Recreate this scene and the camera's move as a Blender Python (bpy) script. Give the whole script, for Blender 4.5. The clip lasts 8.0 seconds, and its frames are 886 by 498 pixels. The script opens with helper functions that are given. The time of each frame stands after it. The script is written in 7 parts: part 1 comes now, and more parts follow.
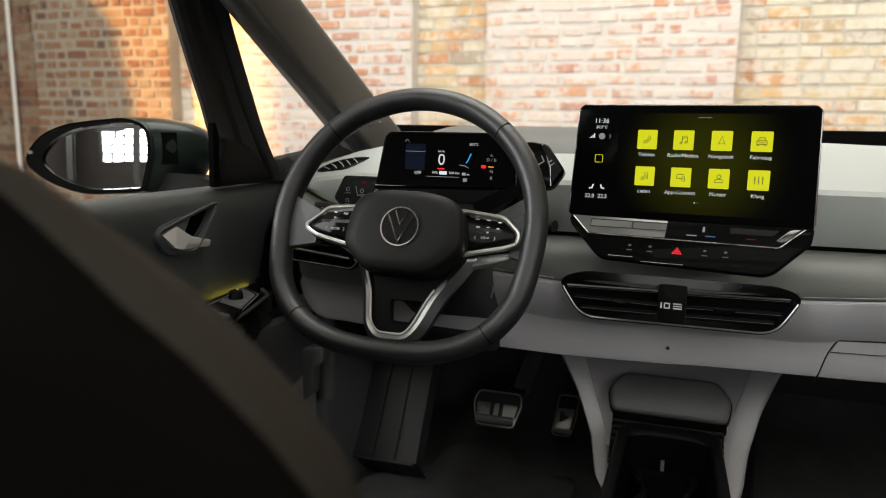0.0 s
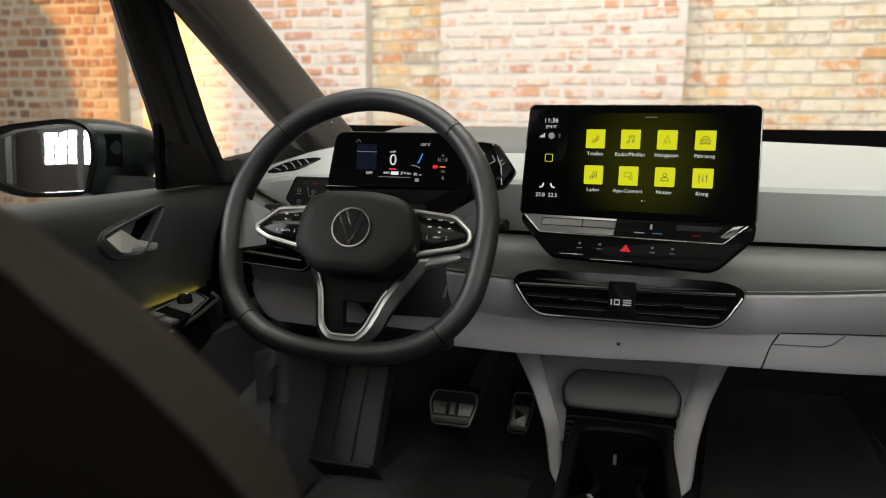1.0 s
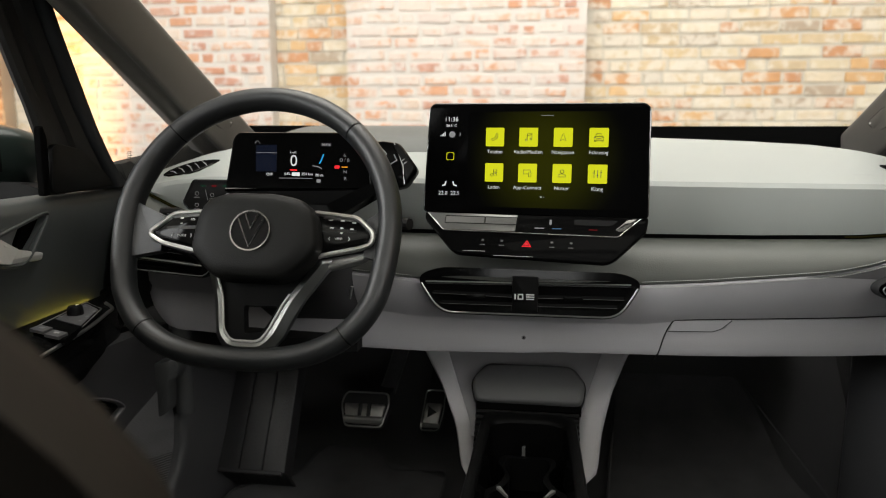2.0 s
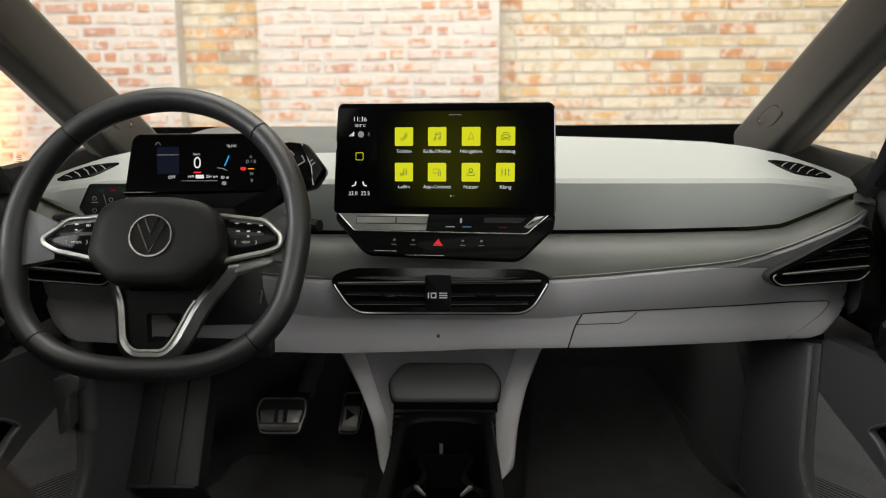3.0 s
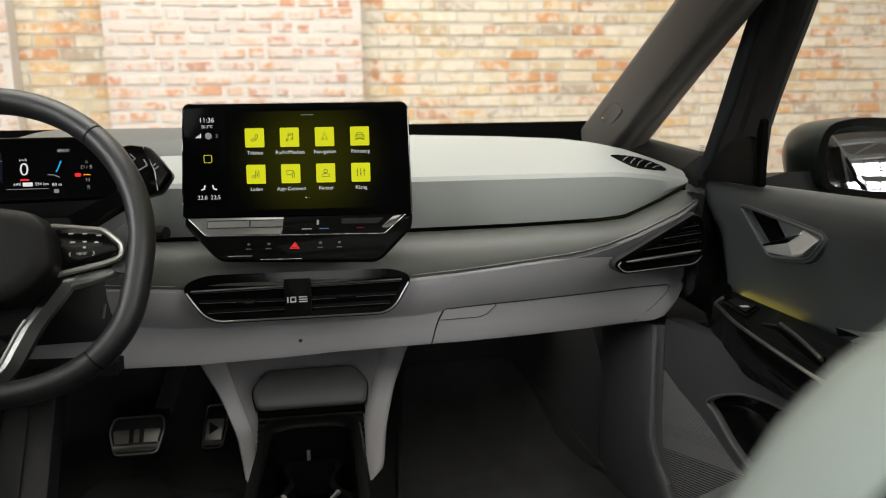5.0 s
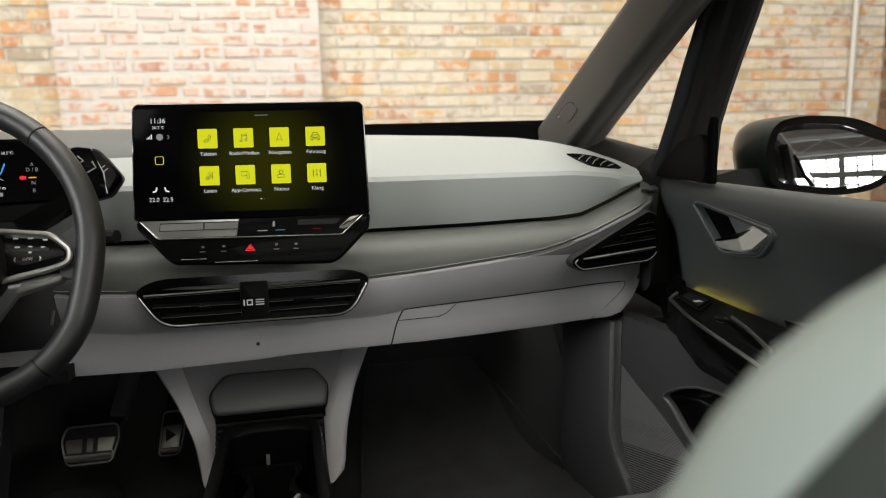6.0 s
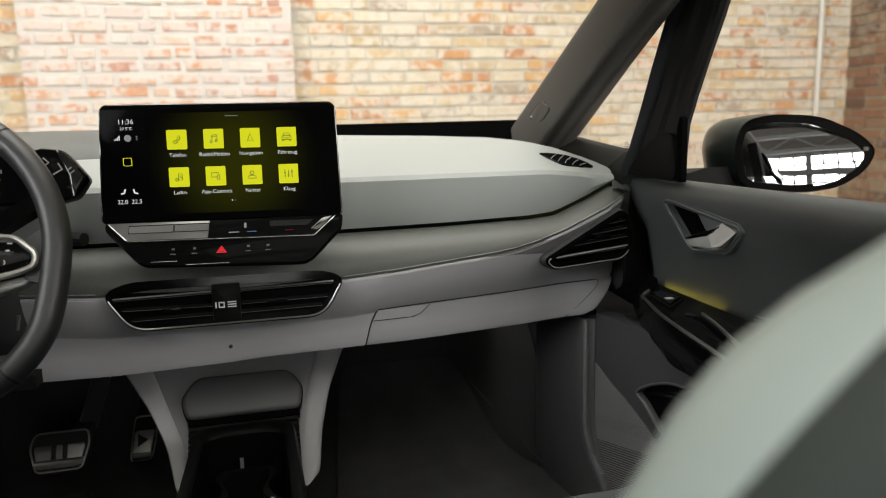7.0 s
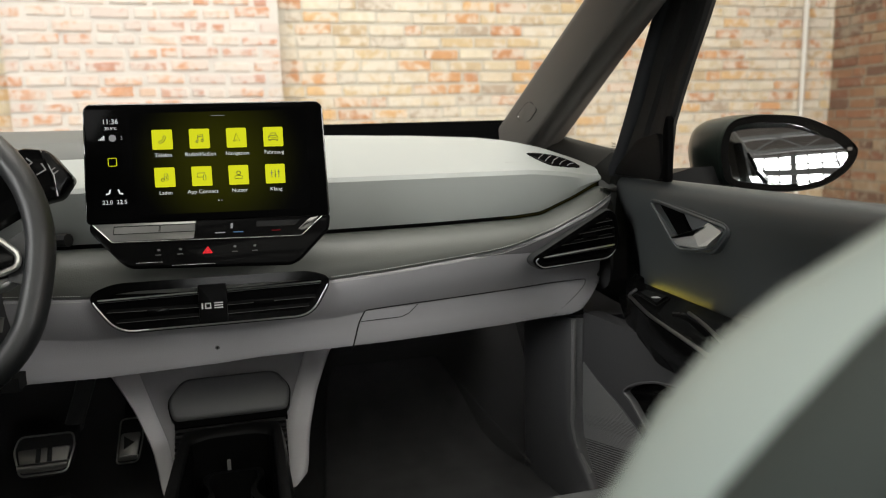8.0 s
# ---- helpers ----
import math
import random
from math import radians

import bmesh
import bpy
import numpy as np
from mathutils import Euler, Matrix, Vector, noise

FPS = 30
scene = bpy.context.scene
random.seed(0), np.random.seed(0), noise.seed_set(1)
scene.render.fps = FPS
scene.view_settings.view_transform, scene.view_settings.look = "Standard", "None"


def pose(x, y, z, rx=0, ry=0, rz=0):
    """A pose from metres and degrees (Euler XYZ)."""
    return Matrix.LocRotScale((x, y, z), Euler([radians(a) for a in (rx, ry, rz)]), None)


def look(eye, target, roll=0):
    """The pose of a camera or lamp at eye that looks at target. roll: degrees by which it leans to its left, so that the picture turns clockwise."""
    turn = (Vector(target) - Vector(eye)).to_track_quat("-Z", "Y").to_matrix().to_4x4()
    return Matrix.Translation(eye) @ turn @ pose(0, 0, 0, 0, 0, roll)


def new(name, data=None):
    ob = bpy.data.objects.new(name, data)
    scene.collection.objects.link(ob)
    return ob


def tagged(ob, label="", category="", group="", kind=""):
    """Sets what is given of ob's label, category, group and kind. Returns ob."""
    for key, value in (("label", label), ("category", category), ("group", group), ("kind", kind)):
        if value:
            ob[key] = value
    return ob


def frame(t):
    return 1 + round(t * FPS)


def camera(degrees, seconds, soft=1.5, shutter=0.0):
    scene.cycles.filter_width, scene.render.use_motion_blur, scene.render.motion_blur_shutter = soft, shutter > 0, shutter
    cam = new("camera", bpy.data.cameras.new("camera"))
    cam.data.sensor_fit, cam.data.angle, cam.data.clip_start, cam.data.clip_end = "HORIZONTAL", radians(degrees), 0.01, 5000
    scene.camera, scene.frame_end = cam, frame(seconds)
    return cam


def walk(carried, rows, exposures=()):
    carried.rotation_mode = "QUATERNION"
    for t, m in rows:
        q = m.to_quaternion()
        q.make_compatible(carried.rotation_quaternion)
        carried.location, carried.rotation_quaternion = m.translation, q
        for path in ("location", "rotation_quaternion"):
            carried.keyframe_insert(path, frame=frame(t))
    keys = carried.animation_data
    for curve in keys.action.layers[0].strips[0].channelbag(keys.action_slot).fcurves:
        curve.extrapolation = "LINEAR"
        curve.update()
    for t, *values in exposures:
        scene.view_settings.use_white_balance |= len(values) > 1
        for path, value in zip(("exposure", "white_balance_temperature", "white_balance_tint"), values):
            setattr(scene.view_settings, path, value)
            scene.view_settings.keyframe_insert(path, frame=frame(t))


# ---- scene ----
cam = camera(64.1, 8.0, soft=1.1)
PATH = [
    (0, (0.0, -0.104, 1.177), (-0.621, 1.768, 0.846), 0.9),
    (0.5, (0.001, -0.103, 1.177), (-0.596, 1.777, 0.847), 0.9),
    (1, (0.007, -0.102, 1.177), (-0.5, 1.805, 0.848), 0.7),
    (1.5, (0.014, -0.1, 1.178), (-0.378, 1.833, 0.848), 0.4),
    (3, (0.036, -0.097, 1.176), (-0.018, 1.875, 0.848), -0.3),
    (3.5, (0.041, -0.096, 1.176), (0.08, 1.876, 0.847), -0.5),
    (4, (0.048, -0.096, 1.176), (0.189, 1.872, 0.846), -0.8),
    (4.5, (0.053, -0.096, 1.177), (0.281, 1.863, 0.844), -0.9),
    (6, (0.064, -0.097, 1.176), (0.466, 1.833, 0.839), -1.3),
    (6.5, (0.065, -0.097, 1.176), (0.504, 1.825, 0.838), -1.4),
    (7, (0.068, -0.098, 1.176), (0.535, 1.817, 0.837), -1.5),
    (7.5, (0.069, -0.097, 1.176), (0.556, 1.812, 0.837), -1.5),
    (8, (0.069, -0.098, 1.175), (0.568, 1.809, 0.837), -1.5),
]
walk(cam, [(t, look(eye, target, roll)) for t, eye, target, roll in PATH])

cam.data.dof.use_dof = True
cam.data.dof.focus_distance = 0.98
cam.data.dof.aperture_fstop = 4.5

# ---- world and large lights ----
scene.view_settings.exposure = 1.3
EX = 2 ** -1.3
world = bpy.data.worlds.new("hall_daylight")
scene.world = world
world.use_nodes = True
wn = world.node_tree
sky = wn.nodes.new("ShaderNodeTexSky")
sky.sky_type, sky.sun_disc = "NISHITA", False
sky.sun_elevation, sky.sun_rotation = radians(40), radians(160)
wn.links.new(sky.outputs["Color"], wn.nodes["Background"].inputs["Color"])
wn.nodes["Background"].inputs["Strength"].default_value = 0.05


def area_lamp(name, m, sx, sy, watts, colour):
    data = bpy.data.lights.new(name, "AREA")
    data.shape, data.size, data.size_y, data.energy, data.color = "RECTANGLE", sx, sy, watts * EX, colour
    ob = new(name, data)
    ob.matrix_world = m
    return ob


# daylight in the roof openings of the hall
area_lamp("skylight", pose(0.05, -1.65, 5.75), 4.4, 10.5, 960, (0.972, 0.955, 0.893))
# daylight in the large window of the rear wall
area_lamp("rear_window_light", pose(-0.9, -8.1, 2.15, 90, 0, 0), 8.0, 1.9, 700, (0.98, 0.98, 0.96))
# unseen fill lamps, added in openings of the side walls behind the car
area_lamp("left_fill_light", pose(-6.3, -3.6, 3.3, 90, 0, -90), 4.8, 2.6, 600, (0.97, 0.98, 0.96))
area_lamp("right_fill_light", pose(4.58, -3.6, 3.3, 90, 0, 90), 4.8, 2.6, 260, (0.98, 0.98, 0.96))

# low warm sun through a side window of the hall
sun = bpy.data.lights.new("low_sun", "SUN")
sun.energy, sun.angle, sun.color = 4.6, radians(2.5), (1.0, 0.46, 0.09)
new("low_sun", sun).matrix_world = look((-6, -6, 4), (-5.3, -5.3, 3.65))

# ---- materials ----


def material(name, colour, rough=0.5, metal=0.0, grain=0.0, scale=400.0, vary=0.0, vary_scale=6.0, spec=0.5, coat=0.0, sheen=0.0):
    m = bpy.data.materials.new(name)
    m.use_nodes = True
    n, l = m.node_tree.nodes, m.node_tree.links
    b = n["Principled BSDF"]
    b.inputs["Base Color"].default_value = (*colour, 1)
    b.inputs["Roughness"].default_value = rough
    b.inputs["Metallic"].default_value = metal
    b.inputs["Specular IOR Level"].default_value = spec
    b.inputs["Coat Weight"].default_value = coat
    b.inputs["Sheen Weight"].default_value = sheen
    geo = n.new("ShaderNodeNewGeometry")
    if vary:
        big = n.new("ShaderNodeTexNoise")
        big.inputs["Scale"].default_value, big.inputs["Detail"].default_value = vary_scale, 5
        l.new(geo.outputs["Position"], big.inputs["Vector"])
        mix = n.new("ShaderNodeMix")
        mix.data_type = "RGBA"
        mix.inputs["A"].default_value = (*[c * (1 - vary) for c in colour], 1)
        mix.inputs["B"].default_value = (*[min(1, c * (1 + vary)) for c in colour], 1)
        l.new(big.outputs["Fac"], mix.inputs["Factor"])
        l.new(mix.outputs["Result"], b.inputs["Base Color"])
        rr = n.new("ShaderNodeMapRange")
        rr.inputs["To Min"].default_value, rr.inputs["To Max"].default_value = max(0.02, rough - 0.08), min(1, rough + 0.08)
        l.new(big.outputs["Fac"], rr.inputs["Value"])
        l.new(rr.outputs["Result"], b.inputs["Roughness"])
    if grain:
        fine = n.new("ShaderNodeTexNoise")
        fine.inputs["Scale"].default_value, fine.inputs["Detail"].default_value = scale, 3
        l.new(geo.outputs["Position"], fine.inputs["Vector"])
        bump = n.new("ShaderNodeBump")
        bump.inputs["Strength"].default_value, bump.inputs["Distance"].default_value = grain, 0.0006
        l.new(fine.outputs["Fac"], bump.inputs["Height"])
        l.new(bump.outputs["Normal"], b.inputs["Normal"])
    return m


def glow(name, colour, strength=1.0):
    m = bpy.data.materials.new(name)
    m.use_nodes = True
    b = m.node_tree.nodes["Principled BSDF"]
    b.inputs["Base Color"].default_value = (0.002, 0.002, 0.002, 1)
    b.inputs["Emission Color"].default_value = (*colour, 1)
    b.inputs["Emission Strength"].default_value = strength * EX
    b.inputs["Roughness"].default_value = 0.4
    b.inputs["Specular IOR Level"].default_value = 0.03
    return m


def clear_glass(name, tint=(1, 1, 1), gloss=0.012):
    m = bpy.data.materials.new(name)
    m.use_nodes = True
    n, l = m.node_tree.nodes, m.node_tree.links
    n.remove(n["Principled BSDF"])
    t, g, mix = n.new("ShaderNodeBsdfTransparent"), n.new("ShaderNodeBsdfGlossy"), n.new("ShaderNodeMixShader")
    t.inputs["Color"].default_value = (*tint, 1)
    g.inputs["Roughness"].default_value = 0.02
    mix.inputs["Fac"].default_value = gloss
    l.new(t.outputs[0], mix.inputs[1])
    l.new(g.outputs[0], mix.inputs[2])
    l.new(mix.outputs[0], n["Material Output"].inputs["Surface"])
    return m


M_PAD = material("light_grey_soft_trim", (0.268, 0.282, 0.268), 0.55, grain=0.25, scale=900, vary=0.04)
M_SHELL = material("dark_grey_trim", (0.06, 0.062, 0.062), 0.6, grain=0.3, scale=900, vary=0.08)
M_HOOD = material("mid_grey_trim", (0.078, 0.080, 0.074), 0.6, grain=0.3, scale=900, vary=0.06)
M_LEATHER = material("dark_grey_leatherette", (0.064, 0.067, 0.059), 0.48, grain=0.5, scale=520, vary=0.1)
M_LOWER = material("grey_moulded_plastic", (0.285, 0.279, 0.289), 0.5, grain=0.4, scale=700, vary=0.05)
M_BLACK = material("black_plastic", (0.008, 0.008, 0.008), 0.6, spec=0.1, grain=0.3, scale=800, vary=0.1)
M_GLOSS = material("piano_black", (0.003, 0.003, 0.003), 0.06, spec=0.022)
M_VENT = material("dark_gloss_vent_plastic", (0.003, 0.003, 0.003), 0.12, spec=0.09)
M_ARM = material("black_gloss_armrest", (0.0035, 0.0035, 0.0035), 0.12, spec=0.06)
M_BOX = material("matt_black_console_plastic", (0.005, 0.005, 0.005), 0.34, spec=0.05, grain=0.3, scale=800)
M_REFLECT = material("slider_reflection_grey", (0.15, 0.15, 0.142), 0.28, 0.7)
M_LEVER = material("satin_silver_paint", (0.50, 0.50, 0.48), 0.38, 0.35)
M_SATIN = material("satin_black", (0.006, 0.006, 0.006), 0.26, spec=0.18)
M_KICK = material("dark_kick_trim", (0.068, 0.068, 0.070), 0.40, grain=0.3, scale=900, vary=0.1)
M_DUCT = material("dull_black_duct", (0.0025, 0.0025, 0.0025), 0.9, spec=0.015)
M_CHROME = material("chrome", (0.75, 0.75, 0.74), 0.12, 1.0)
M_SILVER = material("satin_silver", (0.5, 0.5, 0.48), 0.36, 1.0)
M_SPOKE = material("dark_satin_silver", (0.36, 0.36, 0.345), 0.34, 0.6)
M_TRIM = material("bright_satin_trim", (0.5, 0.5, 0.48), 0.28, 1.0)
M_SLIDER = material("end_reflection_grey", (0.08, 0.08, 0.076), 0.22, 1.0)
M_PALE = material("pale_silver_paint", (0.62, 0.62, 0.6), 0.4)
M_STEEL = material("brushed_steel", (0.27, 0.265, 0.25), 0.40, 1.0, grain=0.2, scale=300)
M_WHEEL = material("black_leather", (0.010, 0.011, 0.0115), 0.45, spec=0.65, grain=0.45, scale=650, vary=0.12)
M_CARPET = material("black_carpet", (0.074, 0.074, 0.075), 0.95, grain=1.0, scale=1500, vary=0.25, sheen=0.06, spec=0.1)
M_MAT = material("black_velour_mat", (0.096, 0.096, 0.098), 0.95, grain=1.0, scale=1800, vary=0.45, vary_scale=14, sheen=0.08, spec=0.1)
M_RUBBER = material("black_rubber", (0.014, 0.014, 0.014), 0.6, spec=0.22, grain=0.6, scale=500)
M_DOOR = material("charcoal_door_trim", (0.056, 0.062, 0.063), 0.5, grain=0.3, scale=900, vary=0.08)
M_PILLAR = material("warm_grey_pillar_trim", (0.098, 0.091, 0.082), 0.7, grain=0.4, scale=1100, vary=0.06)
M_SEAT = material("pale_grey_leatherette", (0.315, 0.37, 0.352), 0.55, grain=0.4, scale=500, vary=0.05)
# pale leatherette of the driver's seat, coloured dark for its shade
M_SEATSHADE = material("shaded_leatherette", (0.022, 0.0185, 0.0155), 0.7, spec=0.1, grain=0.4, scale=500, vary=0.1)
M_SEATREAR = material("dark_green_grey_back_shell", (0.040, 0.048, 0.045), 0.6, spec=0.15, grain=0.5, scale=600, vary=0.1)
# same shell as the passenger's, darkened for the shade on the driver's
M_SHELLSHADE = material("shaded_seat_back_shell", (0.004, 0.0036, 0.0032), 0.8, spec=0.005, grain=0.5, scale=600, vary=0.1)
M_SEATBACK = material("dark_grey_seat_fabric", (0.07, 0.075, 0.075), 0.8, grain=0.6, scale=900, vary=0.08)
M_LINER = material("grey_headliner_fabric", (0.10, 0.092, 0.083), 0.95, grain=0.5, scale=1200)
M_PAINT = material("dark_green_grey_car_paint", (0.010, 0.0145, 0.0125), 0.28, spec=0.2, coat=0.06)
M_MIRROR = material("mirror_glass", (0.52, 0.535, 0.53), 0.01, 1.0)
M_GLASS = clear_glass("car_glass")
M_TINT = clear_glass("tinted_roof_glass", (0.64, 0.64, 0.63))
M_SCREEN = material("black_display_glass", (0.002, 0.002, 0.002), 0.12, spec=0.012)
M_STITCH = material("pale_thread", (0.52, 0.52, 0.49), 0.8)
M_VSPOKE = material("shaded_satin_silver", (0.20, 0.205, 0.20), 0.30, 1.0)
M_SILL = material("dull_dark_sill_trim", (0.026, 0.026, 0.024), 0.75, spec=0.12, grain=0.3, scale=900, vary=0.08)
M_REST = material("ribbed_black_rubber", (0.028, 0.028, 0.029), 0.4, spec=0.5, grain=1.0, scale=230, vary=0.15)
# the lower panel's plastic, made paler for the light on the sloping legs
M_CONSOLE = material("lit_grey_console_plastic", (0.44, 0.432, 0.444), 0.45, grain=0.4, scale=700, vary=0.05)
M_SHUTTER = material("black_shutter_plastic", (0.006, 0.006, 0.006), 0.3, spec=0.12)
M_STEELRIM = material("satin_steel_edge", (0.42, 0.42, 0.40), 0.32, 1.0)
M_BADGE = material("dark_chrome", (0.62, 0.62, 0.60), 0.16, 1.0)
M_EDGE = material("polished_black_edge", (0.10, 0.10, 0.098), 0.14, 1.0)
M_RIB = material("grey_ribbed_plastic", (0.17, 0.17, 0.172), 0.45, spec=0.4)
M_BEAD = material("grey_edge_highlight", (0.13, 0.13, 0.13), 0.38, spec=0.5)
M_FIELD = material("shaded_panel_plastic", (0.105, 0.103, 0.107), 0.7, spec=0.25, grain=0.4, scale=600, vary=0.08)
M_SAIL = material("black_sail_plastic", (0.006, 0.006, 0.006), 0.5, spec=0.08, grain=0.2, scale=900)
M_LOWDOOR = material("dark_lower_door_plastic", (0.050, 0.050, 0.052), 0.5, spec=0.22, grain=0.3, scale=900, vary=0.1)
M_SLAT = material("dull_vent_slat", (0.004, 0.004, 0.004), 0.45, spec=0.035)
M_CAP = material("dull_black_trim", (0.034, 0.034, 0.035), 0.65, spec=0.12, grain=0.4, scale=600)
M_KEY = material("dark_slider_key", (0.09, 0.09, 0.086), 0.3, 0.7)
M_POST = material("blue_grey_pillar_trim", (0.024, 0.026, 0.029), 0.6, spec=0.18, grain=0.4, scale=900, vary=0.08)
M_PLATE = material("grey_recess_plastic", (0.13, 0.14, 0.145), 0.5, grain=0.3, scale=900)
M_HUB = material("black_airbag_leatherette", (0.0065, 0.0065, 0.006), 0.5, spec=0.17, grain=0.45, scale=650, vary=0.1)
M_LID = material("grey_padded_lid", (0.082, 0.082, 0.083), 0.5, grain=0.4, scale=700, vary=0.06)
M_MARK = material("grey_print", (0.25, 0.25, 0.25), 0.6)
M_FAINT = material("faint_print", (0.05, 0.05, 0.05), 0.5)
E_WHITE = glow("display_white", (0.85, 0.87, 0.85), 0.9)
E_GREY = glow("display_grey", (0.3, 0.3, 0.3), 0.8)
E_YELLOW = glow("display_yellow", (0.66, 0.68, 0.012), 1.0)
E_RED = glow("display_red", (0.9, 0.03, 0.04), 0.9)
E_BLUE = glow("display_blue", (0.03, 0.4, 0.75), 0.9)
E_NAVY = glow("display_navy", (0.003, 0.005, 0.013), 1.0)
E_GROOVE = glow("dim_yellow_light_line", (0.5, 0.42, 0.02), 0.02)
E_AMBER = glow("display_amber", (0.9, 0.35, 0.02), 0.9)
E_GREEN = glow("display_green", (0.05, 0.4, 0.2), 0.09)
E_DIMRED = glow("display_dim_red", (0.7, 0.03, 0.04), 0.16)
E_DIMBLUE = glow("display_dim_blue", (0.12, 0.25, 0.4), 0.5)
E_AMBIENT = glow("yellow_light_strip", (0.75, 0.60, 0.07), 9.0)
M_ICON = material("display_icon_lines", (0.03, 0.032, 0.002), 0.4)



def screen_glow(name, centre, colour, reach):
    """A display area whose faint light fades from its middle."""
    m = glow(name, colour, 1.0)
    n, l = m.node_tree.nodes, m.node_tree.links
    geo, sub, ln, mp = n.new("ShaderNodeNewGeometry"), n.new("ShaderNodeVectorMath"), n.new("ShaderNodeVectorMath"), n.new("ShaderNodeMapRange")
    sub.operation, ln.operation = "SUBTRACT", "LENGTH"
    sub.inputs[1].default_value = centre
    l.new(geo.outputs["Position"], sub.inputs[0])
    l.new(sub.outputs["Vector"], ln.inputs[0])
    l.new(ln.outputs["Value"], mp.inputs["Value"])
    mp.interpolation_type = "SMOOTHSTEP"
    mp.inputs["From Min"].default_value, mp.inputs["From Max"].default_value = 0.02, reach
    mp.inputs["To Min"].default_value, mp.inputs["To Max"].default_value = EX, 0.0
    l.new(mp.outputs["Result"], n["Principled BSDF"].inputs["Emission Strength"])
    n["Principled BSDF"].inputs["Base Color"].default_value = (0.002, 0.002, 0.002, 1)
    n["Principled BSDF"].inputs["Specular IOR Level"].default_value = 0.0
    n["Principled BSDF"].inputs["Roughness"].default_value = 0.15
    return m


# ---- geometry helpers ----


def thing(name, at, label, category, group="", kind=""):
    ob = new(name)
    ob.matrix_world = Matrix.Translation(at)
    ob.empty_display_size = 0.05
    return tagged(ob, label, category, group, kind)


def part(name, bm, mat, parent=None, label="", sharp=35):
    """One mesh object, in world coordinates, under its thing or part."""
    bmesh.ops.recalc_face_normals(bm, faces=bm.faces)
    me = bpy.data.meshes.new(name)
    bm.to_mesh(me)
    bm.free()
    for p in me.polygons:
        p.use_smooth = True
    me.set_sharp_from_angle(angle=radians(sharp))
    me.materials.append(mat)
    ob = new(name, me)
    if parent:
        up = world_of(parent)
        ob.parent = parent
        ob.matrix_parent_inverse = up.inverted()
    if label:
        ob["label"] = label
    return ob


def world_of(ob):
    if ob.parent:
        return world_of(ob.parent) @ ob.matrix_parent_inverse @ ob.matrix_basis
    return ob.matrix_basis.copy()


def facing(at, yaw=0.0, tilt=0.0, turn=0.0):
    """A panel's axes: u to the right, v up, w towards the seats. yaw: to the driver; tilt: leaning back; turn: anticlockwise."""
    a, b, c = radians(yaw), radians(tilt), radians(turn)
    x, n0, z = Vector((math.cos(a), -math.sin(a), 0)), Vector((-math.sin(a), -math.cos(a), 0)), Vector((0, 0, 1))
    n, v = n0 * math.cos(b) + z * math.sin(b), -n0 * math.sin(b) + z * math.cos(b)
    x, v = x * math.cos(c) + v * math.sin(c), -x * math.sin(c) + v * math.cos(c)
    return Matrix(((x.x, v.x, n.x, at[0]), (x.y, v.y, n.y, at[1]), (x.z, v.z, n.z, at[2]), (0, 0, 0, 1)))


def side_plane(at, side):
    """A door's axes: u forward, v up, w towards the middle of the car."""
    return Matrix(((0, 0, -side, at[0]), (1, 0, 0, at[1]), (0, 1, 0, at[2]), (0, 0, 0, 1)))


def rounded(points, r=0.01, n=4):
    """A polygon's outline with its corners rounded."""
    out, k = [], len(points)
    for i in range(k):
        p, a, b = Vector(points[i]), Vector(points[i - 1]), Vector(points[(i + 1) % k])
        ri = min(r, (a - p).length * 0.45, (b - p).length * 0.45)
        p0, p1 = p + (a - p).normalized() * ri, p + (b - p).normalized() * ri
        for j in range(n + 1):
            t = j / n
            out.append(p0 * (1 - t) ** 2 + p * 2 * t * (1 - t) + p1 * t * t)
    return [tuple(q) for q in out]


def rect(u0, v0, u1, v1):
    return [(u0, v0), (u1, v0), (u1, v1), (u0, v1)]


def prism(outline, w0, w1, m, bevel=0.0, bm=None, shrink=1.0):
    """An outline in u, v, from depth w0 to w1, with a rounded front rim."""
    bm = bm or bmesh.new()
    cu = sum(p[0] for p in outline) / len(outline)
    cv = sum(p[1] for p in outline) / len(outline)
    loops = [(w0, 0.0), (w1, 0.0)]
    if bevel:
        s = 1 if w1 > w0 else -1
        loops = [(w0, 0.0), (w1 - s * bevel, 0.0), (w1 - s * bevel * 0.3, bevel * 0.3), (w1, bevel)]
    rings = []
    for w, inset in loops:
        ring = []
        for (u, v), q in zip(outline, inset_outline(outline, inset)):
            ring.append(bm.verts.new(m @ Vector((q[0], q[1], w))))
        rings.append(ring)
    k = len(outline)
    for a, b in zip(rings, rings[1:]):
        for i in range(k):
            bm.faces.new((a[i], a[(i + 1) % k], b[(i + 1) % k], b[i]))
    bm.faces.new(rings[0][::-1])
    bm.faces.new(rings[-1])
    return bm


def inset_outline(outline, d):
    if not d:
        return outline
    k, out = len(outline), []
    area = sum(outline[i - 1][0] * outline[i][1] - outline[i][0] * outline[i - 1][1] for i in range(k))
    s = 1 if area > 0 else -1
    for i in range(k):
        a, b = Vector(outline[i - 1]), Vector(outline[(i + 1) % k])
        t = (b - a).normalized()
        out.append((outline[i][0] - t.y * d * s, outline[i][1] + t.x * d * s))
    return out


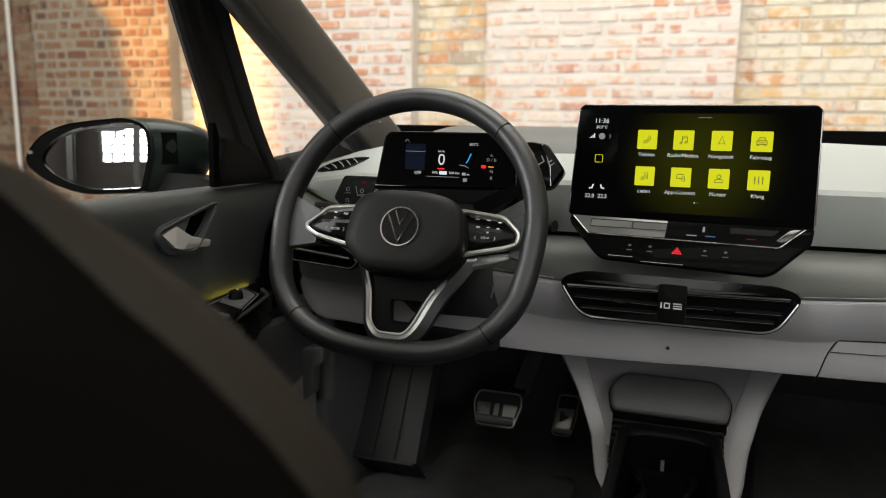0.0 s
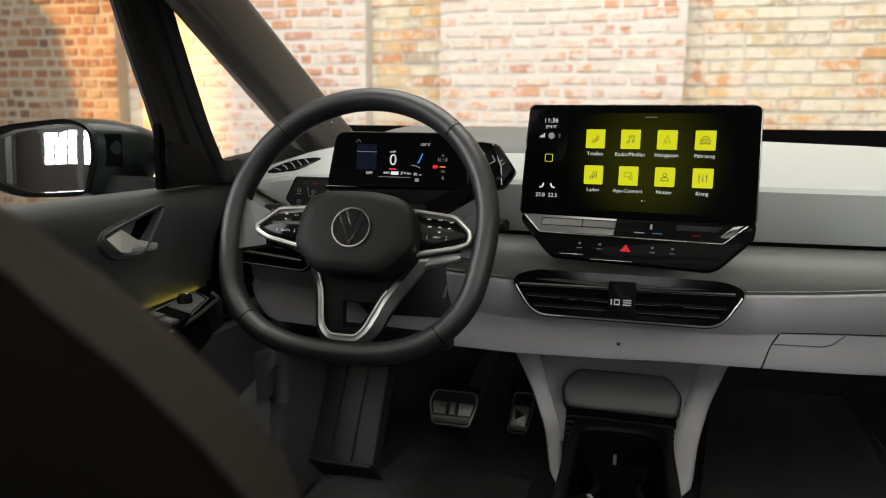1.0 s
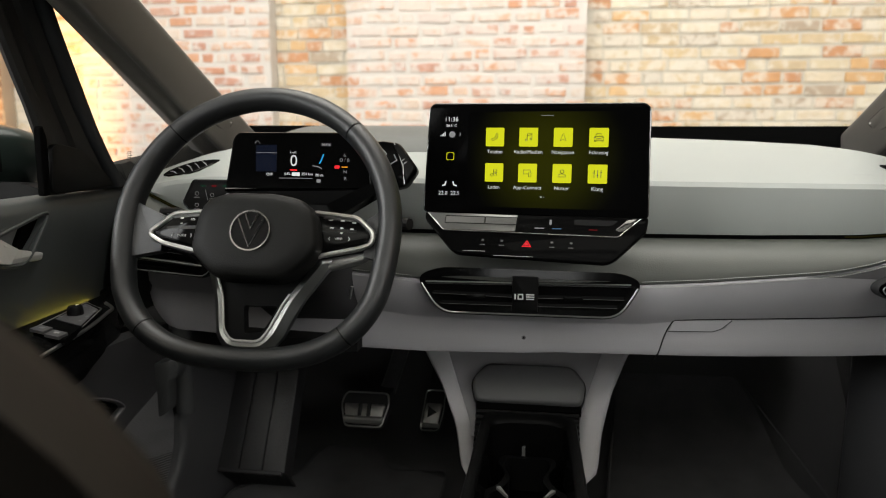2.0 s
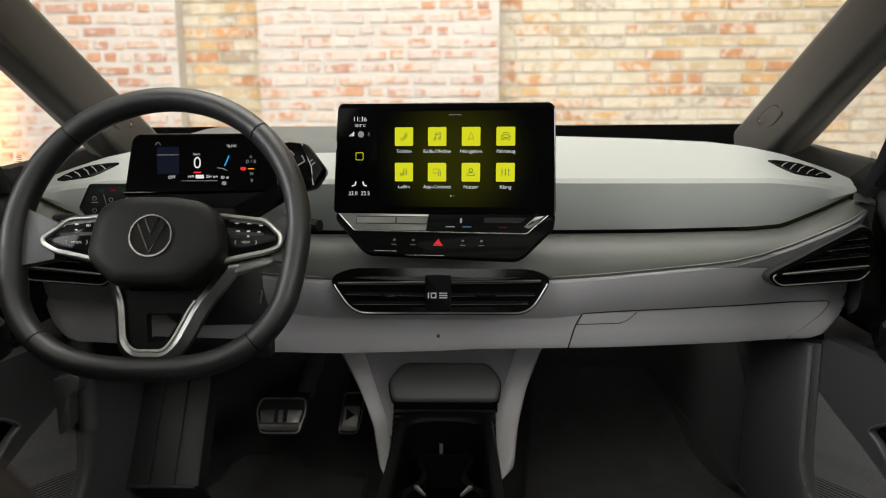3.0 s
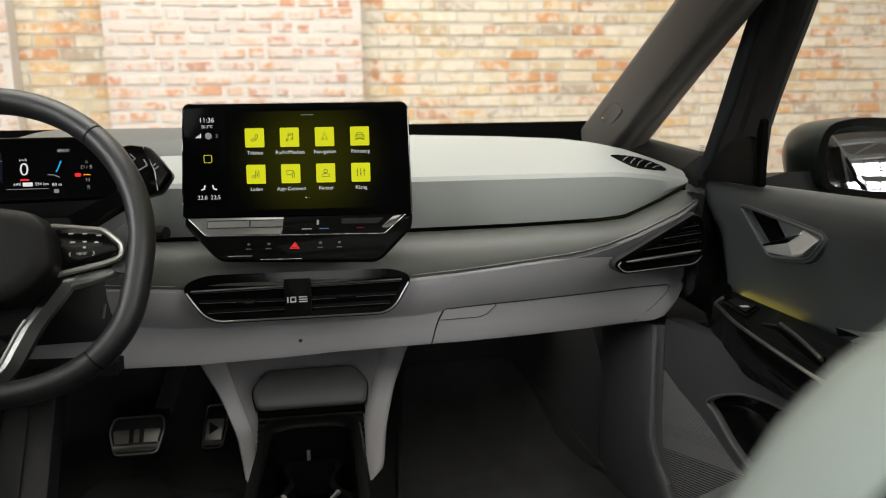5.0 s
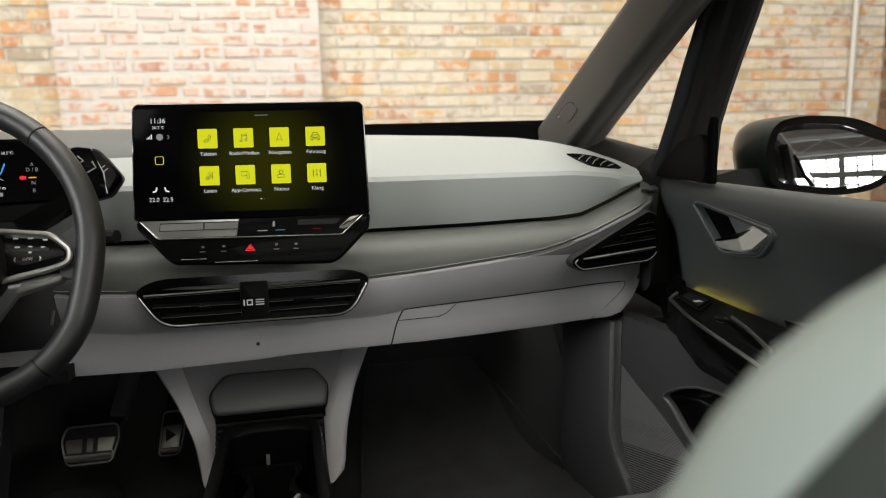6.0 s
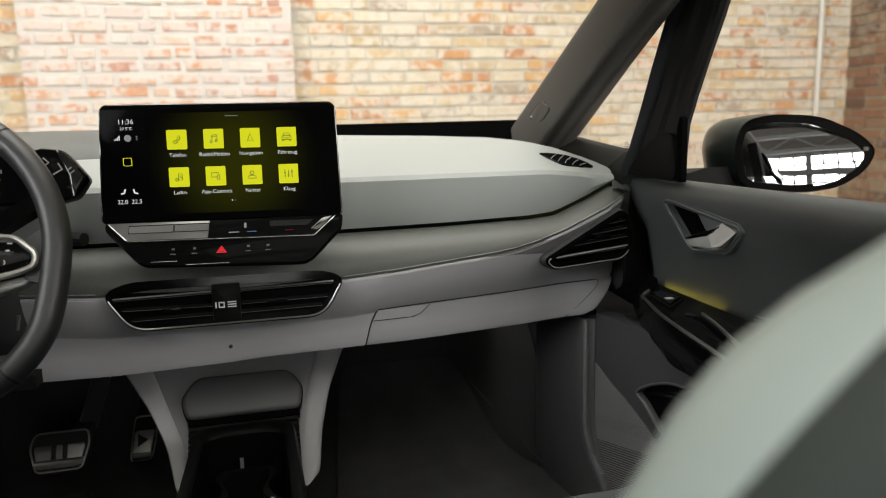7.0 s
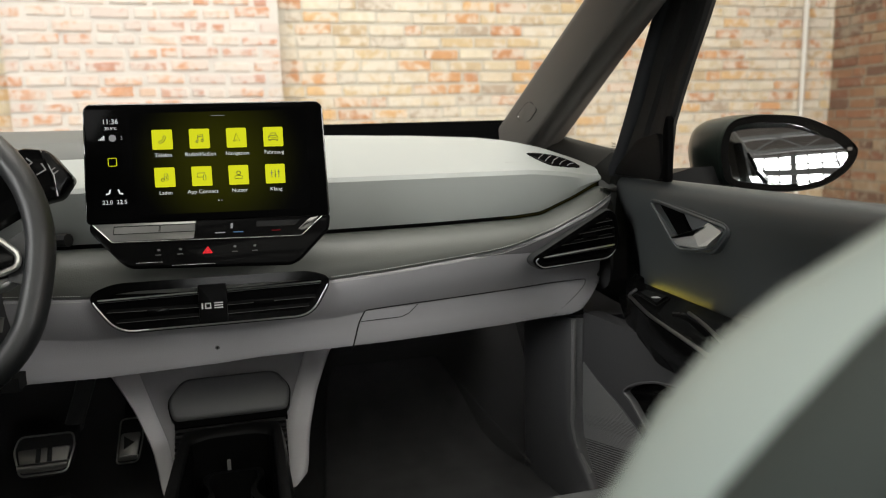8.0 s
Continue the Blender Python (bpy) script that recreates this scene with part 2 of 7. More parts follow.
def ring_prism(outer, inner, w0, w1, m, bm=None):
    """A closed frame between two outlines with the same number of points."""
    bm = bm or bmesh.new()
    k = len(outer)
    vs = [[bm.verts.new(m @ Vector((u, v, w))) for u, v in o] for o, w in ((outer, w0), (outer, w1), (inner, w1), (inner, w0))]
    for a, b in zip(vs, vs[1:] + vs[:1]):
        for i in range(k):
            bm.faces.new((a[i], a[(i + 1) % k], b[(i + 1) % k], b[i]))
    return bm


def loft(rings, bm=None, caps=True, closed=True):
    bm = bm or bmesh.new()
    vs = [[bm.verts.new(p) for p in r] for r in rings]
    k = len(rings[0])
    for a, b in zip(vs, vs[1:]):
        for i in range(k if closed else k - 1):
            bm.faces.new((a[i], a[(i + 1) % k], b[(i + 1) % k], b[i]))
    if caps and closed:
        bm.faces.new(vs[0][::-1])
        bm.faces.new(vs[-1])
    return bm


def tube(points, r, n=10, closed=False, bm=None, squash=1.0):
    """A round bar along a line of points; r may be a list."""
    bm = bm or bmesh.new()
    pts = [Vector(p) for p in points]
    k = len(pts)
    rs = r if isinstance(r, (list, tuple)) else [r] * k
    rings, side = [], None
    for i, p in enumerate(pts):
        a = pts[i - 1] if i or closed else p
        b = pts[(i + 1) % k] if i < k - 1 or closed else p
        t = (b - a).normalized()
        if side is None:
            side = t.cross(Vector((0.13, 0.21, 0.97))).normalized()
        side = (side - t * side.dot(t)).normalized()
        up = t.cross(side)
        rings.append([p + (side * math.cos(q) + up * math.sin(q) * squash) * rs[i] for q in (2 * math.pi * j / n for j in range(n))])
    vs = [[bm.verts.new(q) for q in ring] for ring in rings]
    pairs = list(zip(vs, vs[1:])) + ([(vs[-1], vs[0])] if closed else [])
    for a, b in pairs:
        for i in range(n):
            bm.faces.new((a[i], a[(i + 1) % n], b[(i + 1) % n], b[i]))
    if not closed:
        bm.faces.new(vs[0][::-1])
        bm.faces.new(vs[-1])
    return bm


def smooth_line(points, n=6):
    """A soft curve through points."""
    pts = [Vector(p) for p in points]
    out = []
    for i in range(len(pts) - 1):
        p0, p1, p2, p3 = pts[max(i - 1, 0)], pts[i], pts[i + 1], pts[min(i + 2, len(pts) - 1)]
        for j in range(n):
            t = j / n
            out.append(0.5 * (2 * p1 + (p2 - p0) * t + (2 * p0 - 5 * p1 + 4 * p2 - p3) * t * t + (3 * p1 - p0 - 3 * p2 + p3) * t ** 3))
    out.append(pts[-1])
    return out


def writing(name, body, size, m, u, v, w, mat, parent, align="CENTER"):
    cu = bpy.data.curves.new(name, "FONT")
    cu.body, cu.size, cu.align_x, cu.align_y = body, size, align, "CENTER"
    cu.resolution_u = 3
    cu.offset = -0.004 * size
    tmp = bpy.data.objects.new(name, cu)
    me = bpy.data.meshes.new_from_object(tmp)
    bpy.data.objects.remove(tmp)
    me.transform(m @ Matrix.Translation((u, v, w)))
    me.materials.append(mat)
    ob = new(name, me)
    ob.parent = parent
    ob.matrix_parent_inverse = world_of(parent).inverted()
    return ob


def lerp(s, xs, ys):
    return float(np.interp(s, xs, ys))


def line_mesh(lines, m, w, r, bm=None):
    """Thin raised strokes along lines of u, v."""
    bm = bm or bmesh.new()
    for pts in lines:
        closed = len(pts) > 2 and pts[0] == pts[-1]
        p3 = [m @ Vector((u, v, w)) for u, v in (pts[:-1] if closed else pts)]
        tube(p3, r, 5, closed, bm)
    return bm


def circle(u, v, r, n=16, a0=0, a1=360):
    return [(u + r * math.cos(radians(a0 + (a1 - a0) * i / n)), v + r * math.sin(radians(a0 + (a1 - a0) * i / n))) for i in range(n + (1 if abs(a1 - a0) < 360 else 0))]

# ---- the hall ----
HX0, HX1, HY0, HY1, HZ = -6.2, 4.48, -8.0, 4.62, 5.7


def box(x0, y0, z0, x1, y1, z1, bm=None):
    bm = bm or bmesh.new()
    v = [bm.verts.new((x, y, z)) for z in (z0, z1) for x, y in ((x0, y0), (x1, y0), (x1, y1), (x0, y1))]
    for f in ((3, 2, 1, 0), (4, 5, 6, 7), (0, 1, 5, 4), (1, 2, 6, 5), (2, 3, 7, 6), (3, 0, 4, 7)):
        bm.faces.new([v[i] for i in f])
    return bm


M_CONCRETE = material("concrete_floor", (0.3, 0.29, 0.27), 0.7, grain=0.6, scale=60, vary=0.25, vary_scale=1.5)
M_PLASTER = material("pale_plaster", (0.55, 0.52, 0.47), 0.85, grain=0.6, scale=80, vary=0.15, vary_scale=1.2)
M_DARKWALL = material("dark_red_wall", (0.035, 0.028, 0.025), 0.9, grain=0.6, scale=60, vary=0.3, vary_scale=2.0)
M_MORTAR = material("grey_lime_mortar", (0.47, 0.435, 0.365), 0.95, grain=1.0, scale=150, vary=0.2, vary_scale=9)
M_LIME = material("white_limewash_mortar", (0.54, 0.50, 0.455), 0.95, grain=1.0, scale=150, vary=0.1, vary_scale=9)
M_PALEMORTAR = material("stained_pale_mortar", (0.27, 0.235, 0.18), 0.95, grain=1.0, scale=150, vary=0.3, vary_scale=4)
M_OLDMORTAR = material("brown_old_mortar", (0.205, 0.17, 0.122), 0.95, grain=1.0, scale=150, vary=0.25, vary_scale=5)
M_BEAM = material("dark_steel_beam", (0.05, 0.05, 0.05), 0.6, vary=0.2)
M_PIPE = material("pale_painted_pipe", (0.55, 0.53, 0.48), 0.5, vary=0.1)

tagged(part("ground", box(-30, -30, -0.3, 30, 30, 0), M_CONCRETE), "grey concrete hall floor with stains", "floor", kind="structure")
tagged(part("wall_front", box(-5.05, HY1, 0, HX1, HY1 + 0.3, HZ), M_MORTAR), "tan and orange brick wall with grey mortar", "wall", kind="structure")
tagged(part("wall_front_end", box(HX0, HY1, 0, -5.05, HY1 + 0.3, HZ), M_OLDMORTAR), "dark brown brick wall with old mortar", "wall", kind="structure")
bm = box(HX1, HY0, 0, HX1 + 0.3, -6.0, HZ)
box(HX1, -1.2, 0, HX1 + 0.3, HY1 + 0.3, HZ, bm)
box(HX1, -6.0, 0, HX1 + 0.3, -1.2, 2.0, bm)
box(HX1, -6.0, 4.6, HX1 + 0.3, -1.2, HZ, bm)
box(HX1 + 0.28, -6.0, 2.0, HX1 + 0.3, -1.2, 4.6, bm)
tagged(part("wall_right", bm, M_OLDMORTAR), "red-brown brick wall with patches of plaster", "wall", kind="structure")
bm = box(HX0 - 0.3, HY0, 0, HX0, -6.0, HZ)
box(HX0 - 0.3, -1.2, 0, HX0, 0.9, HZ, bm)
box(HX0 - 0.3, -6.0, 0, HX0, -1.2, 2.0, bm)
box(HX0 - 0.3, -6.0, 4.6, HX0, -1.2, HZ, bm)
box(HX0 - 0.3, -6.0, 2.0, HX0 - 0.28, -1.2, 4.6, bm)
box(HX0 - 0.3, 3.0, 0, HX0, HY1 + 0.3, HZ, bm)
box(HX0 - 0.3, 0.9, 0, HX0, 3.0, 1.6, bm)
box(HX0 - 0.3, 0.9, 4.6, HX0, 3.0, HZ, bm)
# unseen ragged blocker in the side window, added to shape the sun patch
sun_edge = [(3.0, 1.6), (3.0, 3.35), (2.90, 3.25), (2.80, 3.06), (2.70, 3.00), (2.56, 2.93), (2.51, 2.84), (2.47, 2.66), (2.41, 2.50), (2.39, 2.33), (2.34, 2.0), (2.36, 1.6)]
loft([[(x, y, z) for y, z in sun_edge] for x in (HX0 - 0.06, HX0 - 0.002)], bm)
tagged(part("wall_left", bm, M_DARKWALL), "plain dark side wall of the hall", "wall", kind="structure")
bm = box(HX0, HY0 - 0.3, 0, HX1, HY0, 1.2)
box(HX0, HY0 - 0.3, 3.1, HX1, HY0, HZ, bm)
box(HX0, HY0 - 0.3, 1.2, -4.9, HY0, 3.1, bm)
box(3.1, HY0 - 0.3, 1.2, HX1, HY0, 3.1, bm)
box(-4.9, HY0 - 0.3, 1.2, 3.1, HY0 - 0.28, 3.1, bm)
tagged(part("wall_back", bm, M_DARKWALL), "dark brick-red rear wall of the hall", "wall", kind="structure")

bm = bmesh.new()
ys = [HY0, -6.9, 3.6, HY1]
for y0, y1 in zip(ys, ys[1:]):
    if y1 == 3.6:
        box(HX0, y0, HZ, -2.7, y1, HZ + 0.2, bm)
        box(2.5, y0, HZ, HX1, y1, HZ + 0.2, bm)
    else:
        box(HX0, y0, HZ, HX1, y1, HZ + 0.2, bm)
box(-2.7, -6.9, HZ + 0.18, 2.5, 3.6, HZ + 0.2, bm)
tagged(part("ceiling", bm, M_PLASTER), "pale hall ceiling with long roof lights", "ceiling", kind="structure")


win_back = thing("window_1", (-0.9, HY0, 1.2), "large steel-framed hall window in the rear wall", "window", kind="structure")
for i in range(17):
    x = -4.9 + i * 0.5
    w = 0.10 if i % 4 == 0 else 0.03
    part("mullion", box(x - w, HY0 - 0.08, 1.2, x + w, HY0 - 0.02, 3.1), M_BEAM, win_back)
for i in range(7):
    z = 1.2 + i * 0.31
    if i == 4:
        part("beam", box(-4.9, HY0 - 0.02, z - 0.09, 3.1, HY0 + 0.12, z + 0.11), M_BEAM, win_back, "dark steel beam across the window")
    part("transom", box(-4.9, HY0 - 0.07, z - 0.025, 3.1, HY0 - 0.03, z + 0.025), M_BEAM, win_back)


def roof_truss(y, top):
    t = thing("roof_truss", (0, y, top - 0.6), "dark steel roof truss under the hall ceiling", "truss", "roof trusses")
    part("chord", box(HX0, y - 0.06, top - 0.62, HX1, y + 0.06, top - 0.5), M_BEAM, t)
    part("chord", box(HX0, y - 0.06, top - 0.12, HX1, y + 0.06, top), M_BEAM, t)
    n = 7
    for i in range(n):
        x0, x1 = HX0 + (HX1 - HX0) * i / n, HX0 + (HX1 - HX0) * (i + 1) / n
        part("brace", tube([(x0, y, top - 0.5), ((x0 + x1) / 2, y, top - 0.12)], 0.035, 6), M_BEAM, t)
        part("brace", tube([((x0 + x1) / 2, y, top - 0.12), (x1, y, top - 0.5)], 0.035, 6), M_BEAM, t)


for y, top in ((-6.9, 3.55), (-4.6, HZ)):
    roof_truss(y, top)


def steel_column(x, y):
    t = thing("steel_column", (x, y, 0), "dark steel column carrying the hall roof", "column", "hall columns")
    part("web", box(x - 0.015, y - 0.10, 0, x + 0.015, y + 0.10, HZ), M_BEAM, t)
    for dy in (-0.11, 0.09):
        part("flange", box(x - 0.09, y + dy, 0, x + 0.09, y + dy + 0.02, HZ), M_BEAM, t)


for x, y in ((-4.6, -5.2), (-3.0, -6.6), (3.2, -5.6)):
    steel_column(x, y)


def down_pipe(x, y):
    t = thing("wall_pipe", (x, y, 0), "thin pale vertical pipe on the brick wall", "pipe", "wall pipes")
    part("pipe", tube([(x, y, 0), (x, y, HZ)], 0.018, 10), M_PIPE, t)
    for z in (0.6, 2.5, 4.2):
        part("bracket", box(x - 0.03, y, z, x + 0.03, y + 0.06, z + 0.03), M_PIPE, t)


down_pipe(4.175, HY1 - 0.05)
down_pipe(-5.41, HY1 - 0.05)

# ---- car shell ----
car = thing("car", (0, 0, 0.2), "dark green-grey compact car around the cabin", "car")


def pillar_ring(lines, k):
    return [Vector(a) * (1 - k) + Vector(b) * k for a, b in lines]


for side in (-1, 1):
    # front pillar beside the windscreen
    lines = [((0.55, 1.25, 1.186), (0.545, 0.63, 1.47)), ((0.554, 1.18, 1.165), (0.552, 0.575, 1.457)), ((0.566, 1.135, 1.150), (0.566, 0.545, 1.448)), ((0.588, 1.160, 1.152), (0.584, 0.570, 1.454)), ((0.606, 1.138, 1.146), (0.592, 0.545, 1.447)),
             ((0.645, 1.17, 1.153), (0.625, 0.575, 1.458)), ((0.68, 1.215, 1.163), (0.645, 0.612, 1.472)), ((0.60, 1.29, 1.19), (0.575, 0.68, 1.492))]
    lines = [((a[0] * side, a[1], a[2]), (b[0] * side, b[1], b[2])) for a, b in lines]
    pl = part("front_pillar", loft([pillar_ring(lines, k) for k in (-0.12, 0, 0.25, 0.5, 0.75, 1)]), M_PILLAR, car, "warm grey cloth-covered windscreen pillar", sharp=50)
    # small rounded badge at its foot
    p0, p1 = pillar_ring(lines, 0.055), pillar_ring(lines, 0.155)
    ux = (p0[2] - p0[0]).normalized()
    vy = (p1[0] - p0[0]).normalized()
    nz = ux.cross(vy).normalized()
    if nz.y > 0:
        nz = -nz
    ctr = (p0[0] + p0[2] + p1[0] + p1[2]) / 4 + nz * 0.0040
    pm = Matrix(((ux.x, vy.x, nz.x, ctr.x), (ux.y, vy.y, nz.y, ctr.y), (ux.z, vy.z, nz.z, ctr.z), (0, 0, 0, 1)))
    oval = rounded([(-0.020, -0.028), (0.010, -0.037), (0.023, -0.020), (0.021, 0.026), (-0.010, 0.038), (-0.020, 0.024)], 0.010, 5)
    bd = part("cover", prism(oval, -0.004, 0.0012, pm, 0.0008), M_PILLAR, pl, "rounded cover cap")
    part("cover_seam", ring_prism(inset_outline(oval, -0.0015), oval, -0.004, 0.0006, pm), M_BLACK, pl)
    part("button", prism(circle(-0.013 * 1.0, -0.024, 0.0022, 10), 0.0, 0.0022, pm), M_PALE, bd, "tiny pale button")
    rb = pl.modifiers.new("round", "BEVEL")
    rb.width, rb.segments, rb.limit_method, rb.angle_limit = 0.012, 4, "ANGLE", radians(25)
    # door frame pillar: front trim, seal strip and the sail at its foot
    zs = (1.087, 1.10, 1.13, 1.17, 1.21, 1.26, 1.31, 1.36, 1.41, 1.47)
    front, strip, groove_line = [], [], []
    for z in zs:
        if side > 0:
            yf = lerp(z, (1.07, 1.092, 1.133, 1.218, 1.283, 1.333, 1.47), (1.045, 1.026, 0.990, 0.944, 0.907, 0.874, 0.795))
            ym = lerp(z, (1.07, 1.091, 1.207, 1.279, 1.328, 1.47), (0.995, 0.979, 0.900, 0.867, 0.839, 0.765))
            yr = lerp(z, (1.07, 1.161, 1.189, 1.237, 1.276, 1.328, 1.47), (0.838, 0.832, 0.820, 0.795, 0.772, 0.741, 0.67))
        else:
            yf = lerp(z, (1.07, 1.092, 1.145, 1.235, 1.293, 1.344, 1.47), (1.015, 0.992, 0.943, 0.896, 0.865, 0.842, 0.78))
            ym = lerp(z, (1.07, 1.083, 1.206, 1.345, 1.47), (0.965, 0.950, 0.866, 0.798, 0.745))
            yr = lerp(z, (1.07, 1.161, 1.193, 1.243, 1.295, 1.343, 1.47), (0.800, 0.796, 0.785, 0.760, 0.736, 0.715, 0.66))
        x = lerp(z, (1.07, 1.36, 1.47), (0.655, 0.650, 0.615))
        front.append([(side * q, w, z) for q, w in ((x + 0.012, yf), (x + 0.003, yf - 0.006), (x - 0.004, yf * 0.6 + ym * 0.4), (x - 0.004, yf * 0.25 + ym * 0.75), (x, ym + 0.003), (x + 0.006, ym), (x + 0.02, ym), (x + 0.03, yf))])
        strip.append([(side * q, w, z) for q, w in ((x + 0.008, ym - 0.0015), (x + 0.001, ym - 0.006), (x + 0.001, ym * 0.62 + yr * 0.38), (x + 0.007, ym * 0.55 + yr * 0.45), (x + 0.007, ym * 0.3 + yr * 0.7), (x + 0.002, ym * 0.2 + yr * 0.8), (x + 0.004, yr + 0.004), (x + 0.010, yr), (x + 0.018, yr + 0.004), (x + 0.018, ym))])
    part("door_pillar", loft(front), M_POST, car, "charcoal inner pillar trim", sharp=40)
    part("seal_strip", loft(strip), M_RUBBER, car, "black rubber window seal with grooves", sharp=40)
    T = side_plane((side * 0.652, 0, 0), side)
    back = 0.0 if side > 0 else 0.038
    sail = rounded([(u - back, v) for u, v in ((0.982, 1.090), (0.952, 1.116), (0.905, 1.149), (0.842, 1.161), (0.832, 1.089))], 0.016, 5)
    sl_ = part("mirror_sail", prism(sail, -0.006, 0.004, T, 0.002), M_SAIL, car, "black triangular trim behind the mirror")
    part("seal", prism(rounded([(u - back, v) for u, v in ((0.831, 1.088), (0.833, 1.166), (0.826, 1.184), (0.819, 1.18), (0.817, 1.088))], 0.004), -0.006, 0.003, T, 0.002), M_DUCT, sl_)
    # quarter window and its sill
    q = bmesh.new()
    vs = [q.verts.new((side * x, y, z)) for x, y, z in ((0.69, 0.99, 1.10), (0.66, 1.24, 1.13), (0.60, 0.80, 1.42), (0.63, 0.84, 1.42))]
    q.faces.new(vs)
    gl = part("quarter_window", q, M_GLASS, car, "small triangular window between the pillars")
    gl.visible_shadow = False
    bm = bmesh.new()
    for k in range(5):
        z = 1.128 + 0.0030 * k
        for j in range(2):
            y = 1.034 + 0.0075 * j - 0.002 * (k % 2)
            box(min(side * 0.6805, side * 0.682), y, z, max(side * 0.6805, side * 0.682), y + 0.0045, z + 0.0010, bm)
    part("print", bm, M_BLACK, gl, "tiny black glass marking, not legible")
    rings = []
    for y, xi, zi, zo, zb in ((1.30, 0.60, 1.150, 1.154, 1.05), (1.14, 0.615, 1.128, 1.1375, 1.03), (1.02, 0.63, 1.098, 1.1265, 1.0), (0.992, 0.645, 1.066, 1.1225, 1.0)):
        rings.append([(side * xi, y, zi), (side * (xi * 0.4 + 0.672 * 0.6), y, zi * 0.35 + zo * 0.65), (side * 0.668, y, zo - 0.0008), (side * 0.673, y, zo), (side * 0.70, y, zo - 0.002), (side * 0.70, y, zb), (side * xi, y, zb)])
    part("sill", loft(rings), M_SILL, car, "dark grey sill below the quarter window")
    # outer body side, centre post and rear side
    part("side_wall", box(min(side * 0.80, side * 0.84), -2.0, 0.2, max(side * 0.80, side * 0.84), -0.45, 1.05), M_PAINT, car)
    part("rear_side_window", loft([[(side * x, y, z) for x, z in ((0.835, 1.05), (0.76, 1.27), (0.665, 1.47), (0.64, 1.47), (0.73, 1.27), (0.80, 1.05))] for y in (-0.50, -1.1, -1.7)]), M_VENT, car, "dark tinted rear side window", sharp=60)
    part("front_wing", box(min(side * 0.72, side * 0.84), 1.02, 0.2, max(side * 0.72, side * 0.84), 1.5, 1.04), M_PAINT, car)
    part("centre_post", loft([[(side * x, y, z) for x, y in ((0.66 - d, -0.32), (0.66 - d, -0.47), (0.72 - d, -0.47), (0.72 - d, -0.32))] for z, d in ((1.05, 0), (1.5, 0.07))]), M_BLACK, car)
    part("roof_rail", tube([(side * 0.57, 0.62, 1.49), (side * 0.58, 0.2, 1.53), (side * 0.58, -0.6, 1.54), (side * 0.57, -1.6, 1.48)], 0.05, 8), M_LINER, car)
    rings = []
    for z, e in ((0.46, 0.10), (0.52, 0.075), (0.565, 0.048), (0.60, 0.022), (0.64, 0.005), (0.70, 0.0), (0.78, 0.0), (0.845, 0.0)):
        g = side * 0.012 * e / 0.05
        rings.append([(side * x + g, y - e, z) for x, y in ((0.70, 0.990), (0.604, 0.986), (0.597, 0.984), (0.594, 0.987), (0.590, 0.987), (0.583, 0.989), (0.578, 0.996), (0.575, 1.010), (0.573, 1.04))] + [(side * x, y, z) for x, y in ((0.571, 1.12), (0.570, 1.185), (0.574, 1.20), (0.60, 1.21), (0.72, 1.21))])
    kp = part("kick_panel", loft(rings), M_KICK, car, "dark kick panel beside the footwell", sharp=60)
    part("side_lining", box(min(side * 0.655, side * 0.70), 1.205, 0.46, max(side * 0.655, side * 0.70), 1.60, 0.90), M_CARPET, car)
    bead = [] if side < 0 else [(side * 0.5835, 0.9895, z) for z in (0.843, 0.78, 0.72, 0.68, 0.65)] + [(side * 0.586, 0.983, 0.625), (side * 0.591, 0.970, 0.600), (side * 0.598, 0.949, 0.575)]
    if bead:
        # lighter bead put in for the highlight down the rounded corner
        part("edge_highlight", tube(smooth_line(bead, 3), 0.0042, 8), M_BEAD, kp, "pale bead for the highlight on the panel's edge")



def roof_piece(x0, x1, ys_, thick=0.035, n=9):
    rings = []
    for x in np.linspace(x0, x1, n):
        c = 1 - (x / 0.62) ** 2
        low = [(x, y + (0.10 * c if y > 0.55 else 0), lerp(y, (-1.7, -0.8, 0.2, 0.62), (1.46, 1.53, 1.52, 1.475)) + 0.03 * c) for y in ys_]
        rings.append(low + [(p[0], p[1], p[2] + thick) for p in low[::-1]])
    return loft(rings)


part("roof", roof_piece(-0.62, 0.62, (0.62, 0.5, 0.40)), M_LINER, car, "grey cloth-lined roof header", sharp=60)
part("roof", roof_piece(-0.62, 0.62, (-0.85, -1.2, -1.7)), M_LINER, car, sharp=60)
part("roof", roof_piece(-0.62, -0.44, (0.40, 0.2, -0.3, -0.85), n=4), M_LINER, car, sharp=60)
part("roof", roof_piece(0.44, 0.62, (0.40, 0.2, -0.3, -0.85), n=4), M_LINER, car, sharp=60)
part("glass_roof", roof_piece(-0.44, 0.44, (0.40, 0.2, -0.3, -0.85), 0.005), M_TINT, car, "tinted glass roof panel")
part("rear_panel", box(-0.8, -2.0, 0.2, 0.8, -1.9, 1.15), M_PAINT, car)

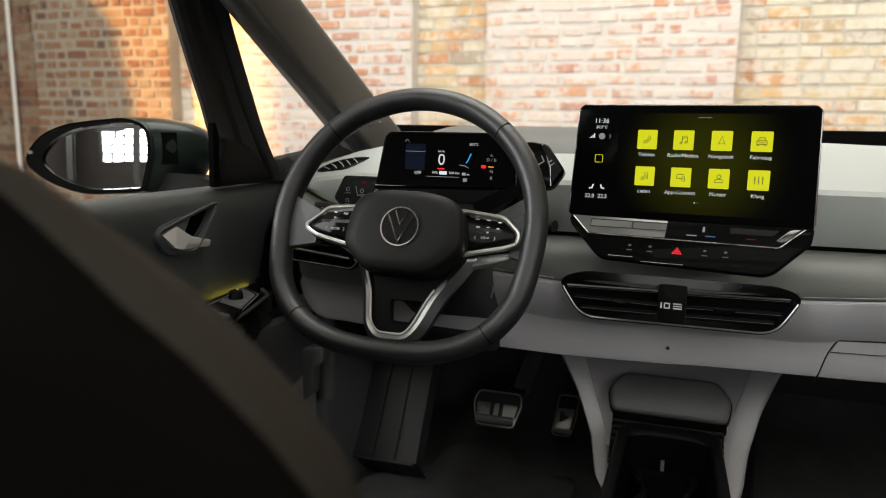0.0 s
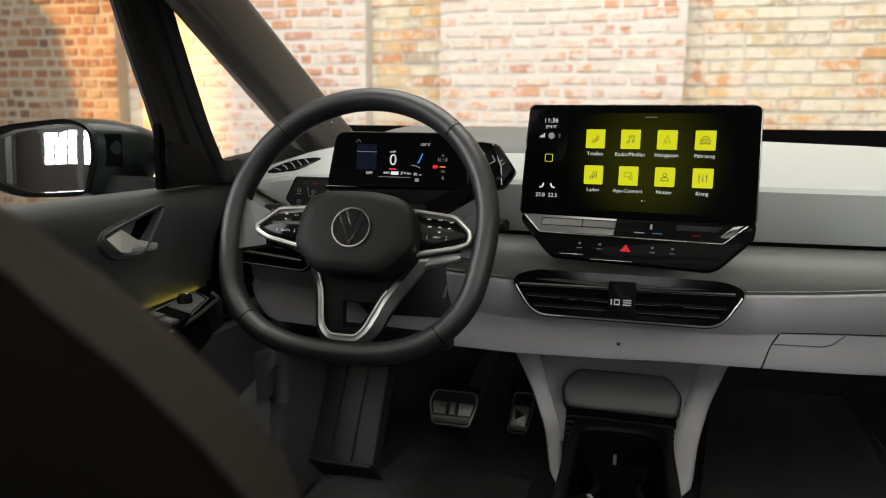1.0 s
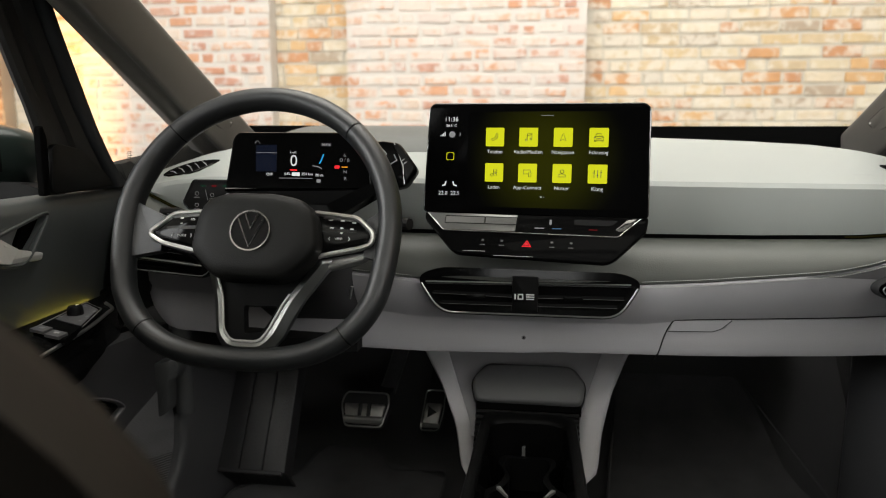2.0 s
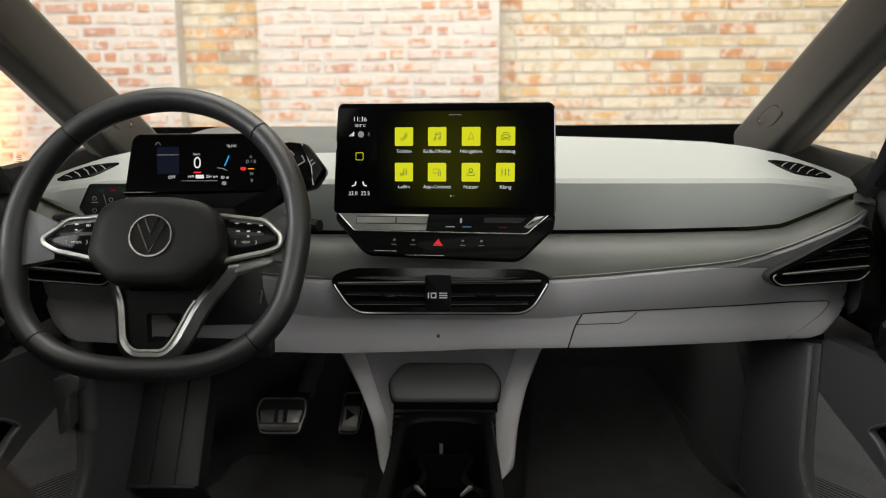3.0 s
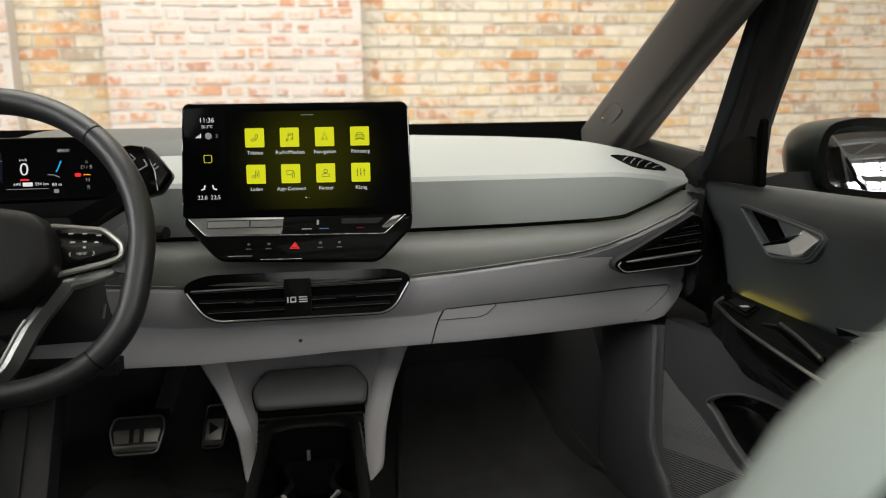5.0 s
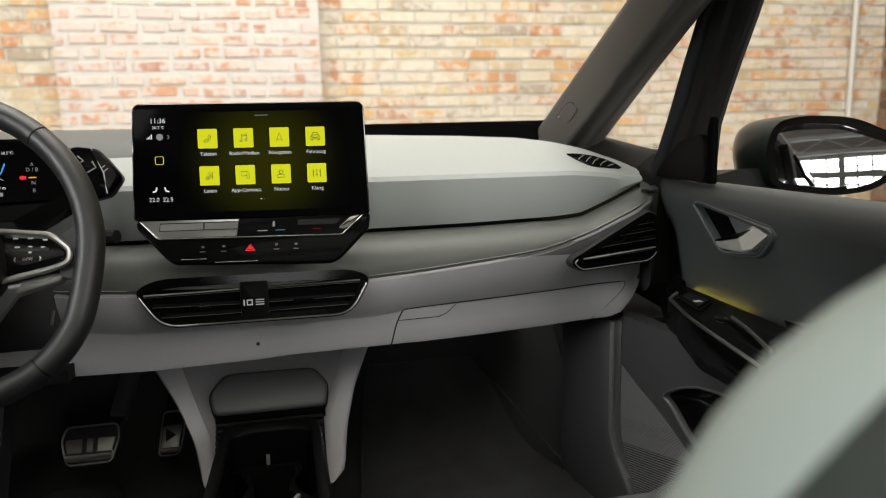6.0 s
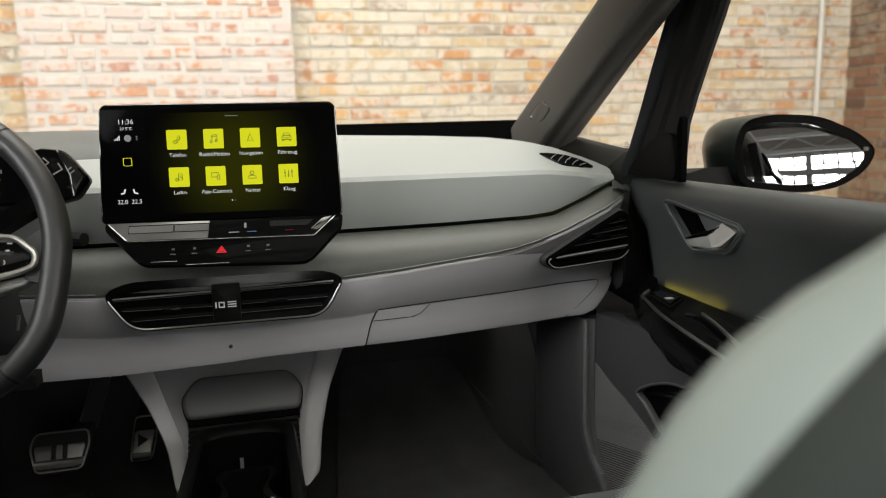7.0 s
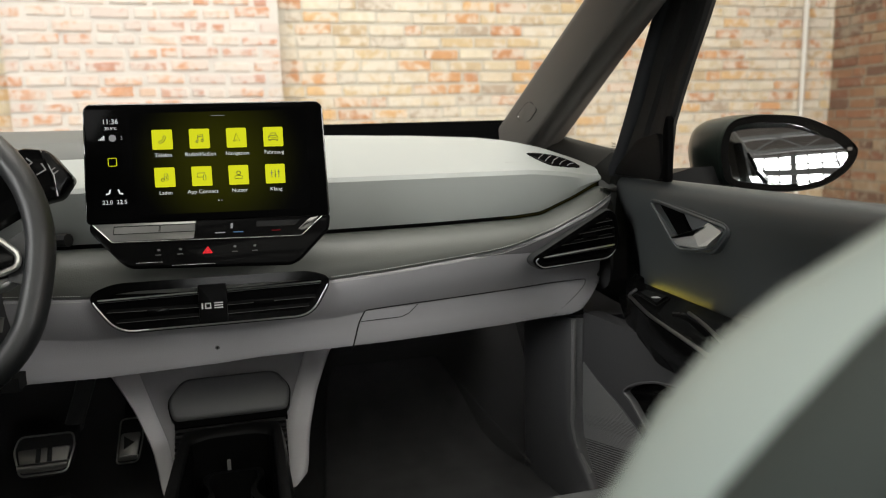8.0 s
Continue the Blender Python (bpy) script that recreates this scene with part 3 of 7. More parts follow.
ws = bmesh.new()
grid = []
for k in range(9):
    t = k / 8
    row = []
    for x in np.linspace(-1, 1, 13):
        half = 0.60 - 0.06 * t
        row.append(ws.verts.new((x * half, 1.40 - 0.10 * x * x - 0.70 * t, 1.165 + 0.345 * t - 0.02 * x * x * (1 - t) + 0.0 * x)))
    grid.append(row)
for a, b in zip(grid, grid[1:]):
    for i in range(12):
        ws.faces.new((a[i], a[i + 1], b[i + 1], b[i]))
wso = part("windscreen", ws, M_GLASS, car, "clear curved windscreen")
wso.visible_shadow = False
part("cowl", loft([[(x, 1.36 - 0.10 * (x / 0.6) ** 2 + dy, z) for dy, z in ((0, 1.08), (0, 1.1865), (0.035, 1.1875), (0.035, 1.08))] for x in np.linspace(-0.60, 0.60, 17)]), M_DUCT, car, "black band at the foot of the windscreen")

# floor pan: flat floor, then the toe board
rings = []
for x in np.linspace(-0.72, 0.72, 7):
    rings.append([(x, -1.9, 0.47), (x, 1.20, 0.47), (x, 1.28, 0.49), (x, 1.55, 0.80), (x, 1.58, 1.15), (x, 1.62, 1.15), (x, 1.62, 0.78), (x, 1.32, 0.42), (x, -1.9, 0.42)])
tagged(part("floor", loft(rings), M_CARPET), "black carpeted car floor and toe board", "floor", kind="structure")

# ---- dashboard ----
dash = thing("dashboard", (0, 1.0, 0.85), "two-tone dashboard, light grey above, dark leatherette band, grey below", "dashboard")


def z_low(s):
    return lerp(s, (0, 0.33, 0.47, 0.515, 0.572, 0.614, 0.635), (1.028, 1.030, 1.033, 1.037, 1.060, 1.080, 1.087))


def z_crease(s):
    return lerp(s, (0, 0.50, 0.56, 0.605, 0.635), (1.108, 1.106, 1.100, 1.092, 1.092))


def y_far(s):
    return lerp(s, (0, 0.40, 0.47, 0.52, 0.56, 0.60, 0.635), (1.21, 1.20, 1.18, 1.14, 1.085, 1.02, 0.965))


def z_far(s):
    return lerp(s, (0, 0.19, 0.366, 0.47, 0.52, 0.56, 0.60, 0.635), (1.169, 1.168, 1.162, 1.156, 1.149, 1.137, 1.117, 1.093))


def z_stitch(s):
    return lerp(s, (0, 0.164, 0.244, 0.331, 0.400, 0.430, 0.467, 0.515, 0.563, 0.615, 0.648), (0.959, 0.964, 0.969, 0.977, 0.9835, 0.9875, 0.996, 1.012, 1.032, 1.054, 1.058))


def y_front(s):
    return 0.955 + 0.012 * (s / 0.6) ** 2


def y_band(s):
    return 0.905 + 0.02 * (s / 0.6) ** 2 + 12 * max(0.0, s - 0.580) ** 2


XS = [x * 0.620 for x in np.linspace(-1, 1, 81)]


def pad_ring(x):
    s = abs(x)
    zl, zc, yf, zf, y0 = z_low(s), z_crease(s), y_far(s), z_far(s), y_front(s)
    zc = max(zc, zl + 0.002)
    yf = max(yf, y0 + 0.012)
    r = min(0.008, (zc - zl) * 0.4)
    k = min(1.0, (yf - y0) / 0.2)
    return [(x, y0 + 0.004, zl), (x, y0 - 0.002, zl + (zc - zl) * 0.3), (x, y0 - 0.001, zc - r), (x, y0 + r * 0.5, zc - r * 0.15), (x, y0 + r * 2, zc + r * 0.35),
            (x, y0 + (yf - y0) * 0.5, zc + (zf - zc) * (0.5 + 0.06 * k)), (x, yf - 0.01 * k, zf - 0.001), (x, yf, zf - 0.006 * k), (x, yf, zf - 0.03 * k), (x, y0 + 0.012, zl - 0.001)]


part("upper_pad", loft([pad_ring(x) for x in XS]), M_PAD, dash, "light grey soft upper pad", sharp=30)


def shell_ring(x):
    s = abs(x)
    z0 = lerp(s, (0, 0.5, 0.6, 0.655), (1.02, 1.02, 1.06, 1.07))
    z1 = lerp(s, (0, 0.47, 0.56, 0.60, 0.635, 0.655), (1.110, 1.110, 1.105, 1.095, 1.080, 1.076))
    z2 = lerp(s, (0, 0.5, 0.655), (1.168, 1.158, 1.140))
    return [(x, 0.975, z0), (x, 1.0, z1 - 0.03 if s < 0.56 else z1), (x, 1.10, z1 + 0.003 + max(0, s - 0.5) * 0.15), (x, 1.215, z2 - 0.008), (x, 1.42, z2 + 0.004), (x, 1.42, 0.95), (x, 1.0, 0.9)]


part("shell", loft([shell_ring(x * 0.655) for x in np.linspace(-1, 1, 61)]), M_SHELL, dash, "dark grey top shell under the windscreen")


def groove_ring(x):
    s = abs(x)
    z, y = z_low(s), y_front(s)
    return [(x, y + 0.006, z + 0.002), (x, y + 0.006, z - 0.012), (x, y + 0.03, z - 0.012), (x, y + 0.03, z + 0.002)]


part("groove", loft([groove_ring(x) for x in XS]), M_GLOSS, dash, "glossy black shadow line")


for side in (-1, 1):
    line = [Vector((side * s, y_front(s) + 0.0045, z_low(s) - 0.003)) for s in np.linspace(0.45, 0.615, 14)]
    part("light_line", tube(line, 0.0012, 5), E_GROOVE, dash, "dim yellow light line in the groove")


def band_ring(x):
    s = abs(x)
    zt, zs, y0 = min(z_low(s) - 0.006, lerp(s, (0.60, 0.615, 0.648), (1.085, 1.074, 1.064))), z_stitch(s), y_front(s)
    h = zt - zs
    ys_ = y_band(s)
    return [(x, y0 + 0.02, zt - 0.004), (x, y0 + 0.004, zt), (x, y0 - 0.012, zt - h * 0.06), (x, ys_ + 0.014, zt - h * 0.38), (x, ys_ + 0.003, zt - h * 0.7), (x, ys_, zs + min(0.004, h * 0.1)), (x, ys_ + 0.0008, zs + 0.0006), (x, ys_ + 0.004, zs), (x, ys_ + 0.03, zs)]


XB = [x * 0.648 for x in np.linspace(-1, 1, 145)]
part("leather_band", loft([band_ring(x) for x in XB]), M_LEATHER, dash, "dark grey leatherette band with stitched seam", sharp=50)


def fold_z(s):
    return lerp(s, (0, 0.17, 0.25, 0.6), (0.898, 0.900, 0.908, 0.918))


def lean(s):
    """How far the panel leans back under the seam, more towards the doors."""
    return lerp(s, (0, 0.15, 0.32, 0.45, 0.55, 0.648), (0.004, 0.006, 0.012, 0.020, 0.032, 0.034))


def fold_y(s):
    return y_band(s) + lean(s) + lerp(s, (0, 0.52, 0.60, 0.648), (0.019, 0.017, 0.009, 0.004))


def lower_ring(x):
    s = abs(x)
    zs, zf = z_stitch(s) - 0.0006, fold_z(s)
    ys_, d, yf = y_band(s), lean(s), fold_y(s)
    cut = lerp(s, (0, 0.565, 0.585, 0.61, 0.648), (0.0, 0.0, 0.006, 0.026, 0.056))
    zb = 0.849 + 0.010 * s / 0.57 + cut - lerp(x, (-0.15, 0.05), (0.009, 0.0))
    e = 12 * max(0.0, s - 0.580) ** 2
    ym = max(0.938 + e, yf + 0.002)
    return [(x, ys_ + 0.005, zs), (x, ys_ + 0.0010, zs - 0.0006), (x, ys_, zs - 0.003), (x, ys_ + 0.0005 + d * 0.25, zs - (zs - zf) * 0.3), (x, ys_ + 0.004 + d * 0.6, zs - (zs - zf) * 0.6), (x, yf - 0.006, zf + 0.0075), (x, yf - 0.003, zf + 0.0035), (x, yf - 0.0005, zf + 0.0005), (x, yf, zf - 0.0015),
            (x, ym - 0.005, (zf + zb) / 2), (x, ym - 0.008, zb + 0.008), (x, ym - 0.006, zb + 0.002), (x, ym, zb), (x, 1.06, zb), (x, 1.06, zs - 0.02)]


part("lower_panel", loft([lower_ring(x) for x in XB]), M_LOWER, dash, "grey moulded lower panel", sharp=32)
part("underside", box(-0.60, 0.985, 0.852, 0.60, 1.5, 0.862), M_BLACK, dash)

for side in (-1, 1):
    rings = []
    for z in np.linspace(0.90, 1.086, 9):
        k = (z - 0.90) / 0.186
        rings.append([(side * s, yy, z) for s, yy in ((0.640, 1.012), (0.650, 1.010), (0.662, 1.012), (0.675, 1.014), (0.70, 1.018), (0.70, 1.07), (0.63, 1.07))])
    part("end_cheek", loft(rings), M_CAP, dash, "dark curved end of the dashboard", sharp=60)

def cap_y(s):
    return lerp(s, (0.622, 0.630, 0.640, 0.650, 0.658, 0.664), (0.951, 0.9535, 0.963, 0.976, 0.990, 1.010))


for side in (-1, 1):
    rings = []
    for z, dy in ((0.884, 0.045), (0.898, 0.016), (0.910, 0.006), (0.93, 0.001), (0.98, 0.0), (1.02, 0.0), (1.038, 0.003), (1.048, 0.010), (1.055, 0.024)):
        rings.append([(side * s, cap_y(s) + dy, z) for s in np.linspace(lerp(z, (0.90, 0.96, 1.0), (0.641, 0.634, 0.622)), 0.664, 12)] + [(side * 0.664, 1.06, z), (side * 0.63, 1.06, z)])
    part("end_cap", loft(rings), M_CAP, dash, "dark leatherette end of the dashboard", sharp=60)

# darker sheet for the panel's shade between the seam and the side vent
for side in (-1, 1):
    rings = []
    for s in np.linspace(0.385, 0.632, 40):
        zs, zf, ys_, d = z_stitch(s) - 0.0012, fold_z(s), y_band(s), lean(s)
        drop = lerp(s, (0.385, 0.43, 0.47, 0.50, 0.56, 0.64), (0.001, 0.007, 0.018, 0.032, 0.060, 0.075))
        face = []
        for k in (0.0, 0.1, 0.25, 0.5, 0.75, 0.93, 1.0):
            y = ys_ + lerp(k * drop / (zs - zf), (0, 0.3, 0.6), (0.0, 0.0005 + d * 0.25, 0.004 + d * 0.6))
            face.append((side * s, y - (0.0007 if 0 < k < 1 else -0.001), zs - k * drop))
        rings.append(face + [(side * s, ys_ + 0.03, zs - drop), (side * s, ys_ + 0.03, zs)])
    part("vent_shade", loft(rings), M_FIELD, dash, "darker sheet over the panel for the shade by the side vent", sharp=50)

# a row of stitches on either side of the seam
for dz in (0.0040, -0.0044):
    bm = bmesh.new()
    for side in (-1, 1):
        for i in range(150):
            s0 = 0.165 + 0.0032 * i
            p = []
            for s in (s0, s0 + 0.0015):
                p.append(Vector((side * s, y_band(s) - 0.0014, z_stitch(s) + dz * (1.0 if s < 0.62 else 0.7))))
            tube(p, 0.00048, 4, False, bm)
    tagged(part("stitching", bm, M_STITCH, dash, "pale seam stitches"), kind="stuff")

# glovebox lid lines and its catch


def on_lower(x, z, lift=0.0):
    s = abs(x)
    ys_ = y_band(s)
    zf = fold_z(s)
    e, yf = 12 * max(0.0, s - 0.580) ** 2, fold_y(s)
    ym = max(0.938 + e, yf + 0.002)
    y = lerp(z, (0.847, 0.857, (zf + 0.849) / 2, zf), (ym - 0.002, ym - 0.008, ym - 0.005, yf))
    if z > zf:
        y = lerp(z, (zf, zf + 0.0075), (yf, yf - 0.006))
    return Vector((x, y - lift, z))


def lid_line(pts, n=5):
    flat = smooth_line([(x, 0, z) for x, z in pts], n) if len(pts) > 2 else [Vector((pts[0][0], 0, pts[0][1])) * (1 - k / 12) + Vector((pts[1][0], 0, pts[1][1])) * k / 12 for k in range(13)]
    return [on_lower(p.x, p.z, 0.0002) for p in flat]


glove = part("glovebox_lid", tube(lid_line([(0.192, 0.846), (0.199, 0.868), (0.206, 0.890), (0.215, 0.906)]), 0.0011, 6), M_BLACK, dash, "dark shut line of the glovebox lid")
part("shut_line", tube(lid_line([(0.216, 0.9075), (0.30, 0.911)]) + lid_line([(0.30, 0.911), (0.45, 0.9150), (0.585, 0.919)], 12), 0.0010, 6), M_BLACK, glove)
part("shut_line", tube(lid_line([(0.583, 0.9188), (0.594, 0.917), (0.590, 0.906), (0.560, 0.880), (0.530, 0.860)]), 0.0008, 6), M_KICK, glove)
catch = [(0.208, 0.891), (0.27, 0.892), (0.282, 0.896), (0.297, 0.9085), (0.216, 0.9065)]
bm = bmesh.new()
o = [on_lower(x, z, 0.0022) for x, z in catch]
i_ = [on_lower(x, z, -0.004) for x, z in catch]
loft([i_, o], bm)
part("catch", bm, M_LOWER, glove, "grey glovebox catch")
part("shut_line", tube([on_lower(x, z, 0.0015) for x, z in catch[:4]], 0.0009, 6), M_BLACK, glove)
scr = part("screw", tube([(0, on_lower(0, 0.872, 0.0006).y, 0.872), (0, 0.9375, 0.872)], 0.0032, 14), M_KICK, dash, "small dark round socket")
part("slot", tube([(0.0, on_lower(0, 0.872, 0.0012).y, 0.872), (0, 0.9365, 0.872)], 0.0016, 8), M_BLACK, scr)

# small print beside the airbag, too small to read
bm = bmesh.new()
for i in range(6):
    s = 0.462 + i * 0.006
    y, z = y_front(s) + 0.025, z_crease(s) + 0.0105
    box(s, y, z, s + 0.0022, y + 0.003, z + 0.0004, bm)
part("print", bm, M_LOWER, dash, "faint raised lettering, not legible")


def air_vent(name, m, pts, slats, label, bars, bright, r=0.01, tabs=()):
    v = thing(name, m.translation, label, "air vent", "dashboard air vents")
    outer = rounded(pts, r, 5)
    mid = inset_outline(outer, 0.0045)
    inner = inset_outline(outer, 0.009)
    part("rim", ring_prism(outer, mid, -0.07, 0.0105, m), M_VENT, v, "satin black rim")
    part("bezel", ring_prism(mid, inner, -0.07, 0.008, m), M_VENT, v, "piano black bezel")
    part("duct", prism(mid, -0.07, 0.0022, m), M_DUCT, v)
    for a, b, c, d in slats:
        part("slat", loft([[m @ Vector((a, b - 0.0022, 0.0085)), m @ Vector((a, b + 0.0022, 0.0075)), m @ Vector((a, b + 0.0005, 0.0)), m @ Vector((a, b - 0.002, 0.0))],
                           [m @ Vector((c, d - 0.0022, 0.0085)), m @ Vector((c, d + 0.0022, 0.0075)), m @ Vector((c, d + 0.0005, 0.0)), m @ Vector((c, d - 0.002, 0.0))]]), M_SLAT, v)
    for a, b, c, d in bars:
        part("trim_bar", tube([m @ Vector((a, b, 0.009)), m @ Vector((c, d, 0.009))], 0.0011, 8), bright, v, "thin chrome trim bar")
    # thin lighter lines put a glint on each slat's front edge
    for a, b, c, d in slats:
        part("slat_glint", tube([m @ Vector((a, b - 0.0024, 0.0084)), m @ Vector((c, d - 0.0024, 0.0084))], 0.0004, 6), M_SHELL, v, "dim line for the glint along a slat")
    for u, w in tabs:
        part("slider", prism(rounded(rect(u - 0.014, w - 0.004, u + 0.014, w + 0.003), 0.002), 0.0, 0.0115, m, 0.0015), M_VENT, v, "small black direction tab")
    return v


# central vent
VC = facing((0.003, 0.905, 0.945), 0, 8)
pts = [(-0.158, 0.021), (-0.124, -0.0285), (0.130, -0.0285), (0.160, 0.021), (0.132, 0.0315), (-0.126, 0.0335)]
v = air_vent("centre_air_vent", VC, pts, [(-0.145, 0.0145, -0.02, 0.016), (0.017, 0.016, 0.146, 0.018), (-0.136, 0.0005, -0.02, -0.002), (0.017, -0.002, 0.137, -0.001), (-0.128, -0.014, -0.02, -0.014), (0.017, -0.014, 0.128, -0.013)],
             "wide piano black central air vent in the dashboard", [(-0.146, 0.0150, -0.021, 0.0165), (0.018, 0.0165, 0.146, 0.0185)], M_TRIM, 0.022, [(-0.072, -0.004), (0.066, -0.003)])
outer = rounded(pts, 0.022, 5)
part("lip", ring_prism(inset_outline(outer, -0.003), outer, -0.02, 0.006, VC), M_VENT, v, "piano black surround")
lowline = [VC @ Vector((u, w, 0.0105)) for u, w in outer if w < 0.016]
part("trim_edge", tube(lowline, 0.0014, 6), M_SILVER, v, "thin satin silver lower edge")
plate = part("badge_plate", prism(rounded(rect(-0.020, -0.026, 0.017, 0.026), 0.002), -0.02, 0.0105, VC, 0.001), M_BOX, v, "black centre block")
for u0, u1, w0, w1 in ((-0.0165, -0.0145, -0.007, 0.001), (-0.012, -0.004, -0.007, -0.0055), (-0.012, -0.004, -0.0005, 0.001), (-0.012, -0.0105, -0.0055, -0.0005), (-0.0055, -0.004, -0.0055, -0.0005), (0.000, 0.0115, -0.0005, 0.001), (0.000, 0.0115, -0.007, -0.0055), (0.000, 0.0115, -0.0037, -0.0023)):
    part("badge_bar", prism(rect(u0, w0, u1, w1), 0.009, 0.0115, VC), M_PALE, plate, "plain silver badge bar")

# side vents
for side in (-1, 1):
    VS = facing((side * 0.555, 0.922, 0.995), -side * 6, -3)
    pts = [(-0.081, -0.026), (-0.066, -0.040), (0.058, -0.034), (0.076, -0.012), (0.066, 0.036), (0.052, 0.043)]
    pts = [(side * u, w) for u, w in pts]
    sl = [(-0.055, -0.022, 0.064, -0.014), (-0.035, -0.004, 0.066, 0.004), (0.0, 0.012, 0.064, 0.018), (0.03, 0.027, 0.06, 0.030)]
    sl = [(side * a, b, side * c, d) for a, b, c, d in sl]
    v = air_vent("side_air_vent", VS, pts, sl, "triangular piano black side air vent in the dashboard", [(side * -0.062, -0.0225, side * 0.066, -0.0125)], M_SILVER, 0.012, [(side * 0.02, 0.006)])
    outer = rounded(pts, 0.012, 5)
    part("lip", ring_prism(inset_outline(outer, -0.002), outer, -0.06, 0.007, VS), M_VENT, v)
    low_rim = [p for p in inset_outline(outer, 0.001) if p[1] < -0.018]
    part("trim_edge", tube([VS @ Vector((u, w, 0.0108)) for u, w in sorted(low_rim, key=lambda p: math.atan2(p[1] - 0.02, side * p[0]))], 0.0008, 6), M_SPOKE, v, "thin bright lower edge")
    fade = [inset_outline(outer, -k) for k in (0.0018, 0.0023, 0.0030, 0.0040, 0.0050)]
    rings = [[VS @ Vector((u, w, h)) for u, w in o] for o, h in zip(fade, (0.004, 0.0062, 0.006, 0.002, -0.030))]
    part("surround", loft([[VS @ Vector((u, w, -0.02)) for u, w in fade[0]]] + rings, caps=False), M_CAP, v, "dark rounded surround", sharp=60)

# defroster vents near the pillars, set into the pad
for side in (-1, 1):
    d = thing("defroster_vent", (side * 0.56, 1.0, 1.12), "black slatted defroster vent in the light grey pad", "air vent", "defroster vents")
    def pad_point(s, k, lift):
        y0, zc = y_front(s) + 0.016, z_crease(s) + 0.0028
        yf, zf = y_far(s) - 0.01, z_far(s) - 0.001
        ym, zm = y_front(s) + (y_far(s) - y_front(s)) * 0.5, z_crease(s) + (z_far(s) - z_crease(s)) * 0.54
        y = y0 + (yf - y0) * k
        return Vector((side * s, y, lerp(y, (y0, ym, yf), (zc, zm, zf)) + lift))

    rim = [pad_point(s, k, 0.0022) for s, k in ((0.520, 0.42), (0.532, 0.475), (0.544, 0.51), (0.562, 0.54), (0.578, 0.52), (0.588, 0.40), (0.594, 0.25), (0.586, 0.17), (0.574, 0.12), (0.560, 0.09), (0.546, 0.085), (0.538, 0.13), (0.532, 0.20), (0.525, 0.32))]
    part("tray", loft([[p - Vector((0, 0, 0.006)) for p in rim], rim]), M_DUCT, d, "black slot")
    part("rim", tube(rim, 0.0009, 6, True), M_SATIN, d)
    for s0, k0, s1, k1 in ((0.530, 0.27, 0.546, 0.47), (0.538, 0.20, 0.557, 0.47), (0.546, 0.14, 0.567, 0.47), (0.558, 0.12, 0.577, 0.44), (0.571, 0.14, 0.586, 0.36)):
        part("slat", tube([pad_point(s0, k0, 0.0024), pad_point((s0 + s1) / 2, (k0 + k1) / 2, 0.0028), pad_point(s1, k1, 0.0024)], 0.0007, 6), M_LOWER, d)

# ---- instrument cluster, gear selector, light switches ----
C = facing((-0.325, 0.885, 1.12), 0, 9)
clus = thing("instrument_cluster", (-0.325, 0.90, 1.07), "black glossy instrument display behind the steering wheel", "instrument display")
glass = rounded([(-0.110, -0.0245), (0.103, -0.0245), (0.098, 0.045), (0.089, 0.0525), (-0.092, 0.0525), (-0.099, 0.045)], 0.006)
part("housing", prism(rounded([(-0.113, -0.028), (0.106, -0.028), (0.100, 0.047), (0.091, 0.056), (-0.094, 0.056), (-0.102, 0.047)], 0.008), -0.05, -0.0015, C, 0.003), M_GLOSS, clus, "piano black housing")
part("display", prism(glass, -0.004, 0.0, C), M_SCREEN, clus, "black display glass")
part("lower_lip", prism(rounded([(-0.113, -0.028), (-0.086, -0.045), (0.062, -0.050), (0.108, -0.024)], 0.004), -0.05, 0.004, C, 0.003), M_SATIN, clus, "black lower lip")
part("trim_line", tube([C @ Vector((-0.111, -0.0265, 0.002)), C @ Vector((0.104, -0.0265, 0.002))], 0.0005, 6), M_SPOKE, clus)
part("foot", loft([[C @ Vector((u, -0.04, w)) for u, w in ((-0.07, -0.05), (0.06, -0.05), (0.06, 0.0), (-0.07, 0.0))], [C @ Vector((u, -0.10, w)) for u, w in ((-0.05, -0.05), (0.05, -0.05), (0.05, 0.01), (-0.05, 0.01))]]), M_BLACK, clus)


def sign(name, body, size, u, v, mat=None, align="CENTER"):
    writing(name, body, size, C, u, v, 0.0006, mat or E_WHITE, clus, align)


sign("speed_digit", "0", 0.0235, -0.008, 0.0139)
sign("speed_unit", "km/h", 0.0048, -0.009, 0.0265)
sign("charge_text", "64%", 0.0055, -0.0125, -0.0045, align="RIGHT")
sign("range_text", "254 km", 0.0055, 0.004, -0.0045, align="LEFT")
sign("status_text", "OFF", 0.0060, -0.044, -0.0055)
sign("temperature_text", "20.5°C", 0.0050, 0.040, 0.0376)
sign("distance_text", "80 m", 0.0058, 0.0305, -0.0058)
sign("gear_text", "D / B", 0.0068, 0.0673, 0.0159, E_GREY)
sign("gear_text", "N", 0.0068, 0.0682, -0.0008, E_GREY)
sign("gear_text", "R", 0.0068, 0.0688, -0.0105, E_GREY)
part("battery_bar", prism(rect(-0.0105, -0.0072, 0.001, -0.0022), 0, 0.0006, C), E_WHITE, clus)
part("brake_sign", prism(rounded(rect(0.0525, 0.0038, 0.0600, 0.0084), 0.002), 0, 0.0006, C), E_RED, clus, "red warning sign")
part("belt_sign", prism(rect(0.063, 0.0054, 0.0715, 0.0068), 0, 0.0006, C), E_AMBER, clus)
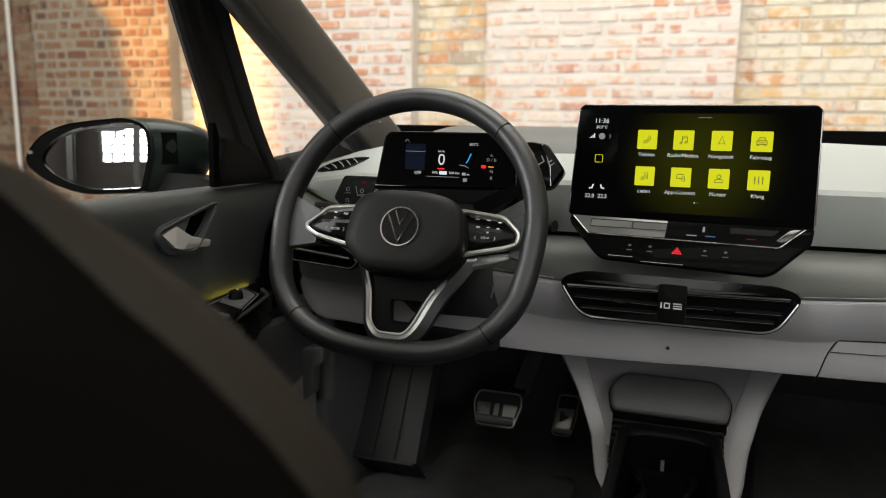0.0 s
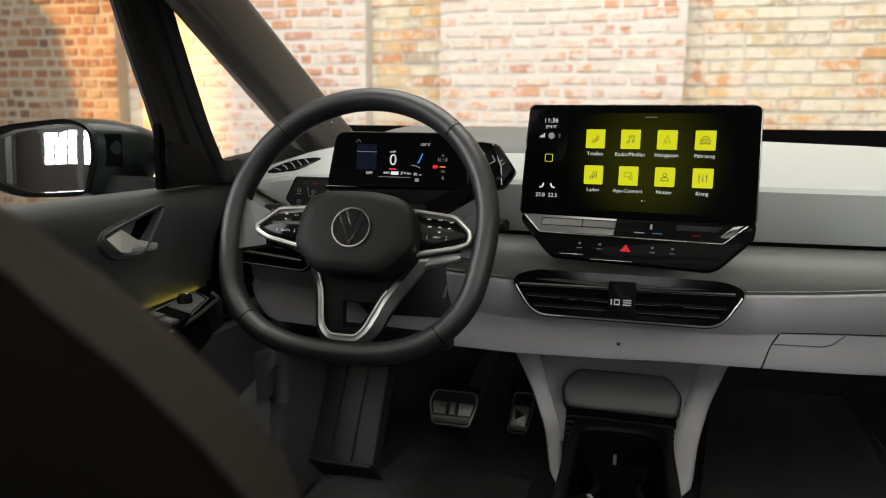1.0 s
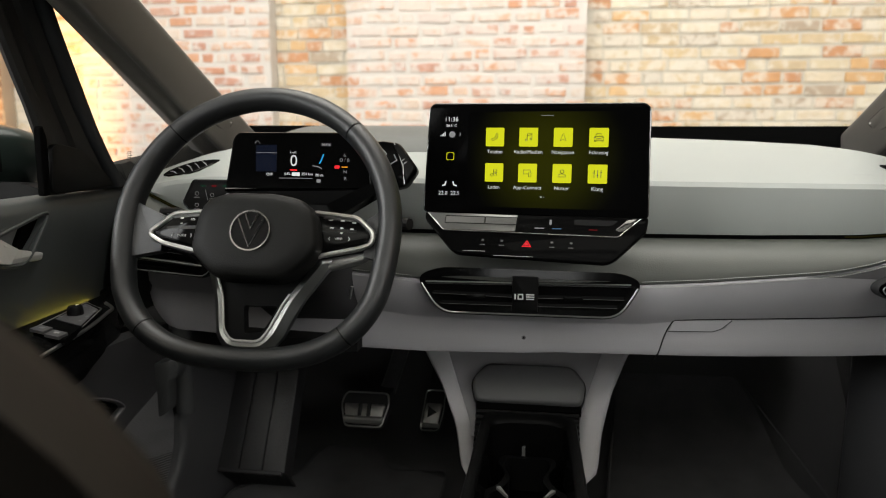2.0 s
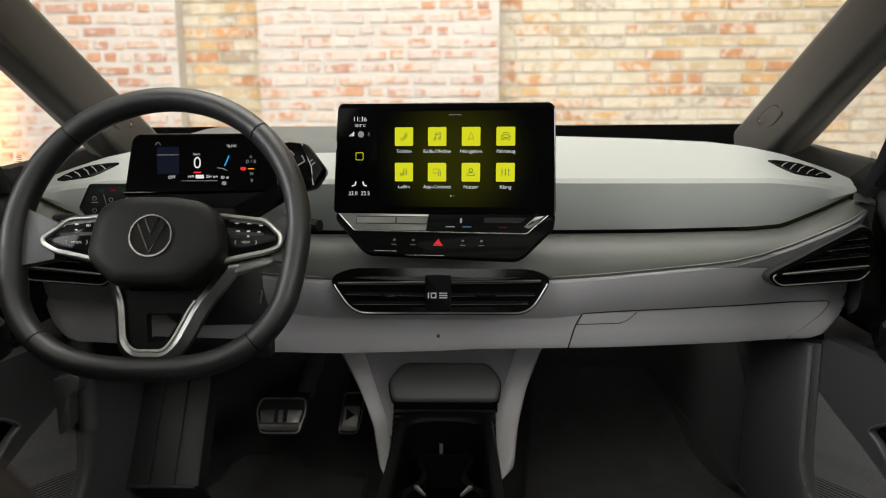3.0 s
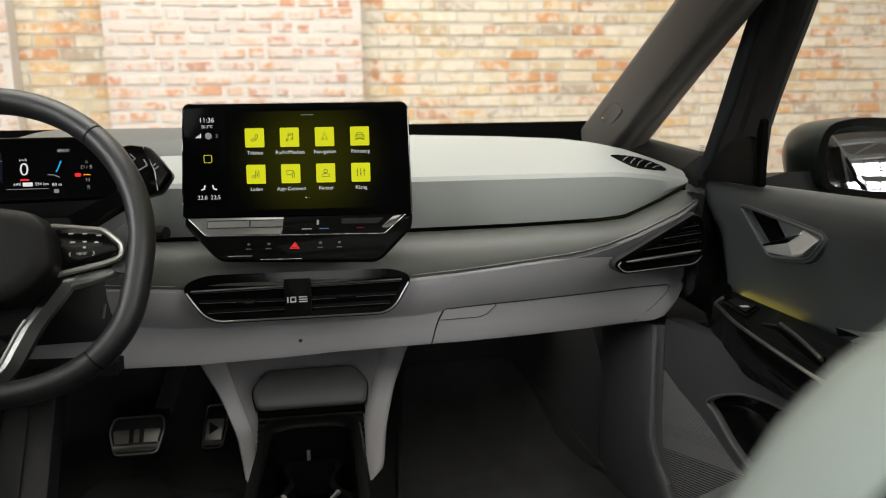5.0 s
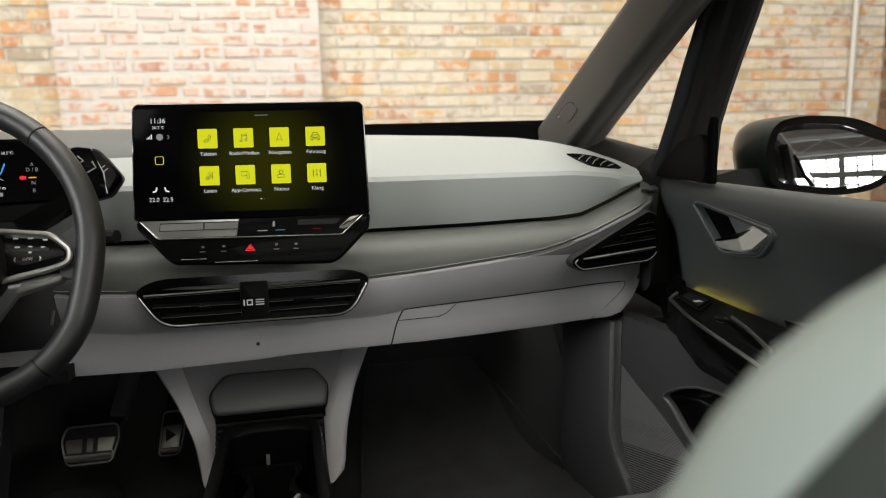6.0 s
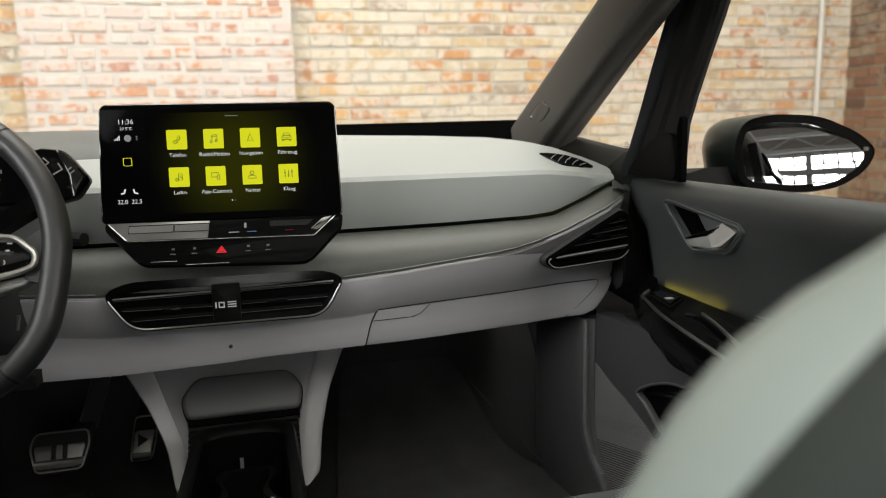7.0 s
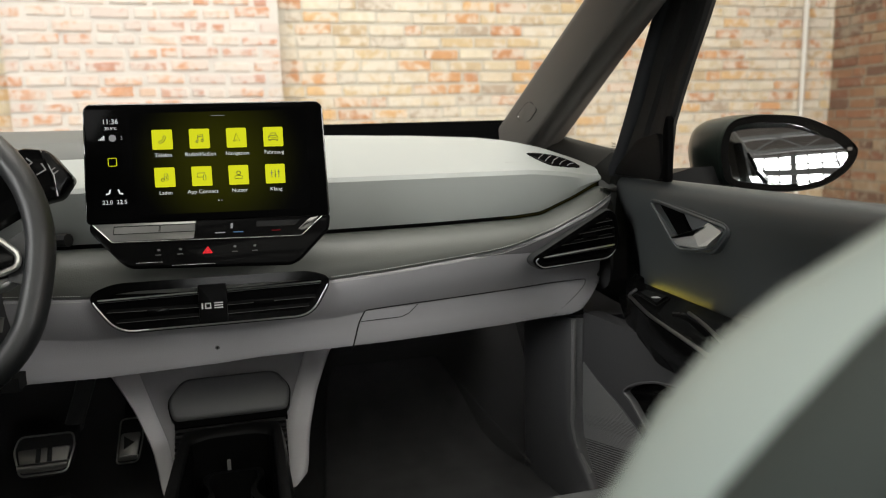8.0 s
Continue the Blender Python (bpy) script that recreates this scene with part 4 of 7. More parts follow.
part("speed_mark", prism(rect(-0.0135, 0.0003, -0.003, 0.0022), 0, 0.0006, C), E_RED, clus)
part("lane_view", prism(rect(-0.065, -0.001, -0.034, 0.037), 0, 0.0004, C), E_NAVY, clus, "dark blue lane view")
part("lane_line", prism(rect(-0.065, 0.0255, -0.034, 0.0262), 0, 0.0007, C), E_GREY, clus)
part("route_arrow", line_mesh([[(0.0365, 0.0245), (0.0325, 0.0145), (0.030, 0.0105)]], C, 0.0006, 0.0009), E_BLUE, clus, "blue route arrow")
part("route_line", line_mesh([[(0.020, 0.0075), (0.028, 0.0065), (0.034, 0.0035)]], C, 0.0006, 0.0006), E_GREY, clus)
part("baseline", line_mesh([[(-0.030, -0.0105), (0.020, -0.0105)]], C, 0.0005, 0.0004), E_GREY, clus)
part("gear_mark", line_mesh([[(0.0655, 0.0215), (0.0672, 0.0245), (0.069, 0.0215), (0.0655, 0.0215)]], C, 0.0005, 0.0004), E_GREY, clus)
part("symbol", prism(rounded(rect(0.0265, -0.0165, 0.0325, -0.0115), 0.0012), 0, 0.0005, C), E_GREY, clus)
part("symbol", line_mesh([[(-0.067, 0.0395), (-0.065, 0.043), (-0.062, 0.043), (-0.060, 0.0395)]], C, 0.0005, 0.0004), E_GREY, clus)

rings = []
for x in np.linspace(-0.46, -0.02, 23):
    h = 0.020 * math.sin(max(0.0, min(1.0, (x + 0.47) / 0.07)) * math.pi / 2)
    rings.append([(x, 1.078, 1.10), (x, 1.080, 1.134 + h * 0.1), (x, 1.086, 1.139 + h * 0.3), (x, 1.104, 1.150 + h * 0.7), (x, 1.112, 1.154 + h * 0.7), (x, 1.16, 1.163 + h), (x, 1.20, 1.166 + h), (x, 1.21, 1.12)])
part("hood", loft(rings), M_HOOD, clus, "mid grey raised hood behind the display", sharp=50)

gear = thing("gear_selector", (-0.19, 0.885, 1.11), "black twist gear selector beside the instrument display", "gear selector")
SG = facing((-0.186, 0.866, 1.125), -4, 10)
o = rounded([(-0.030, -0.034), (0.020, -0.022), (0.036, 0.002), (0.012, 0.036), (-0.016, 0.040), (-0.034, 0.030)], 0.006)
part("pod", prism(o, -0.045, 0.0, SG, 0.004), M_GLOSS, gear, "piano black pod")
part("end_cap", prism(rounded([(0.020, -0.020), (0.033, 0.002), (0.012, 0.034), (0.002, 0.034), (0.016, 0.0)], 0.004), -0.02, 0.002, SG, 0.002), M_SATIN, gear, "satin black end button")
part("arm", loft([[SG @ Vector(p) for p in ((-0.03, -0.034, -0.03), (-0.01, -0.032, -0.03), (-0.01, -0.028, 0), (-0.03, -0.02, 0))],
                  [SG @ Vector(p) for p in ((-0.09, -0.062, -0.03), (-0.07, -0.068, -0.03), (-0.07, -0.064, 0), (-0.09, -0.05, 0))]]), M_GLOSS, gear)
part("print", line_mesh([[(-0.014, 0.015), (-0.006, 0.021), (-0.012, 0.027)], [(-0.002, 0.006), (0.008, 0.012), (0.004, 0.02)], [(-0.016, -0.004), (-0.006, 0.0), (-0.012, 0.008)]], SG, 0.0004, 0.0010), M_MARK, gear)
part("edge_line", tube([SG @ Vector(p) for p in ((0.004, 0.036, 0.0005), (0.017, 0.004, 0.0022), (0.019, -0.021, 0.0005))], 0.0007, 6), M_SPOKE, gear, "thin bright joint line")
part("print", line_mesh([[(0.017, 0.006), (0.022, 0.010)], [(0.014, 0.010), (0.019, 0.014)]], SG, 0.0024, 0.0006), M_MARK, gear)

lsw = thing("light_switch_panel", (-0.495, 0.94, 1.08), "black touch panel for the lights in the dashboard", "switch panel")
LS = facing((-0.492, 0.942, 1.078), 0, 8)
part("panel", prism(rounded([(-0.042, -0.012), (-0.030, -0.024), (0.036, -0.022), (0.042, 0.022), (-0.026, 0.022)], 0.005), -0.03, 0.0, LS, 0.0015), M_BLACK, lsw, "dark touch panel")
part("rim", ring_prism(rounded([(-0.044, -0.013), (-0.031, -0.026), (0.037, -0.024), (0.044, 0.024), (-0.027, 0.024)], 0.005), rounded([(-0.042, -0.012), (-0.030, -0.024), (0.036, -0.022), (0.042, 0.022), (-0.026, 0.022)], 0.005), -0.03, 0.001, LS), M_SATIN, lsw)
for u, mat in ((-0.010, E_GREEN), (0.008, E_DIMRED), (0.026, E_GREEN)):
    part("lamp_sign", prism(rounded(rect(u - 0.004, 0.0125, u + 0.004, 0.0155), 0.001), 0, 0.0004, LS), mat, lsw)
for u, v in ((-0.020, 0.002), (0.005, 0.0), (0.030, 0.0), (-0.020, -0.016)):
    part("symbol", line_mesh([circle(u, v, 0.003, 8) + [circle(u, v, 0.003, 8)[0]], [(u - 0.005, v - 0.006), (u + 0.005, v - 0.006)]], LS, 0.0003, 0.0004), M_MARK, lsw)
part("divider", line_mesh([[(-0.006, 0.008), (-0.002, -0.008), (0.020, -0.0095)]], LS, 0.0003, 0.0004), M_MARK, lsw)

# ---- steering wheel ----
wheel = thing("steering_wheel", (-0.341, 0.78, 1.05), "black leather steering wheel with silver trimmed spokes", "steering wheel")
W = facing((-0.341, 0.768, 1.054), 0, 22.8)
HUBU = 0.009


def rim_point(a, r):
    """The rim's line: round above, flattened with soft corners below."""
    c, s = math.cos(a), math.sin(a)
    if s >= 0:
        return r * c, r * s
    p = 2.65
    k = (abs(c) ** p + abs(s / 0.951) ** p) ** (-1 / p)
    b = min(1.0, -s * 2.2)
    q = (1 - b) + b * k
    return r * c * q, r * s * q


def rim_arc(a0, a1, n, r=0.1787, thick=0.0150, flat=1.30):
    rings = []
    for i in range(n):
        a = radians(a0 + (a1 - a0) * i / (n - 1))
        u, v = rim_point(a, r)
        u2, v2 = rim_point(a + 0.01, r)
        t = Vector((u2 - u, v2 - v, 0)).normalized()
        out = Vector((t.y, -t.x, 0))
        rings.append([W @ (Vector((u - 0.0045, v, 0)) + out * math.cos(q) * thick + Vector((0, 0, 1)) * math.sin(q) * thick * flat) for q in (2 * math.pi * j / 16 for j in range(16))])
    return rings


seams = (47, 134, 226, 314)
for a0, a1 in zip(seams, seams[1:] + (seams[0] + 360,)):
    part("rim_segment", loft(rim_arc(a0 + 0.35, a1 - 0.35, 36)), M_WHEEL, wheel, sharp=60)
part("rim_core", loft(rim_arc(0, 360, 90, thick=0.0142), caps=False), M_BLACK, wheel)

hub = [(-0.079, -0.040), (-0.064, -0.058), (-0.044, -0.075), (0.044, -0.075), (0.068, -0.058), (0.086, -0.036), (0.079, 0.008), (0.062, 0.0275), (0.024, 0.0345), (-0.036, 0.0345), (-0.064, 0.0255), (-0.074, 0.006)]
hub = [(u + HUBU, v) for u, v in hub]
ho = rounded(hub, 0.012, 4)
bm = bmesh.new()
cu, cv = HUBU + 0.002, -0.015
rings = []
for w, k in ((-0.03, 0.96), (0.012, 1.0), (0.030, 0.992), (0.039, 0.968), (0.0435, 0.925), (0.0460, 0.7), (0.0468, 0.3)):
    rings.append([W @ Vector((cu + (u - cu) * k, cv + (v - cv) * k, w)) for u, v in ho])
part("airbag_cover", loft(rings), M_HUB, wheel, "smooth black airbag cover", sharp=60)
bx, by = HUBU + 0.0015, -0.0170
badge = part("badge", prism(circle(bx, by, 0.0235, 32), 0.0455, 0.0478, W), M_SATIN, wheel, "dark round badge with plain bars")
part("ring", ring_prism(circle(bx, by, 0.0258, 36), circle(bx, by, 0.0240, 36), 0.044, 0.0492, W), M_BADGE, badge, "chrome ring")
for pts in ([(-0.0080, 0.0205), (0.0, 0.002), (0.0080, 0.0205)], [(-0.0165, 0.0145), (0.0, -0.0205), (0.0165, 0.0145)]):
    part("bar", line_mesh([[(bx + u, by + v) for u, v in pts]], W, 0.0482, 0.0016), M_BADGE, badge, "chrome bar")

for side in (-1, 1):
    o = [(0.066, 0.019), (0.128, 0.012), (0.150, -0.008), (0.148, -0.024), (0.130, -0.031), (0.070, -0.044)]
    if side < 0:
        o = [(0.070, 0.018), (0.118, 0.015), (0.150, -0.011), (0.148, -0.020), (0.132, -0.029), (0.076, -0.041)]
    o = [(HUBU + side * u, v) for u, v in o]
    ro = rounded(o, 0.008, 4)
    ri = inset_outline(ro, 0.0055)
    sp = part("spoke", prism(ro, -0.016, 0.012, W, 0.003), M_SATIN, wheel, "black side spoke")
    part("trim", tube([W @ Vector((u, v, 0.0135)) for u, v in inset_outline(ro, 0.002)], 0.0034, 8, True), M_TRIM, sp, "satin silver surround")
    part("button_panel", prism(inset_outline(ro, 0.0065), 0.0, 0.0145, W, 0.002), M_VENT, sp, "black touch buttons")
    part("arm", loft([[W @ Vector((HUBU + side * u, v, w)) for u, v, w in ((0.135, 0.012, -0.008), (0.135, -0.036, -0.008), (0.135, -0.036, 0.006), (0.135, 0.010, 0.008))],
                      [W @ Vector((HUBU * 0.2 + side * u, v, w)) for u, v, w in ((0.172, 0.030, -0.008), (0.172, -0.045, -0.008), (0.172, -0.045, 0.006), (0.172, 0.030, 0.006))]]), M_WHEEL, sp)
    if side > 0:
        lo_ = [(0.080, -0.042), (0.138, -0.030), (0.142, -0.034), (0.134, -0.041), (0.120, -0.045), (0.086, -0.054)]
        part("lower_lip", prism(rounded([(HUBU * 0.9 + u, v) for u, v in lo_], 0.002, 3), -0.014, 0.003, W, 0.0025), M_SPOKE, sp, "dull silver lower lip", sharp=50)
    for v, tilt in ((0.0085, -0.10), (-0.0065, -0.02)):
        ridge = [(HUBU + side * u, v + tilt * (u - 0.105) + dv, w) for u, dv, w in ((0.082, -0.0020, 0.0146), (0.082, 0.0016, 0.0146), (0.082, 0.0022, 0.0160), (0.126, -0.0016, 0.0146), (0.126, 0.0012, 0.0146), (0.126, 0.0016, 0.0158))]
        part("key_ridge", loft([[W @ Vector(p) for p in ridge[:3]], [W @ Vector(p) for p in ridge[3:]]]), M_KEY, sp, "glossy ridge of the touch keys", sharp=20)
    icons = ((0.107, 0.006, 0.004, 0.002), (0.107, -0.001, 0.003, 0.0012), (0.107, -0.007, 0.003, 0.0012))
    if side > 0:
        icons = ((0.092, 0.007, 0.005, 0.0012), (0.107, 0.0065, 0.005, 0.0012), (0.122, 0.004, 0.005, 0.0012), (0.094, -0.003, 0.005, 0.0014), (0.107, -0.003, 0.004, 0.0014), (0.120, -0.004, 0.004, 0.0014), (0.107, -0.0095, 0.003, 0.002))
    for u, v, du, dv in icons:
        part("button_mark", prism(rect(HUBU + side * u - du / 2, v - dv / 2, HUBU + side * u + du / 2, v + dv / 2), 0.0140, 0.0149, W), M_PALE, sp)
    writing("button_text", "MODE" if side < 0 else "VIEW", 0.0046, W, HUBU + side * 0.1045, -0.017, 0.0149, M_PALE, sp)
    if side < 0:
        writing("button_text", "SET", 0.0042, W, HUBU - 0.124, 0.0035, 0.0149, M_PALE, sp)
        writing("button_text", "RES", 0.0042, W, HUBU - 0.092, 0.0045, 0.0149, M_PALE, sp)
    for u in (0.094, 0.115):
        part("chevron", line_mesh([[(HUBU + side * u - 0.0015 * (1 if u < 0.1 else -1) * side, -0.0145), (HUBU + side * u - (0.003 if u < 0.1 else -0.003) * side, -0.017), (HUBU + side * u - 0.0015 * (1 if u < 0.1 else -1) * side, -0.0195)]], W, 0.0147, 0.0004), M_PALE, sp)

# lower V spoke with its silver edge
vo = [(-0.063, -0.050), (-0.047, -0.088), (-0.037, -0.146), (-0.018, -0.164), (0.026, -0.164), (0.047, -0.146), (0.070, -0.096), (0.112, -0.036)]
vi = [(-0.046, -0.060), (-0.033, -0.092), (-0.0265, -0.135), (-0.015, -0.148), (0.021, -0.148), (0.031, -0.135), (0.049, -0.096), (0.084, -0.046)]
ro, ri = rounded(vo, 0.012, 5), rounded(vi, 0.010, 5)
rm = [((a[0] * 0.45 + b[0] * 0.55), (a[1] * 0.45 + b[1] * 0.55)) for a, b in zip(ro, ri)]
vspoke = part("lower_spoke", loft([[W @ Vector((u, v, w)) for u, v in o] for o, w in ((ro, -0.008), (ro, 0.001), (rm, 0.0085), (ri, 0.006), (ri, -0.006))], caps=False), M_VSPOKE, wheel, "satin silver V-shaped lower spoke", sharp=25)
inner_edge = sorted([p for p in ri if p[0] < 0.004 and p[1] < -0.066], key=lambda p: -p[1]) + sorted([p for p in ri if p[0] >= 0.004 and p[1] < -0.066], key=lambda p: p[1])
part("bright_edge", tube([W @ Vector((u, v, 0.0072)) for u, v in inner_edge], 0.0016, 8), M_LEVER, vspoke, "bright inner edge")
vw = [(-0.004, -0.103), (0.040, -0.103), (0.022, -0.136), (0.0, -0.138)]
part("insert", ring_prism(rounded(inset_outline(vi, -0.001), 0.006, 4), rounded([vw[0], (-0.004, -0.11), (-0.002, -0.122), vw[3], vw[2], (0.029, -0.125), (0.036, -0.112), vw[1]], 0.002, 4), -0.010, 0.0035, W), M_BOX, vspoke, "satin black insert with a window")
part("lower_grip", loft([[W @ Vector(p) for p in ((-0.03, -0.160, -0.012), (0.038, -0.160, -0.012), (0.036, -0.160, -0.004), (-0.028, -0.160, -0.004))], [W @ Vector(p) for p in ((-0.045, -0.176, -0.01), (0.055, -0.176, -0.01), (0.055, -0.176, 0.010), (-0.045, -0.176, 0.010))]]), M_WHEEL, wheel)

# column and stalks
col = thing("steering_column", (-0.335, 0.9, 0.95), "dark grey steering column shroud with black stalks", "steering column")
rings = []
for k in range(6):
    t = k / 5
    c = W @ Vector((HUBU, -0.030 - 0.01 * t, -0.03 - 0.20 * t))
    hw, hh = 0.062 + 0.02 * t, 0.045 + 0.010 * t
    rings.append([c + Vector((hw * u, 0, hh * v)) for u, v in ((-1, -0.6), (-0.8, -1), (0.8, -1), (1, -0.6), (1, 0.6), (0.8, 1), (-0.8, 1), (-1, 0.6))])
part("shroud", loft(rings), M_CAP, col, "dark grey shroud", sharp=60)
part("lock", tube([(-0.243, 0.845, 0.944), (-0.239, 0.845, 0.962)], 0.0022, 8), M_SILVER, col, "small silver mark")
part("panel", box(-0.44, 0.90, 0.848, -0.248, 0.96, 0.866), M_BLACK, col, "black trim below the column")
for side in (-1, 1):
    a = Vector((-0.335 + side * 0.06, 0.84, 1.045))
    b = Vector((-0.335 + side * 0.155, 0.845, 1.052 if side > 0 else 1.06))
    st = part("stalk", tube(smooth_line([a, a * 0.5 + b * 0.5, b, b + Vector((side * 0.025, -0.005, 0.0))], 4), [0.009] * 8 + [0.012] * 4 + [0.0115], 10, squash=0.7), M_BLACK, col, "black column stalk")
    part("mark", tube([b + Vector((0, -0.013, -0.001)), b + Vector((side * 0.012, -0.013, 0.001))], 0.0008, 5), M_MARK, st)

# ---- centre screen ----
S = facing((0.008, 0.89, 1.138), 6, 5)
tv = thing("centre_screen", (0.008, 0.9, 1.0), "large black touch screen with yellow menu tiles", "touch screen")
so = rounded([(-0.1535, -0.0745), (0.1555, -0.0755), (0.1525, 0.070), (0.146, 0.0755), (-0.1415, 0.0765), (-0.147, 0.071)], 0.006)
part("housing", prism(inset_outline(so, -0.001), -0.028, -0.002, S, 0.002), M_GLOSS, tv, "piano black housing")
part("edge", tube([S @ Vector((u, v, -0.0022)) for u, v in inset_outline(so, -0.0006)], 0.0013, 8, True), M_EDGE, tv, "thin bright rounded edge")
part("menu_area", prism(rounded(rect(-0.092, -0.066, 0.132, 0.066), 0.01), -0.001, 0.00006, S), screen_glow("dim_yellow_display", S @ Vector((0.018, 0.004, 0)), (0.020, 0.021, 0.0), 0.115), tv, "dim yellow menu background")
part("display", prism(so, -0.003, 0.0, S, 0.001), M_SCREEN, tv, "black display glass")
part("mount", loft([[S @ Vector(p) for p in ((-0.08, -0.06, -0.02), (0.08, -0.06, -0.02), (0.08, 0.03, -0.02), (-0.08, 0.03, -0.02))], [S @ Vector(p) for p in ((-0.07, -0.08, -0.09), (0.07, -0.08, -0.09), (0.07, 0.01, -0.09), (-0.07, 0.01, -0.09))]]), M_BLACK, tv)
COLS, ROWS_V = (-0.0533, -0.0066, 0.0405, 0.0880), (0.0311, -0.0179)
NAMES = (("Telefon", "Radio/Medien", "Navigation", "Fahrzeug"), ("Laden", "App-Connect", "Nutzer", "Klang"))


def symbol(kind, u, v):
    e = 0.0065
    sym = {
        "Telefon": [[(-0.5, -0.75), (-0.75, -0.5), (-0.45, -0.2), (-0.2, -0.3), (0.25, 0.2), (0.1, 0.45), (0.4, 0.8), (0.65, 0.5), (0.5, -0.05), (0.05, -0.55), (-0.5, -0.75)]],
        "Radio/Medien": [[(-0.3, -0.6), (-0.3, 0.7), (0.7, 0.85), (0.7, -0.4)], [(-0.3, 0.35), (0.7, 0.5)], circle(-0.5, -0.6, 0.22, 8) + [circle(-0.5, -0.6, 0.22, 8)[0]], circle(0.5, -0.4, 0.22, 8) + [circle(0.5, -0.4, 0.22, 8)[0]]],
        "Navigation": [[(0, 0.9), (-0.6, -0.7), (0, -0.45), (0.6, -0.7), (0, 0.9)]],
        "Fahrzeug": [[(-0.95, -0.55), (-0.95, 0.0), (-0.65, 0.25), (-0.5, 0.75), (0.5, 0.75), (0.65, 0.25), (0.95, 0.0), (0.95, -0.55), (-0.95, -0.55)], [(-0.7, 0.25), (0.7, 0.25)], [(-0.5, -0.25), (0.5, -0.25)], [(-0.8, -0.05), (-0.5, -0.1)], [(0.8, -0.05), (0.5, -0.1)], [(-0.85, -0.55), (-0.85, -0.8), (-0.55, -0.8), (-0.55, -0.55)], [(0.85, -0.55), (0.85, -0.8), (0.55, -0.8), (0.55, -0.55)]],
        "Laden": [[(-0.1, -0.6), (-0.1, 0.7), (0.6, 0.7), (0.6, -0.6), (-0.1, -0.6)], [(0.3, 0.35), (0.15, 0.0), (0.4, 0.0), (0.25, -0.35)], circle(-0.45, -0.5, 0.3, 8) + [circle(-0.45, -0.5, 0.3, 8)[0]]],
        "App-Connect": [[(-0.85, -0.2), (-0.85, 0.65), (0.6, 0.65), (0.6, 0.2), (0.3, 0.2), (0.3, -0.2), (-0.85, -0.2)], [(0.3, -0.8), (0.3, 0.2), (0.75, 0.2), (0.75, -0.8), (0.3, -0.8)]],
        "Nutzer": [circle(0, 0.4, 0.38, 10) + [circle(0, 0.4, 0.38, 10)[0]], [(-0.8, -0.7), (-0.75, -0.3), (-0.3, -0.1), (0.3, -0.1), (0.75, -0.3), (0.8, -0.7), (-0.8, -0.7)]],
        "Klang": [[(-0.7, -0.8), (-0.7, 0.8)], [(0, -0.8), (0, 0.8)], [(0.7, -0.8), (0.7, 0.8)], [(-0.9, 0.2), (-0.5, 0.2)], [(-0.2, -0.3), (0.2, -0.3)], [(0.5, 0.35), (0.9, 0.35)]],
    }[kind]
    return [[(u + a * e, v + b * e) for a, b in ln] for ln in sym]


for r, row in enumerate(NAMES):
    for c, body in enumerate(row):
        u, v = COLS[c], ROWS_V[r]
        tile = part("menu_tile", prism(rounded(rect(u - 0.0128, v - 0.0128, u + 0.0128, v + 0.0128), 0.0016), 0.0001, 0.0005, S), E_YELLOW, tv, "bright yellow menu tile")
        part("symbol", line_mesh(symbol(body, u, v), S, 0.0006, 0.0005), M_ICON, tile)
        writing("menu_text", body, 0.0071, S, u + 0.0002, v - 0.0203, 0.0006, E_WHITE, tv)
writing("clock_text", "11:36", 0.0092, S, -0.1160, 0.0553, 0.0006, E_WHITE, tv)
writing("temperature_text", "20.5°C", 0.0056, S, -0.1157, 0.0467, 0.0006, E_WHITE, tv)
writing("heat_text", "22.0", 0.0078, S, -0.1262, -0.0481, 0.0006, E_WHITE, tv)
writing("heat_text", "22.5", 0.0078, S, -0.1085, -0.0481, 0.0006, E_WHITE, tv)
writing("signal_text", "3", 0.007, S, -0.1035, 0.0343, 0.0006, E_GREY, tv)
part("home_square", ring_prism(rounded(rect(-0.1222, -0.0015, -0.1112, 0.0093), 0.0018), rounded(rect(-0.1215, -0.0008, -0.1119, 0.0086), 0.0014), 0.0001, 0.0006, S), E_YELLOW, tv, "outlined square")
part("signal_bars", line_mesh([[(-0.131, 0.032), (-0.131, 0.033)], [(-0.129, 0.032), (-0.129, 0.0345)], [(-0.127, 0.032), (-0.127, 0.036)], [(-0.125, 0.032), (-0.125, 0.038)]], S, 0.0004, 0.0007), E_WHITE, tv)
part("signal_disc", prism(circle(-0.1145, 0.0345, 0.0045, 12), 0.0001, 0.0005, S), E_GREY, tv)
for u in (-0.1234, -0.1105):
    part("seat_symbol", line_mesh([[(u + 0.0015, -0.0315), (u, -0.0365), (u - 0.004, -0.0375)]] if u < -0.12 else [[(u - 0.0015, -0.0315), (u, -0.0365), (u + 0.004, -0.0375)]], S, 0.0005, 0.0011), E_WHITE, tv)
part("page_dot", prism(circle(0.0128, -0.0506, 0.0009, 8), 0.0001, 0.0005, S), E_WHITE, tv)
part("page_dot", prism(circle(0.0168, -0.0506, 0.0007, 8), 0.0001, 0.0005, S), E_GREY, tv)
part("drag_bar", prism(rect(0.0095, 0.0603, 0.0265, 0.0610), 0.0001, 0.0004, S), E_GREY, tv)

